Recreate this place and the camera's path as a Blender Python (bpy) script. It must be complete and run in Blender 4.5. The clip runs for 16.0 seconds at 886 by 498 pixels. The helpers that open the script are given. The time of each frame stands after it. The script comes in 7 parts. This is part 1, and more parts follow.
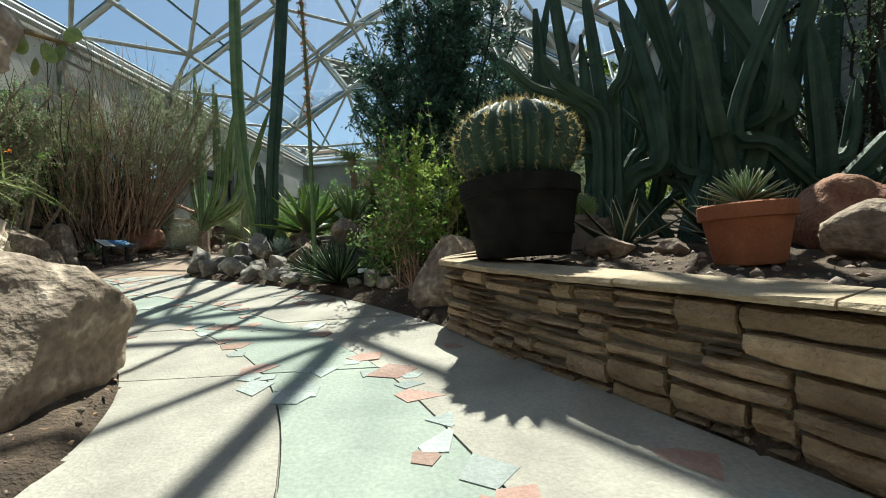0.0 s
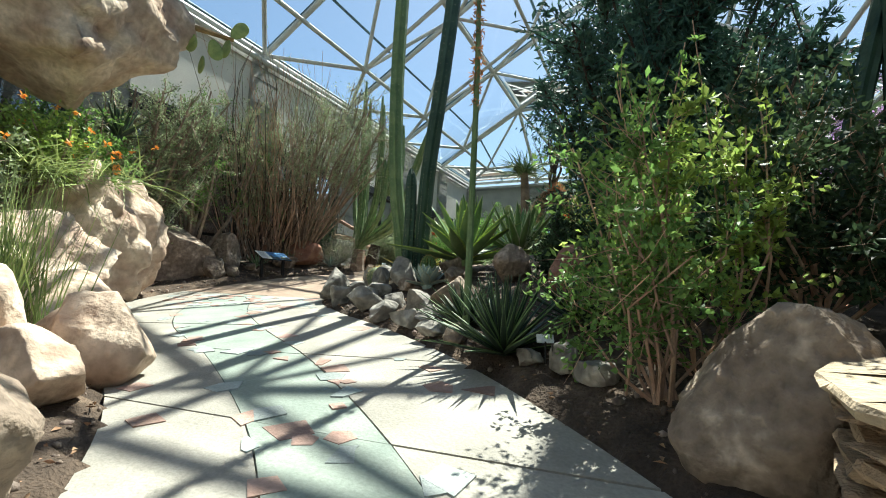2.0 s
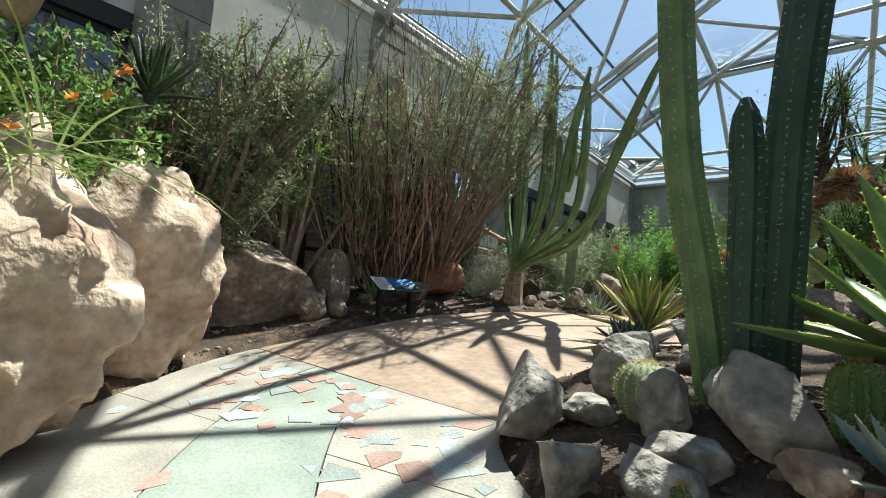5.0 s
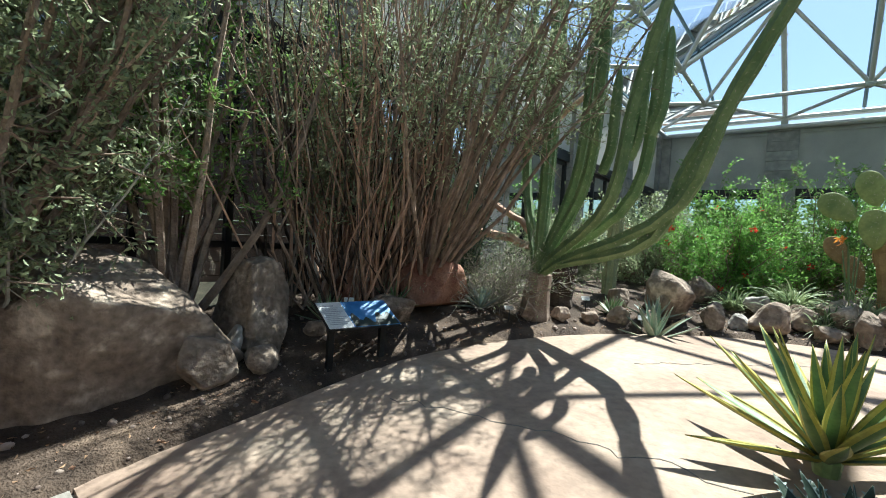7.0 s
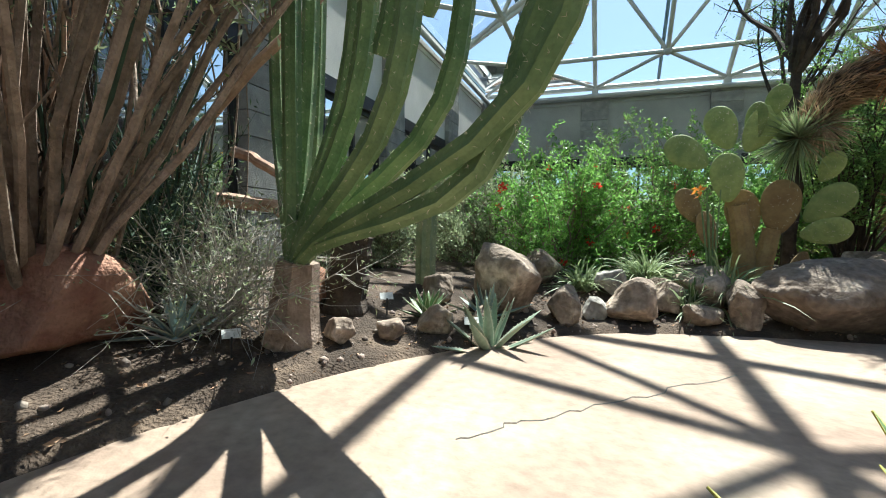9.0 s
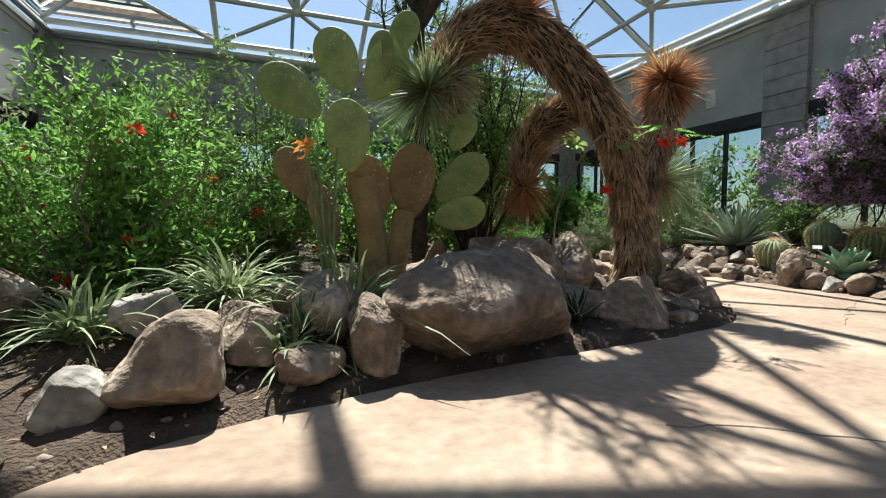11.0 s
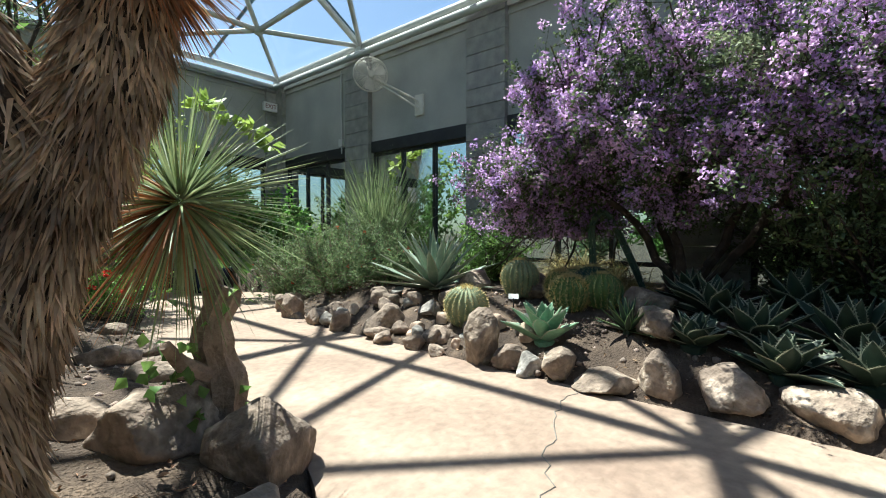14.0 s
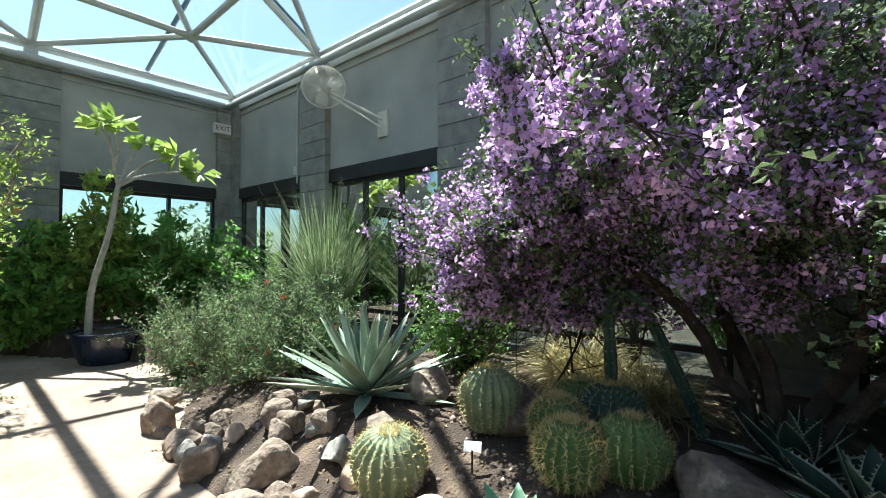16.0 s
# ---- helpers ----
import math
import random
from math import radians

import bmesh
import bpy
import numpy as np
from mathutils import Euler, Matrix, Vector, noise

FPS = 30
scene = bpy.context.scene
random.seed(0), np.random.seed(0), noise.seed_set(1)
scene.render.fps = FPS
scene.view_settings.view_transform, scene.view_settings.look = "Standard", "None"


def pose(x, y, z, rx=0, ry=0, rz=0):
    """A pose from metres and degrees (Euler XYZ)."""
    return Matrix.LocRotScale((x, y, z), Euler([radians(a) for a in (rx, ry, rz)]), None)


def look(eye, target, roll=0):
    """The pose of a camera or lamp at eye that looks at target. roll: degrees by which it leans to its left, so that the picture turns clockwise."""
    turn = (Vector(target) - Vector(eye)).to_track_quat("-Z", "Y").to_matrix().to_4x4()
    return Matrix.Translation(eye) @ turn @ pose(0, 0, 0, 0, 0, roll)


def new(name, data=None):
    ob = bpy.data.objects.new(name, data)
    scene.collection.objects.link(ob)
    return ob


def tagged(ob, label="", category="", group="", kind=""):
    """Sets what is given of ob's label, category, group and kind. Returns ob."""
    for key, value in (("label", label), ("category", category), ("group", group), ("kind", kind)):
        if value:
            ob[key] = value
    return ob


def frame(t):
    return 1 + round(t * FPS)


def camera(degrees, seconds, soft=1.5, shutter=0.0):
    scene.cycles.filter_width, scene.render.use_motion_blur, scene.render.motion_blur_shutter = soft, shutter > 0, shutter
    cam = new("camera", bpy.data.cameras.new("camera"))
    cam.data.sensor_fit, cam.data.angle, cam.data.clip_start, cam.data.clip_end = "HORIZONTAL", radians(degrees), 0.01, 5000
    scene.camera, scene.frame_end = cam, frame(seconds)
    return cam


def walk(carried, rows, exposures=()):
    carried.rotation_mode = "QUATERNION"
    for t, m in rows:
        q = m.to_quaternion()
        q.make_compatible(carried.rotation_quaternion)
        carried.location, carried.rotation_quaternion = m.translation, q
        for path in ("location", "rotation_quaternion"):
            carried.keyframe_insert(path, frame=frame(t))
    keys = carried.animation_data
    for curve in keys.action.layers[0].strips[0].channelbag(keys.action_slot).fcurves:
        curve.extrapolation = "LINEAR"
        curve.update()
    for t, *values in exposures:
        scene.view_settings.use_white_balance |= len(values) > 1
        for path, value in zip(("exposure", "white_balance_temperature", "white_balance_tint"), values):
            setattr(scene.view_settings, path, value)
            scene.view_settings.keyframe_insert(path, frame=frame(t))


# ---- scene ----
cam = camera(89.0, 16.0, soft=1.0)
METRES, EYE, TILT, LEAN, TURN = 20.0, 1.0, 0.0, 0.0, 5.4
ROWS = [
    (0.0, 0.0, 0.0, 0.0, 0.1, 1.61, 3.61),
    (0.5, -0.0016, 0.0268, 0.0034, 4.32, 2.44, 2.05),
    (1.0, -0.0051, 0.0492, 0.0044, 9.36, 3.5, 0.49),
    (1.5, -0.0145, 0.0774, 0.0071, 14.29, 4.55, -0.92),
    (2.0, -0.0289, 0.1065, 0.0116, 19.44, 5.42, -2.13),
    (2.5, -0.0451, 0.1329, 0.015, 24.93, 6.21, -3.3),
    (3.0, -0.0632, 0.1612, 0.0203, 29.39, 6.67, -4.11),
    (3.5, -0.0855, 0.1873, 0.0245, 32.4, 6.87, -4.3),
    (4.0, -0.109, 0.2123, 0.0279, 33.61, 6.66, -4.34),
    (4.5, -0.1323, 0.2351, 0.0331, 34.39, 6.32, -4.18),
    (7.0, -0.2225, 0.3604, 0.081, 34.79, -1.37, -3.88),
    (7.5, -0.2382, 0.3898, 0.0788, 33.19, -1.54, -3.39),
    (8.0, -0.2511, 0.4243, 0.0763, 28.4, -1.75, -2.46),
    (10.5, -0.2237, 0.5784, 0.0742, -14.47, -2.97, -0.26),
    (11.0, -0.2025, 0.6015, 0.0738, -26.55, -3.17, -0.28),
    (11.5, -0.1805, 0.6206, 0.075, -36.75, -3.09, -0.38),
    (12.0, -0.1524, 0.6349, 0.0783, -44.02, -2.97, -0.33),
    (12.5, -0.123, 0.6423, 0.0797, -50.1, -2.78, -0.41),
    (13.0, -0.0931, 0.6502, 0.081, -53.63, -2.53, -0.43),
    (13.5, -0.0634, 0.6587, 0.0867, -54.76, -2.33, -0.19),
    (14.0, -0.0359, 0.6655, 0.0922, -55.45, -1.86, -0.06),
    (14.5, -0.006, 0.6732, 0.0997, -55.98, -1.14, -0.01),
    (15.0, 0.0226, 0.681, 0.1083, -55.92, -0.43, 0.01),
    (15.5, 0.0487, 0.6896, 0.1138, -55.43, 0.27, 0.07),
    (16.0, 0.069, 0.6996, 0.1168, -54.69, 1.09, -0.09),
]
walk(cam, [(t, pose(0, 0, EYE, TILT, LEAN, TURN) @ pose(METRES * x, METRES * y, METRES * z, 90 + pitch, roll, yaw)) for t, x, y, z, yaw, pitch, roll in ROWS],
     exposures=[(0.0, 0.94, 6350.0, -3.0), (0.7, 1.1, 6250.0, -2.0), (2.3, 1.38, 6250.0, -2.0), (4.5, 1.16, 6250.0, -1.0), (7.0, 1.45, 5850.0, 0.0), (8.0, 1.6, 5850.0, 0.0), (10.5, 1.2, 6250.0, 2.0), (11.0, 1.15, 6300.0, 4.0), (13.3, 1.45, 5900.0, -1.0), (14.3, 1.28, 6000.0, 0.0), (15.0, 1.46, 6000.0, 0.0), (16.0, 1.78, 5850.0, -1.0)])

# ---------------------------------------------------------------- light
SUN_AZ, SUN_EL = 6.0, 61.0          # degrees from +y towards +x, and above the horizon
world = bpy.data.worlds.new("world")
scene.world = world
world.use_nodes = True
wn = world.node_tree
sky = wn.nodes.new("ShaderNodeTexSky")
sky.sky_type = "NISHITA"
sky.sun_disc = False
sky.sun_elevation = radians(SUN_EL)
sky.sun_rotation = radians(SUN_AZ)
wn.links.new(sky.outputs[0], wn.nodes["Background"].inputs[0])
wn.nodes["Background"].inputs[1].default_value = 0.07
sun = new("sun", bpy.data.lights.new("sun", "SUN"))
sun.data.energy, sun.data.angle, sun.data.color = 5.0, radians(0.55), (1.0, 0.95, 0.87)
sun_from = Vector((math.sin(radians(SUN_AZ)) * math.cos(radians(SUN_EL)), math.cos(radians(SUN_AZ)) * math.cos(radians(SUN_EL)), math.sin(radians(SUN_EL))))
sun.matrix_world = look(Vector((-2, 8, 4)) + sun_from * 40, (-2, 8, 4))

rng = np.random.default_rng(7)


# ---------------------------------------------------------------- materials
def material(name, c1, c2, rough=0.8, scale=6.0, bump=0.3, fine=40.0, c3=None, metal=0.0, island=0.0, translucent=0.0, obj_random=0.0, detail=6.0, spec=0.3, grain=0.6):
    """Two colours mixed by coarse noise, a finer grain on top, relief, and a shift from piece to piece."""
    m = bpy.data.materials.new(name)
    m.use_nodes = True
    nt = m.node_tree
    n, l = nt.nodes, nt.links
    bsdf, out = n["Principled BSDF"], n["Material Output"]
    co = n.new("ShaderNodeTexCoord")
    big = n.new("ShaderNodeTexNoise")
    big.inputs["Scale"].default_value, big.inputs["Detail"].default_value = scale, detail
    l.new(co.outputs["Object"], big.inputs["Vector"])
    ramp = n.new("ShaderNodeValToRGB")
    ramp.color_ramp.elements[0].position, ramp.color_ramp.elements[0].color = 0.32, (*c1, 1)
    ramp.color_ramp.elements[1].position, ramp.color_ramp.elements[1].color = 0.68, (*c2, 1)
    if c3:
        e = ramp.color_ramp.elements.new(0.55)
        e.color = (*c3, 1)
    l.new(big.outputs[0], ramp.inputs[0])
    small = n.new("ShaderNodeTexNoise")
    small.inputs["Scale"].default_value, small.inputs["Detail"].default_value = fine, 4
    l.new(co.outputs["Object"], small.inputs["Vector"])
    hsv = n.new("ShaderNodeHueSaturation")
    l.new(ramp.outputs[0], hsv.inputs["Color"])
    val = n.new("ShaderNodeMath")
    val.operation, val.inputs[1].default_value, val.inputs[2].default_value = "MULTIPLY_ADD", grain, 1.0 - 0.5 * grain
    l.new(small.outputs[0], val.inputs[0])
    last = val.outputs[0]
    if island or obj_random:
        src = n.new("ShaderNodeNewGeometry").outputs["Random Per Island"] if island else n.new("ShaderNodeObjectInfo").outputs["Random"]
        amount = island or obj_random
        mr = n.new("ShaderNodeMapRange")
        mr.inputs[3].default_value, mr.inputs[4].default_value = 1 - amount, 1 + amount
        l.new(src, mr.inputs[0])
        mul = n.new("ShaderNodeMath")
        mul.operation = "MULTIPLY"
        l.new(last, mul.inputs[0])
        l.new(mr.outputs[0], mul.inputs[1])
        last = mul.outputs[0]
        hue = n.new("ShaderNodeMapRange")
        hue.inputs[3].default_value, hue.inputs[4].default_value = 0.5 - 0.05 * amount, 0.5 + 0.05 * amount
        frac = n.new("ShaderNodeMath")
        frac.operation = "PINGPONG"
        frac.inputs[1].default_value = 0.37
        l.new(src, frac.inputs[0])
        l.new(frac.outputs[0], hue.inputs[0])
        l.new(hue.outputs[0], hsv.inputs["Hue"])
    l.new(last, hsv.inputs["Value"])
    l.new(hsv.outputs[0], bsdf.inputs["Base Color"])
    rr = n.new("ShaderNodeMapRange")
    rr.inputs[3].default_value, rr.inputs[4].default_value = max(0.05, rough - 0.12), min(1.0, rough + 0.12)
    l.new(small.outputs[0], rr.inputs[0])
    l.new(rr.outputs[0], bsdf.inputs["Roughness"])
    bsdf.inputs["Metallic"].default_value = metal
    bsdf.inputs["Specular IOR Level"].default_value = spec
    if bump:
        b = n.new("ShaderNodeBump")
        b.inputs["Strength"].default_value, b.inputs["Distance"].default_value = bump, 0.03
        mixh = n.new("ShaderNodeMath")
        mixh.operation = "ADD"
        l.new(big.outputs[0], mixh.inputs[0])
        l.new(small.outputs[0], mixh.inputs[1])
        l.new(mixh.outputs[0], b.inputs["Height"])
        l.new(b.outputs[0], bsdf.inputs["Normal"])
    if translucent:
        tr = n.new("ShaderNodeBsdfTranslucent")
        l.new(hsv.outputs[0], tr.inputs[0])
        mx = n.new("ShaderNodeMixShader")
        mx.inputs[0].default_value = translucent
        l.new(bsdf.outputs[0], mx.inputs[1])
        l.new(tr.outputs[0], mx.inputs[2])
        l.new(mx.outputs[0], out.inputs[0])
    return m


def glass_material(name, tint, gloss):
    m = bpy.data.materials.new(name)
    m.use_nodes = True
    nt = m.node_tree
    n, l = nt.nodes, nt.links
    n.remove(n["Principled BSDF"])
    tr, gl, mx, fr = (n.new("ShaderNodeBsdf" + k) for k in ("Transparent", "Glossy")) , None, n.new("ShaderNodeMixShader"), n.new("ShaderNodeFresnel")
    tr, gl = tr
    tr.inputs[0].default_value = (*tint, 1)
    gl.inputs["Roughness"].default_value = 0.02
    ad = n.new("ShaderNodeMath")
    ad.operation, ad.inputs[1].default_value = "ADD", gloss
    fr.inputs[0].default_value = 1.45 if gloss else 1.12
    l.new(fr.outputs[0], ad.inputs[0])
    l.new(ad.outputs[0], mx.inputs[0])
    l.new(tr.outputs[0], mx.inputs[1])
    l.new(gl.outputs[0], mx.inputs[2])
    l.new(mx.outputs[0], n["Material Output"].inputs[0])
    return m


M_CONCRETE = material("board_marked_concrete", (0.30, 0.31, 0.29), (0.40, 0.40, 0.375), 0.85, 1.3, 0.25, 60)
M_STUCCO = material("pale_stucco", (0.55, 0.539, 0.506), (0.682, 0.66, 0.616), 0.9, 1.1, 0.2, 90)
M_BLOCK = material("split_face_block", (0.24, 0.245, 0.235), (0.36, 0.355, 0.33), 0.92, 5, 0.9, 70, obj_random=0.12)
M_STEEL = material("painted_grey_steel_tube", (0.42, 0.44, 0.43), (0.50, 0.51, 0.49), 0.45, 3, 0.05, 50, spec=0.5)
M_BLUESTEEL = material("blue_grey_purlin", (0.07, 0.13, 0.17), (0.10, 0.17, 0.21), 0.4, 3, 0.05, 50, spec=0.5)
M_DARKMETAL = material("dark_bronze_frame", (0.018, 0.018, 0.02), (0.03, 0.03, 0.03), 0.45, 4, 0.05, 60)
M_ROOFGLASS = glass_material("roof_glass", (0.93, 0.97, 0.97), 0.0)
M_WINGLASS = glass_material("window_glass", (0.72, 0.80, 0.78), 0.04)
M_SLAB = material("pale_stained_concrete", (0.25, 0.235, 0.205), (0.38, 0.36, 0.315), 0.8, 2.2, 0.25, 55, c3=(0.33, 0.31, 0.27), obj_random=0.06)
M_GREENSLAB = material("green_stained_concrete", (0.21, 0.25, 0.22), (0.32, 0.355, 0.31), 0.75, 2.0, 0.2, 50, obj_random=0.06)
M_EARTH = material("pink_tan_concrete", (0.25, 0.18, 0.137), (0.38, 0.305, 0.235), 0.88, 1.2, 0.4, 14, c3=(0.33, 0.25, 0.19), detail=10.0, grain=0.8)
M_TERRATILE = material("terracotta_flagstone", (0.29, 0.185, 0.145), (0.38, 0.275, 0.225), 0.75, 5, 0.3, 50, obj_random=0.25)
M_BLUETILE = material("blue_grey_flagstone", (0.25, 0.285, 0.28), (0.37, 0.40, 0.385), 0.75, 5, 0.3, 50, obj_random=0.22)
M_GROUT = material("dark_joint", (0.17, 0.155, 0.135), (0.25, 0.23, 0.20), 0.95, 8, 0.4, 70)
M_SOIL = material("dry_dark_soil", (0.05, 0.036, 0.027), (0.17, 0.123, 0.088), 0.97, 3.5, 1.0, 55, c3=(0.095, 0.068, 0.05), detail=9.0, grain=1.0)
M_GRAVEL = material("mixed_gravel", (0.17, 0.13, 0.10), (0.32, 0.27, 0.22), 0.95, 9, 0.3, 60, island=0.55)
M_LITTER = material("dry_leaf_litter", (0.24, 0.15, 0.08), (0.40, 0.29, 0.17), 0.9, 9, 0.1, 60, island=0.5)
M_ROCK = material("tan_granite_boulder", (0.188, 0.144, 0.11), (0.525, 0.431, 0.338), 0.93, 4.2, 1.0, 17, c3=(0.27, 0.215, 0.165), detail=9.0, grain=1.3, obj_random=0.15)
M_GREYROCK = material("grey_limestone", (0.16, 0.15, 0.135), (0.46, 0.435, 0.39), 0.92, 4.5, 1.0, 16, c3=(0.29, 0.27, 0.24), detail=9.0, grain=1.2, obj_random=0.15)
M_REDROCK = material("rust_red_rock", (0.20, 0.085, 0.055), (0.40, 0.245, 0.165), 0.93, 3.0, 0.9, 36, obj_random=0.12)
M_FAUXROCK = material("pinkish_carved_rock", (0.38, 0.265, 0.195), (0.70, 0.58, 0.46), 0.93, 3.0, 1.0, 13, c3=(0.52, 0.41, 0.315), detail=9.0, grain=1.1, obj_random=0.06)
M_STONE = material("buff_ledge_stone", (0.27, 0.195, 0.12), (0.43, 0.335, 0.215), 0.9, 5.5, 0.8, 45, c3=(0.36, 0.275, 0.175), obj_random=0.3)
M_CAP = material("buff_cap_stone", (0.33, 0.26, 0.18), (0.48, 0.395, 0.28), 0.9, 4, 0.6, 40, obj_random=0.1)
M_BARRELPOT = material("black_weathered_tub", (0.008, 0.0075, 0.007), (0.022, 0.021, 0.019), 0.8, 7, 0.4, 60, spec=0.15)
M_TERRACOTTA = material("terracotta_pot", (0.27, 0.095, 0.05), (0.36, 0.14, 0.075), 0.8, 6, 0.25, 60)
M_GREYPOT = material("grey_clay_pot", (0.20, 0.17, 0.15), (0.30, 0.26, 0.23), 0.8, 6, 0.25, 60)
M_BLUEPOT = material("glazed_dark_blue_pot", (0.008, 0.014, 0.03), (0.015, 0.025, 0.05), 0.2, 6, 0.05, 60, spec=0.6)
M_CACTUS = material("grey_green_cactus_skin", (0.10, 0.165, 0.072), (0.2, 0.27, 0.125), 0.6, 5, 0.25, 50)
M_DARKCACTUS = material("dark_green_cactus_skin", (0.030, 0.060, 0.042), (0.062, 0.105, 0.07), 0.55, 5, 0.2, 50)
M_BARREL = material("barrel_cactus_skin", (0.068, 0.128, 0.045), (0.15, 0.225, 0.075), 0.6, 6, 0.2, 50)
M_GREYBARREL = material("grey_olive_barrel_skin", (0.16, 0.208, 0.12), (0.288, 0.32, 0.192), 0.7, 6, 0.2, 50)
M_SPINE = material("golden_spines", (0.50, 0.38, 0.13), (0.72, 0.62, 0.32), 0.6, 9, 0, 60, island=0.25, translucent=0.25)
M_PALESPINE = material("pale_spines", (0.50, 0.45, 0.34), (0.68, 0.63, 0.50), 0.6, 9, 0, 60, island=0.25)
M_AGAVE = material("grey_green_agave_leaf", (0.184, 0.264, 0.2), (0.32, 0.408, 0.304), 0.5, 4, 0.1, 40, obj_random=0.2, translucent=0.08)
M_GREENAGAVE = material("mid_green_agave_leaf", (0.09, 0.173, 0.075), (0.188, 0.285, 0.12), 0.45, 4, 0.1, 40, obj_random=0.25, translucent=0.1)
M_DARKAGAVE = material("dark_green_agave_leaf", (0.022, 0.043, 0.032), (0.05, 0.08, 0.058), 0.5, 4, 0.1, 40, obj_random=0.25, translucent=0.05)
M_JADEAGAVE = material("jade_agave_leaf", (0.15, 0.315, 0.195), (0.255, 0.435, 0.285), 0.45, 4, 0.1, 40, obj_random=0.15, translucent=0.15)
M_BLUEAGAVE = material("blue_agave_leaf", (0.189, 0.266, 0.259), (0.308, 0.385, 0.364), 0.5, 4, 0.1, 40, obj_random=0.15, translucent=0.05)
M_YELLOWEDGE = material("yellow_leaf_margin", (0.42, 0.38, 0.08), (0.60, 0.55, 0.18), 0.5, 4, 0.05, 40, translucent=0.25)
M_PALEEDGE = material("pale_leaf_margin", (0.30, 0.33, 0.24), (0.46, 0.47, 0.36), 0.5, 4, 0.05, 40)
M_LIMELEAF = material("yellow_green_leaf", (0.24, 0.375, 0.075), (0.42, 0.555, 0.15), 0.5, 7, 0.05, 40, island=0.35, translucent=0.42)
M_LEAF = material("green_leaf", (0.09, 0.207, 0.054), (0.198, 0.342, 0.09), 0.5, 7, 0.05, 40, island=0.4, translucent=0.38)
M_BRIGHTLEAF = material("fresh_green_leaf", (0.128, 0.32, 0.064), (0.24, 0.464, 0.112), 0.5, 7, 0.05, 40, island=0.35, translucent=0.42)
M_GREYLEAF = material("grey_olive_leaf", (0.196, 0.255, 0.136), (0.374, 0.442, 0.264), 0.55, 7, 0.05, 40, island=0.4, translucent=0.35)
M_SAGELEAF = material("soft_sage_leaf", (0.11, 0.185, 0.08), (0.24, 0.335, 0.16), 0.55, 7, 0.05, 40, island=0.45, translucent=0.35)
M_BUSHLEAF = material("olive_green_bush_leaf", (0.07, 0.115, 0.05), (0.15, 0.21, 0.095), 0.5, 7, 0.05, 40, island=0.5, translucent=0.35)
M_DARKLEAF = material("dark_green_leaf", (0.038, 0.074, 0.038), (0.081, 0.135, 0.061), 0.5, 7, 0.05, 40, island=0.45, translucent=0.3)
M_BLUELEAF = material("blue_green_needle", (0.045, 0.105, 0.085), (0.095, 0.18, 0.13), 0.55, 7, 0.05, 40, island=0.4, translucent=0.18)
M_PURPLE = material("lilac_flowers", (0.58, 0.38, 0.72), (0.86, 0.62, 0.86), 0.6, 2.5, 0.05, 40, island=0.35, translucent=0.45, c3=(0.72, 0.46, 0.76))
M_RED = material("scarlet_flower", (0.62, 0.045, 0.02), (0.78, 0.10, 0.04), 0.5, 7, 0, 40, island=0.15, translucent=0.35)
M_ORANGE = material("orange_flower", (0.70, 0.26, 0.04), (0.82, 0.40, 0.08), 0.5, 7, 0, 40, island=0.2, translucent=0.35)
M_STEM = material("grey_brown_bark", (0.175, 0.131, 0.094), (0.338, 0.269, 0.206), 0.9, 9, 0.6, 50, island=0.3)
M_TANSTEM = material("tan_dry_stem", (0.308, 0.203, 0.133), (0.518, 0.371, 0.259), 0.85, 7, 0.3, 50, island=0.35)
M_DARKBARK = material("dark_bark", (0.035, 0.027, 0.02), (0.085, 0.065, 0.05), 0.95, 8, 0.8, 40, island=0.2)
M_PALETWIG = material("bleached_twig", (0.30, 0.28, 0.24), (0.46, 0.43, 0.37), 0.85, 9, 0.3, 50, island=0.3)
M_RUSH = material("rush_stem", (0.18, 0.27, 0.09), (0.375, 0.45, 0.165), 0.55, 6, 0.05, 40, island=0.35, translucent=0.2)
M_GRASS = material("grey_green_grass_blade", (0.18, 0.255, 0.128), (0.33, 0.405, 0.21), 0.55, 6, 0.05, 40, island=0.35, translucent=0.25)
M_STRAW = material("straw_grass", (0.40, 0.36, 0.15), (0.60, 0.54, 0.28), 0.7, 6, 0.05, 40, island=0.3, translucent=0.35)
M_SHAG = material("dead_yucca_leaf_shag", (0.22, 0.155, 0.09), (0.60, 0.47, 0.295), 0.85, 6, 0.1, 40, island=0.45, translucent=0.12)
M_ORANGESHAG = material("rust_dead_yucca_leaf", (0.34, 0.165, 0.07), (0.54, 0.31, 0.14), 0.8, 6, 0.1, 40, island=0.35, translucent=0.25)
M_PAD = material("prickly_pear_pad", (0.14, 0.21, 0.07), (0.30, 0.36, 0.13), 0.6, 6, 0.2, 40, obj_random=0.3)
M_OLDPAD = material("orange_brown_old_pad", (0.23, 0.15, 0.065), (0.35, 0.26, 0.11), 0.75, 6, 0.4, 40, obj_random=0.2)
M_WHITE = material("white_painted_metal", (0.62, 0.62, 0.60), (0.74, 0.74, 0.72), 0.5, 5, 0.05, 60)
M_CREAM = material("cream_fan_enamel", (0.52, 0.50, 0.44), (0.64, 0.62, 0.56), 0.45, 5, 0.05, 60)
M_BLACK = material("black_plastic", (0.012, 0.012, 0.012), (0.025, 0.025, 0.025), 0.5, 6, 0.05, 60)
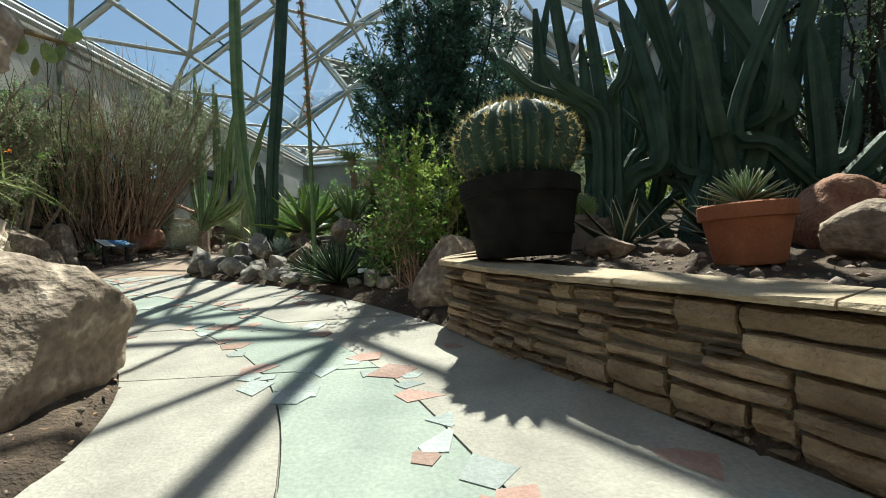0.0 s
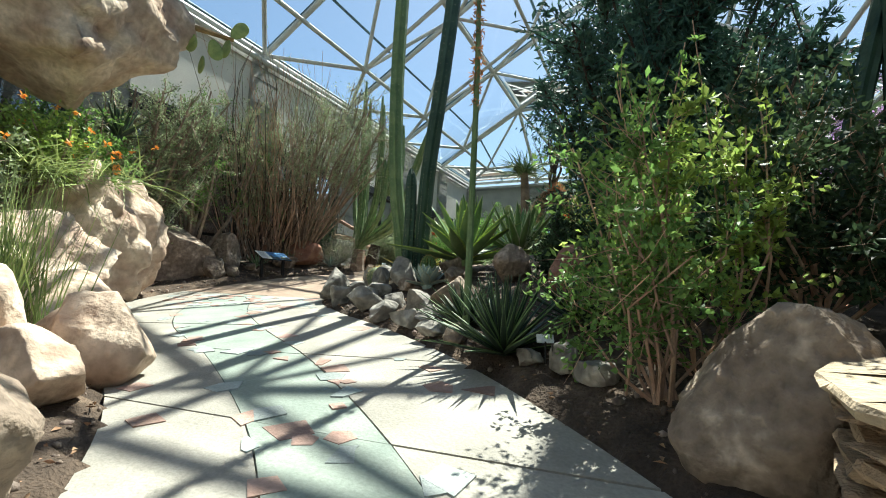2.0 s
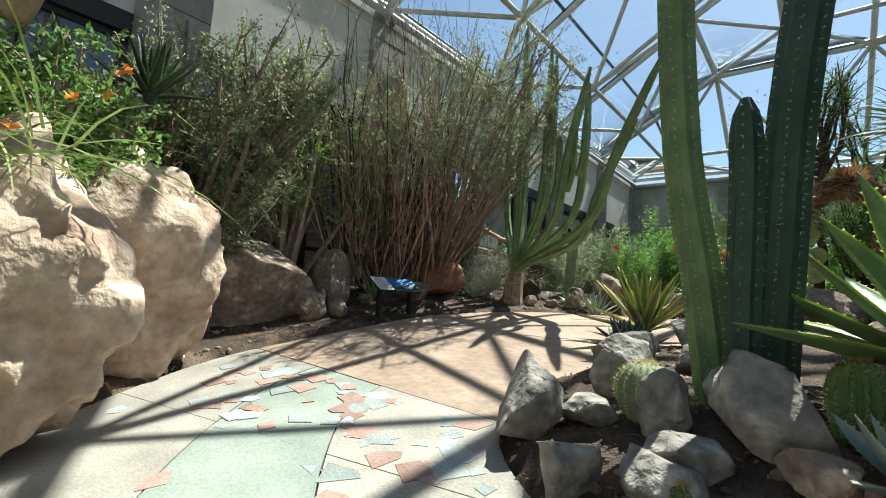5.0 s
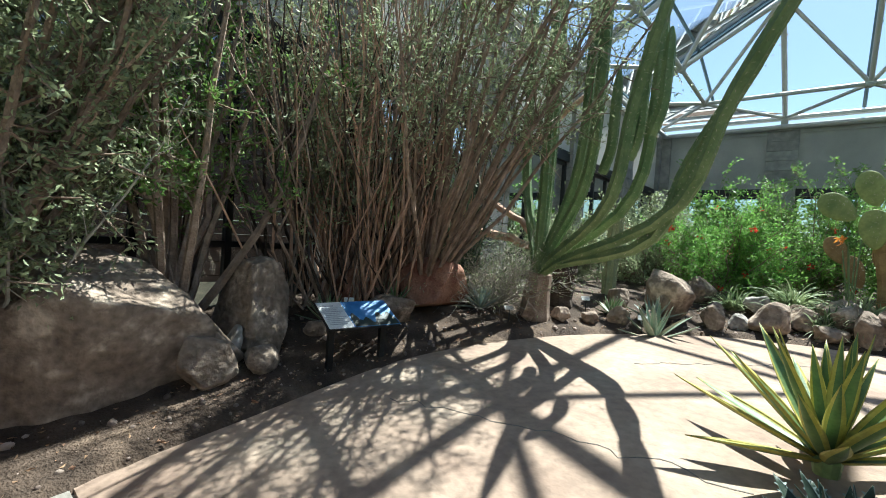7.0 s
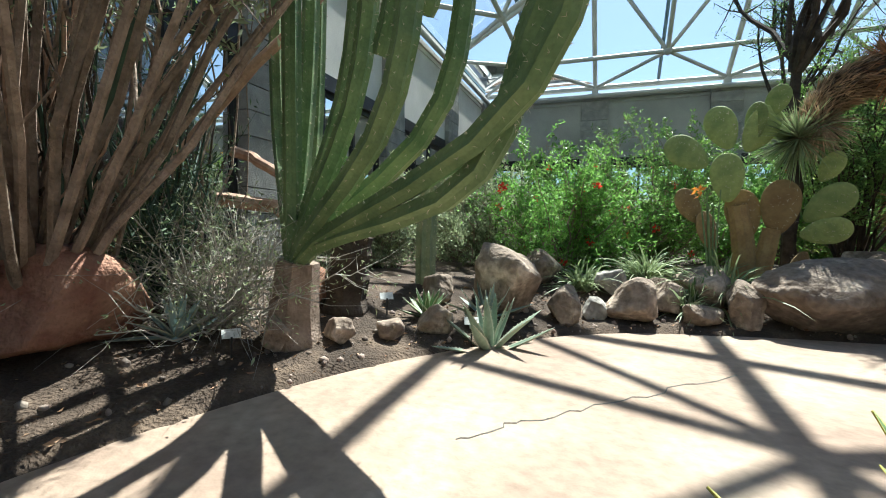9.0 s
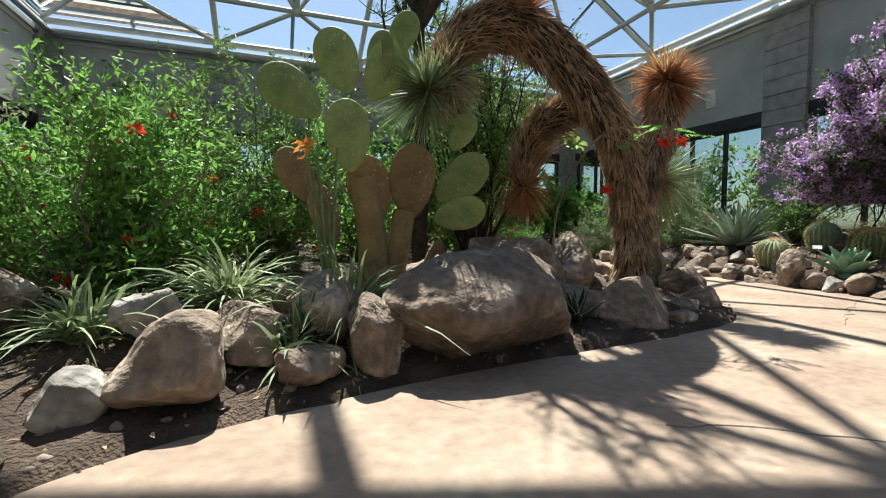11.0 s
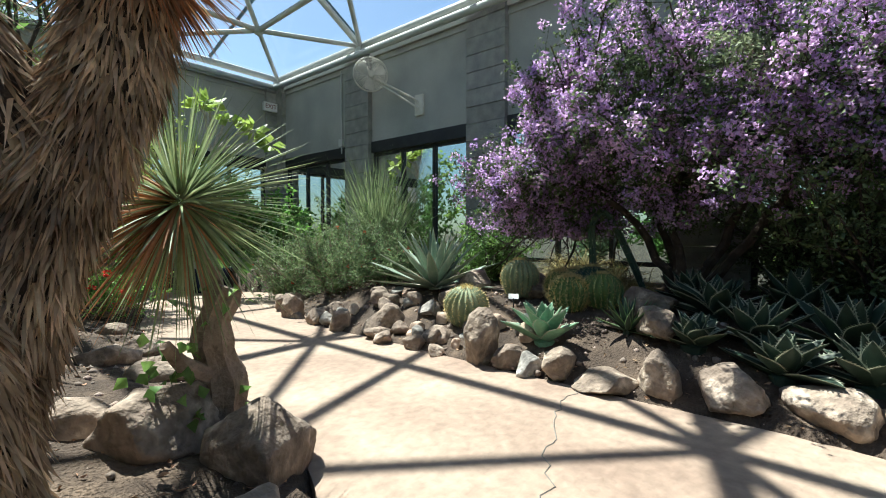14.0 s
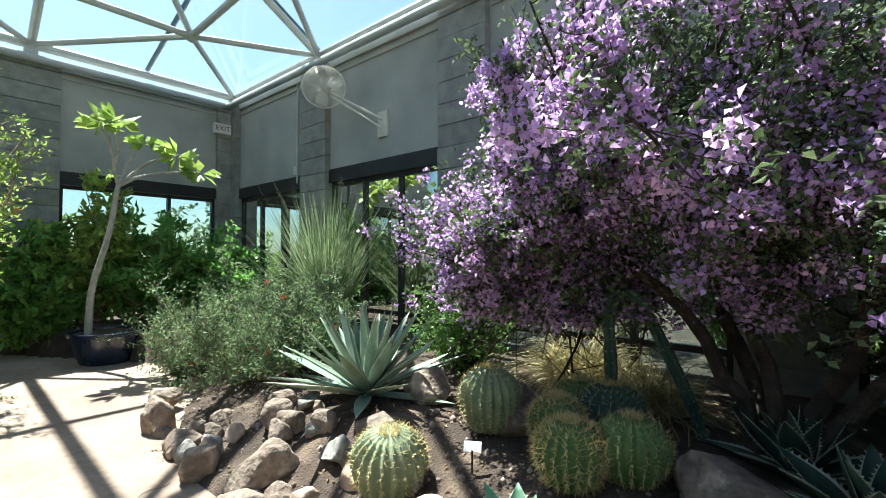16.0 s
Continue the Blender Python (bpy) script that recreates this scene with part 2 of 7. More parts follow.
M_GREYTEXT = material("grey_print", (0.28, 0.28, 0.30), (0.36, 0.36, 0.38), 0.7, 6, 0, 60)
M_REDTEXT = material("dark_letter_paint", (0.16, 0.05, 0.04), (0.22, 0.08, 0.06), 0.6, 6, 0, 60)
M_SKYPRINT = material("blue_photo_print", (0.03, 0.16, 0.42), (0.14, 0.38, 0.68), 0.35, 3.0, 0, 12, spec=0.5)
M_TREEPRINT = material("dark_photo_print", (0.008, 0.02, 0.022), (0.03, 0.055, 0.05), 0.35, 9, 0, 30, spec=0.5)
M_BRICKWALL = material("weathered_reddish_siding", (0.16, 0.10, 0.085), (0.25, 0.17, 0.14), 0.9, 3, 0.4, 40, obj_random=0.12)
M_SAND = material("pale_desert_ground", (0.36, 0.30, 0.22), (0.46, 0.39, 0.30), 0.95, 0.5, 0.4, 20)


# ---------------------------------------------------------------- mesh helpers
def mesh_from(name, verts, faces, mats, index=None, smooth=False):
    """verts: n x 3; faces: an array of triangles or quads, or a list of polygons."""
    me = bpy.data.meshes.new(name)
    verts = np.asarray(verts, dtype=np.float32)
    if isinstance(faces, np.ndarray):
        k = faces.shape[1]
        me.vertices.add(len(verts))
        me.vertices.foreach_set("co", verts.ravel())
        me.loops.add(faces.size)
        me.loops.foreach_set("vertex_index", faces.ravel().astype(np.int32))
        me.polygons.add(len(faces))
        me.polygons.foreach_set("loop_start", np.arange(0, faces.size, k, dtype=np.int32))
        me.polygons.foreach_set("loop_total", np.full(len(faces), k, dtype=np.int32))
    else:
        me.from_pydata(verts.tolist(), [], [list(f) for f in faces])
    for m in (mats if isinstance(mats, (list, tuple)) else [mats]):
        me.materials.append(m)
    if index is not None:
        me.polygons.foreach_set("material_index", np.asarray(index, dtype=np.int32))
    if smooth:
        me.polygons.foreach_set("use_smooth", np.ones(len(me.polygons), dtype=bool))
    me.update(calc_edges=True)
    me.validate()
    return me


class Build:
    """Collects vertices and polygons for one mesh."""

    def __init__(self):
        self.v, self.f, self.n = [], [], 0

    def add(self, v, f):
        v = np.asarray(v, dtype=np.float64).reshape(-1, 3)
        self.v.append(v)
        self.f.extend([[i + self.n for i in p] for p in f])
        self.n += len(v)

    def box(self, lo, hi, m=None):
        x0, y0, z0 = lo
        x1, y1, z1 = hi
        v = np.array([(x0, y0, z0), (x1, y0, z0), (x1, y1, z0), (x0, y1, z0), (x0, y0, z1), (x1, y0, z1), (x1, y1, z1), (x0, y1, z1)], dtype=float)
        if m is not None:
            v = np.array([m @ Vector(p) for p in v])
        self.add(v, [(0, 3, 2, 1), (4, 5, 6, 7), (0, 1, 5, 4), (1, 2, 6, 5), (2, 3, 7, 6), (3, 0, 4, 7)])

    def tube(self, pts, radii, sides=6, star=0.0, cap=True):
        """A tube along points; star > 0 draws every second vertex in, for ribs."""
        pts = np.asarray(pts, dtype=float)
        k = len(pts)
        radii = np.broadcast_to(np.asarray(radii, dtype=float), (k,))
        tang = np.gradient(pts, axis=0)
        tang /= np.linalg.norm(tang, axis=1)[:, None] + 1e-9
        a = np.linspace(0, 2 * np.pi, sides, endpoint=False)
        prof = np.ones(sides)
        if star:
            prof[1::2] -= star
        up = np.array((0.0, 0.0, 1.0)) if abs(tang[0][2]) < 0.9 else np.array((1.0, 0.0, 0.0))
        s = np.cross(tang[0], up)
        s /= np.linalg.norm(s)
        rings = []
        for i in range(k):
            s = s - tang[i] * (s @ tang[i])
            s /= np.linalg.norm(s) + 1e-9
            b = np.cross(tang[i], s)
            rings.append(pts[i] + radii[i] * (np.outer(prof * np.cos(a), s) + np.outer(prof * np.sin(a), b)))
        v = np.concatenate(rings)
        f = [(i * sides + j, i * sides + (j + 1) % sides, (i + 1) * sides + (j + 1) % sides, (i + 1) * sides + j) for i in range(k - 1) for j in range(sides)]
        if cap:
            f += [tuple(range(sides - 1, -1, -1)), tuple(range((k - 1) * sides, k * sides))]
        self.add(v, f)

    def lathe(self, prof, sides=32, wave=0, depth=0.0, centre=(0, 0, 0)):
        """A turned shape from (radius, z) pairs; wave ribs of that depth run up its side."""
        a = np.linspace(0, 2 * np.pi, sides, endpoint=False)
        g = 1 + depth * np.cos(a * wave) if wave else np.ones(sides)
        v = np.concatenate([np.stack([r * g * np.cos(a), r * g * np.sin(a), np.full(sides, z)], 1) for r, z in prof]) + np.asarray(centre)
        k = len(prof)
        f = [(i * sides + j, i * sides + (j + 1) % sides, (i + 1) * sides + (j + 1) % sides, (i + 1) * sides + j) for i in range(k - 1) for j in range(sides)]
        f += [tuple(range(sides - 1, -1, -1)), tuple(range((k - 1) * sides, k * sides))]
        self.add(v, f)

    def mesh(self, name, mats, smooth=False, index=None):
        return mesh_from(name, np.concatenate(self.v), self.f, mats, index, smooth)


def part(name, shape, mat, parent, label="", smooth=False):
    """One mesh object under a thing or under a part; shape is a Build or a ready mesh."""
    me = shape if isinstance(shape, bpy.types.Mesh) else shape.mesh(name, mat, smooth)
    ob = new(name, me)
    if parent is not None:
        ob.parent = parent
    return tagged(ob, label)


def stuff(name, me, parent, label=""):
    """A part that is past counting: foliage, spines, twigs."""
    ob = part(name, me, None, parent, label)
    ob["kind"] = "stuff"
    return ob


def thing(name, at=(0, 0, 0), label="", category="", group="", kind="", turn=0.0):
    ob = new(name)
    ob.matrix_basis = pose(*at, 0, 0, turn)
    ob.empty_display_size = 0.1
    return tagged(ob, label, category, group, kind)


def unit(v):
    v = np.asarray(v, dtype=float)
    return v / (np.linalg.norm(v, axis=-1, keepdims=True) + 1e-9)


def leaf_mesh(name, at, way, length, width, mat, fold=0.25):
    """Folded pointed leaves, one at each place, growing along way."""
    at, way = np.asarray(at, dtype=float), unit(way)
    n = len(at)
    length = np.broadcast_to(np.asarray(length, dtype=float), (n,))[:, None]
    width = np.broadcast_to(np.asarray(width, dtype=float), (n,))[:, None]
    side = unit(np.cross(way, unit(rng.normal(size=(n, 3)))))
    nor = np.cross(side, way)
    mid = at + way * length * 0.5
    v = np.stack([at, mid + side * width * 0.5 + nor * width * fold, at + way * length - nor * width * fold, mid - side * width * 0.5 + nor * width * fold], 1).reshape(-1, 3)
    b = np.arange(n)[:, None] * 4
    f = np.concatenate([b + [0, 1, 2], b + [0, 2, 3]])
    return mesh_from(name, v, f.astype(np.int32), mat)


def blade_mesh(name, at, way, length, width, mat, droop=0.2, seg=3):
    """Long narrow blades that taper to a point and bend down."""
    at, way = np.asarray(at, dtype=float), unit(way)
    n = len(at)
    length = np.broadcast_to(np.asarray(length, dtype=float), (n,))
    width = np.broadcast_to(np.asarray(width, dtype=float), (n,))
    side = unit(np.cross(way, unit(rng.normal(size=(n, 3)) * 0.4 + np.array((0, 0, 1.0)))))
    rows = []
    for i in range(seg + 1):
        t = i / seg
        c = at + way * (length * t)[:, None]
        c[:, 2] -= droop * length * t * t
        w = (width * (1 - t) ** 0.7 * 0.5)[:, None]
        if i < seg:
            rows += [c - side * w, c + side * w]
        else:
            rows.append(c)
    k = len(rows)
    v = np.stack(rows, 1).reshape(-1, 3)
    b = np.arange(n)[:, None] * k
    tris = []
    for i in range(seg - 1):
        tris += [b + [2 * i, 2 * i + 1, 2 * i + 3], b + [2 * i, 2 * i + 3, 2 * i + 2]]
    tris.append(b + [2 * seg - 2, 2 * seg - 1, 2 * seg])
    return mesh_from(name, v, np.concatenate(tris).astype(np.int32), mat)


def curve_points(p0, p1, bow=(0, 0, 0), k=7, wobble=0.0):
    t = np.linspace(0, 1, k)[:, None]
    p = np.asarray(p0) * (1 - t) + np.asarray(p1) * t + np.asarray(bow) * (4 * t * (1 - t))
    if wobble:
        p[1:-1] += rng.normal(size=(k - 2, 3)) * wobble
    return p


def spline(pts, k=20):
    """A smooth line through the points (Catmull-Rom)."""
    p = np.asarray(pts, dtype=float)
    p = np.concatenate([[2 * p[0] - p[1]], p, [2 * p[-1] - p[-2]]])
    out = []
    for s in np.linspace(0, len(p) - 3 - 1e-6, k):
        i, t = int(s), s - int(s)
        a, b, c, d = p[i:i + 4]
        out.append(0.5 * (2 * b + (c - a) * t + (2 * a - 5 * b + 4 * c - d) * t * t + (3 * b - a - 3 * c + d) * t ** 3))
    return np.array(out)


# ---------------------------------------------------------------- lie of the land
PATH_LEFT = spline([(-1.6, -3.5), (-1.8, 0.3), (-2.0, 2.1), (-3.2, 3.4), (-5.2, 4.4), (-6.8, 5.0), (-7.6, 5.8), (-8.2, 7.0), (-8.2, 8.4), (-8.1, 9.8), (-7.6, 11.2), (-6.95, 12.3), (-5.9, 13.35), (-4.8, 13.75),
                    (-3.6, 13.95), (-2.3, 14.1), (-1.3, 14.35), (-0.7, 15.1), (-0.4, 16.4), (-0.3, 18.0), (-0.1, 19.7), (0.4, 21.2), (0.6, 23.2), (0.6, 25.6)], 140)
PATH_RIGHT = spline([(1.9, -3.5), (1.7, 0.3), (0.62, 2.2), (-0.35, 3.5), (-1.7, 4.85), (-3.0, 5.8), (-4.2, 6.5), (-4.95, 7.1), (-5.15, 7.9), (-5.1, 8.7), (-4.9, 9.5), (-4.3, 10.2), (-3.5, 10.7), (-2.6, 11.0),
                     (-1.4, 11.2), (-0.2, 11.4), (0.8, 11.8), (1.4, 12.7), (1.4, 14.3), (1.4, 15.6), (1.45, 16.9), (1.5, 18.2), (2.2, 19.8), (3.3, 21.0)], 140)
WALL_LINE = np.array([(0.05, 4.15), (-0.26, 3.82), (-0.32, 3.48), (0.08, 2.86), (0.38, 2.48), (0.70, 2.08), (1.0, 1.72), (1.35, 1.25), (1.65, 0.7), (1.85, 0.0), (1.95, -1.2), (2.0, -3.5)])


def lane(y):
    """Height of the walked surface: a ramp that levels off."""
    v = -0.03 + 0.15 * np.asarray(y, dtype=float)
    soft = 1.4 + 0.26 * (1 - np.exp(-np.maximum(v - 1.4, 0) / 0.26))
    return np.where(v < 1.4, v, np.minimum(soft, 1.66))


def wall_top(y):
    return 0.63 + 0.113 * np.asarray(y, dtype=float)


def inside(px, py, poly):
    hit = np.zeros(px.shape, dtype=bool)
    for (x0, y0), (x1, y1) in zip(poly, np.roll(poly, -1, 0)):
        cross = ((y0 > py) != (y1 > py)) & (px < (x1 - x0) * (py - y0) / (y1 - y0 + 1e-12) + x0)
        hit ^= cross
    return hit


def line_distance(px, py, line):
    best = np.full(px.shape, 1e9)
    for a, b in zip(line[:-1], line[1:]):
        d = b - a
        t = np.clip(((px - a[0]) * d[0] + (py - a[1]) * d[1]) / (d @ d + 1e-12), 0, 1)
        best = np.minimum(best, np.hypot(px - a[0] - t * d[0], py - a[1] - t * d[1]))
    return best


PATH_POLY = np.concatenate([PATH_LEFT, PATH_RIGHT[::-1]])
BED_POLY = np.concatenate([WALL_LINE, [(5.6, -3.5), (5.6, 5.0), (2.0, 5.2), (0.6, 4.9)]])


def soil(x, y):
    """Height of the planted ground: mounded beds, lower under the paving."""
    x, y = np.asarray(x, dtype=float), np.asarray(y, dtype=float)
    out = ~inside(x, y, PATH_POLY)
    d = np.minimum(line_distance(x, y, PATH_LEFT), line_distance(x, y, PATH_RIGHT))
    rise = 0.03 + 0.30 * np.clip(d / 1.3, 0, 1) ** 1.2
    east = np.clip((x - 1.4) / 0.3, 0, 1) * np.clip((y - 12.0) / 0.6, 0, 1)
    rise = rise + 0.12 * east * np.clip(d / 0.8, 0, 1)
    bumps = 0.03 * np.sin(3.1 * x + 1.7 * y) * np.sin(2.3 * y - 1.1 * x)
    z = lane(y) + np.where(out, rise + bumps * np.clip(d, 0, 1), -0.09)
    bed = inside(x, y, BED_POLY)
    k = np.clip((line_distance(x, y, WALL_LINE) - 0.15) / 0.08, 0, 1)
    z = np.where(bed, np.maximum(z, (wall_top(np.clip(y, -2, 6)) - 0.07) * k + z * (1 - k)), z)
    far = np.clip((np.abs(x + 2.35) - 8.1) / 0.4, 0, 1)
    far = np.maximum(far, np.clip((y - 25.9) / 0.4, 0, 1))
    far = np.maximum(far, np.clip((-4.2 - y) / 0.4, 0, 1))
    return z * (1 - far) + 1.45 * far


def on(x, y):
    return float(soil(np.array([x]), np.array([y]))[0])


def at(x, y, sink=0.0):
    return (x, y, on(x, y) - sink)


gx = np.concatenate([[-900, -200, -60, -25, -14], np.arange(-11, 6.2, 0.13), [9, 20, 60, 200, 900]])
gy = np.concatenate([[-900, -200, -60, -20, -8], np.arange(-4.6, 26.6, 0.13), [30, 50, 90, 250, 900]])
GX, GY = np.meshgrid(gx, gy)
GZ = soil(GX, GY)
GZ += np.where((np.abs(GX + 2.35) < 9) & (GY > -5) & (GY < 27), rng.normal(size=GZ.shape) * 0.008, 0)
nx, ny = len(gx), len(gy)
idx = np.arange(nx * ny).reshape(ny, nx)
quads = np.stack([idx[:-1, :-1], idx[:-1, 1:], idx[1:, 1:], idx[1:, :-1]], -1).reshape(-1, 4)
ground = new("ground", mesh_from("ground", np.stack([GX, GY, GZ], -1).reshape(-1, 3), quads.astype(np.int32), M_SOIL, smooth=True))
tagged(ground, "dry dark soil of the planting beds with scattered gravel", "ground", kind="structure")


# ---------------------------------------------------------------- paving
def lane_point(s, u):
    """A place on the path: s along it from 0 to 139, u from its left edge (0) to its right (1)."""
    i = min(int(s), 138)
    t = s - i
    a = PATH_LEFT[i] * (1 - t) + PATH_LEFT[i + 1] * t
    b = PATH_RIGHT[i] * (1 - t) + PATH_RIGHT[i + 1] * t
    p = a * (1 - u) + b * u
    return np.array((p[0], p[1], float(lane(p[1]))))


def lane_sheet(s0, s1, u0, u1, lift, ns, nu, thick=0.12):
    """A slab of the path, with its sides."""
    b = Build()
    top = np.array([[lane_point(s0 + (s1 - s0) * i / ns, u0 + (u1 - u0) * j / nu) for j in range(nu + 1)] for i in range(ns + 1)])
    top[..., 2] += lift
    k = nu + 1
    v = np.concatenate([top.reshape(-1, 3), top.reshape(-1, 3) - (0, 0, thick)])
    off = (ns + 1) * k
    f = [(i * k + j, i * k + j + 1, (i + 1) * k + j + 1, (i + 1) * k + j) for i in range(ns) for j in range(nu)]
    rim = [(0, j) for j in range(k)] + [(i, nu) for i in range(1, ns + 1)] + [(ns, j) for j in range(nu - 1, -1, -1)] + [(i, 0) for i in range(ns - 1, 0, -1)]
    rim = [i * k + j for i, j in rim]
    f += [(a, a + off, c + off, c) for a, c in zip(rim, rim[1:] + rim[:1])]
    b.add(v, f)
    return b


road = thing("path", (0, 0, 0), "winding concrete garden path with stained slabs and flagstone mosaic", "path", kind="structure")
part("joint_bed", lane_sheet(0, 139, 0, 1, -0.022, 139, 10), M_GROUT, road, "dark sand joint between the slabs")
S_EARTH = 44.0
cuts = [0, 8, 14.5, 20, 25.5, 31, 37.5, S_EARTH]
for k, (a, b) in enumerate(zip(cuts[:-1], cuts[1:])):
    for u0, u1, m in ((0.0, 0.36, M_SLAB), (0.36, 0.64, M_GREENSLAB), (0.64, 1.0, M_SLAB)):
        part("slab", lane_sheet(a + 0.025, b - 0.025, u0 + 0.002, u1 - 0.002, rng.uniform(-0.003, 0.003), 10, 5, 0.05), m, road)
part("earth_slab", lane_sheet(S_EARTH + 0.06, 139, 0, 1, 0, 120, 26), M_EARTH, road, "pinkish tan stamped concrete with fine cracks")
# flagstone mosaic along the slab joints
for k in range(190):
    s = rng.uniform(3, S_EARTH - 1)
    u = rng.choice([0.36, 0.64, 0.9, 0.1], p=[0.4, 0.4, 0.14, 0.06]) + rng.normal() * 0.028
    if k % 3 == 0:
        s = rng.choice(cuts[1:]) + rng.normal() * 0.5 - 0.4
        u = rng.uniform(0.3, 0.7)
    if k >= 140:
        s, u = rng.uniform(38, 43), np.clip(rng.uniform(0.1, 0.95), 0, 1)
    c = lane_point(min(max(s, 2), S_EARTH - 1), u)
    n = rng.integers(4, 6)
    ang = np.sort(rng.uniform(0, 2 * np.pi, n))
    if np.diff(np.append(ang, ang[0] + 2 * np.pi)).max() > 2.6:
        ang = np.linspace(0, 2 * np.pi, n, endpoint=False) + rng.uniform(0, 1)
    r = rng.uniform(0.04, 0.115) * (0.7 + 0.6 * rng.random(n))
    p = np.stack([c[0] + r * np.cos(ang) * 1.2, c[1] + r * np.sin(ang)], 1)
    hi = np.concatenate([p, (lane(p[:, 1]) + 0.0042 + 0.0015 * rng.random())[:, None]], 1)
    b = Build()
    b.add(np.concatenate([hi, hi - (0, 0, 0.03)]), [tuple(range(n))] + [(i, i + n, (i + 1) % n + n, (i + 1) % n) for i in range(n)])
    part("flagstone", b, M_TERRATILE if rng.random() < 0.42 else M_BLUETILE, road)
# hair cracks in the stamped concrete
for p0, p1, bow in (((-0.6, 13.9), (1.3, 14.6), 0.15), ((-3.6, 13.0), (-2.2, 11.4), 0.2), ((-6.4, 11.2), (-5.0, 12.6), -0.2), ((-0.1, 17.2), (1.3, 17.8), 0.1), ((-7.6, 9.2), (-5.3, 9.6), 0.1)):
    q = curve_points((*p0, 0), (*p1, 0), (bow, bow, 0), 26)
    q[1:-1, :2] += rng.normal(size=(24, 2)) * 0.02
    q[:, 2] = lane(q[:, 1]) + 0.001
    b = Build()
    b.tube(q, 0.004, 4)
    part("crack", b, M_GROUT, road, "thin dark crack")

# ---------------------------------------------------------------- the glasshouse shell
X0, X1, Y0, Y1 = -10.3, 5.3, -4.6, 25.7
SILL, HEAD, EAVE = 1.3, 5.05, 7.15


def wall(name, a, b, inward, bays, panel_mat, label):
    """A long side: block pilasters, precast panels above, glazing below."""
    a, b, n = np.array(a), np.array(b), np.array(inward)
    length = np.linalg.norm(b - a)
    d = (b - a) / length
    w = thing(name, (0, 0, 0), label, "wall", kind="structure")
    m = Matrix(((d[0], n[0], 0, a[0]), (d[1], n[1], 0, a[1]), (0, 0, 1, 0), (0, 0, 0, 1)))
    step = length / bays
    for k in range(bays + 1):
        c = k * step
        z, j = SILL - 0.6, 0
        while z < EAVE - 0.05:
            top = min(z + 0.33, EAVE)
            q = Build()
            e = rng.uniform(-0.008, 0.008)
            q.box((c - 0.44, -0.28, z + 0.008), (c + 0.44, 0.14 + e, top - 0.006), m)
            part("block", q, M_BLOCK, w)
            z, j = top, j + 1
    win = 0
    for k in range(bays):
        s, e = k * step + 0.443, (k + 1) * step - 0.443
        q = Build()
        q.box((s, -0.20, HEAD), (e, 0.02, EAVE - 0.12), m)
        part("panel", q, panel_mat, w, "smooth precast panel")
        q = Build()
        q.box((s, -0.16, EAVE - 0.117), (e, 0.07, EAVE), m)
        q.box((s, 0.022, EAVE - 0.26), (e, 0.05, EAVE - 0.2), m)
        part("ledge", q, panel_mat, w)
        q = Build()
        q.box((s, -0.22, HEAD - 0.26), (e, 0.05, HEAD - 0.003), m)
        part("header_beam", q, M_DARKMETAL, w, "dark bronze beam over the glazing")
        wd = thing("window", (0, 0, 0), "dark bronze framed floor-to-ceiling glazing", "window", "glazed bays", "structure")
        q = Build()
        mull = np.linspace(s + 0.04, e - 0.04, 4)
        for c in mull:
            q.box((c - 0.035, -0.12, SILL), (c + 0.035, -0.02, HEAD - 0.262), m)
        for c, g in zip(mull[:-1], mull[1:]):
            for z in (SILL + 0.02, 2.35, HEAD - 0.34):
                q.box((c + 0.036, -0.11, z), (g - 0.036, -0.03, z + 0.07), m)
        part("window_frame", q, M_DARKMETAL, wd)
        for c, g in zip(mull[:-1], mull[1:]):
            q = Build()
            q.box((c + 0.03, -0.074, SILL + 0.05), (g - 0.03, -0.066, HEAD - 0.3), m)
            pane = part("pane", q, M_WINGLASS, wd)
            pane.visible_shadow = False
        win += 1
    return w


wall("wall_back", (X0, Y1), (X1, Y1), (0, -1), 4, M_CONCRETE, "grey concrete wall with block pilasters and glazed bays")
wall("wall_east", (X1, Y1), (X1, Y0), (-1, 0), 8, M_CONCRETE, "grey concrete wall with block pilasters and glazed bays")
wall("wall_west", (X0, Y0), (X0, Y1), (1, 0), 8, M_STUCCO, "pale stucco wall with pilasters over dark glazing")
q = Build()
q.box((X0 - 0.3, Y0 - 0.3, -1.0), (X1 + 0.3, Y0, EAVE))
part("wall_south", q, M_CONCRETE, None)
tagged(bpy.data.objects["wall_south"], "plain grey concrete end wall", "wall", kind="structure")

# roof: a double-layer tube frame under glass, hipped at the ends
roof = thing("roof_frame", (0, 0, 0), "grey tubular space frame carrying the glass roof", "roof frame", kind="structure")
NI, NJ = 4, 8
fx, fy = np.linspace(X0, X1, NI + 1), np.linspace(Y0, Y1, NJ + 1)


def roof_height(x, y):
    return EAVE + 0.28 + 0.62 * min(x - X0, X1 - x, Y1 - y, y - Y0)


outer = {(i, j): np.array((fx[i], fy[j], roof_height(fx[i], fy[j]))) for i in range(NI + 1) for j in range(NJ + 1)}
inner = {(i, j): np.array(((fx[i] + fx[i + 1]) / 2, (fy[j] + fy[j + 1]) / 2, roof_height((fx[i] + fx[i + 1]) / 2, (fy[j] + fy[j + 1]) / 2) - 1.05)) for i in range(NI) for j in range(NJ)}
for i in range(NI):
    inner[i, NJ - 1][1:] -= (0.65, 0.05)     # the end hubs hang further in


def strut(name, p, g, r, mat):
    b = Build()
    b.tube([p, g], r, 10)
    part(name, b, mat, roof, smooth=False)


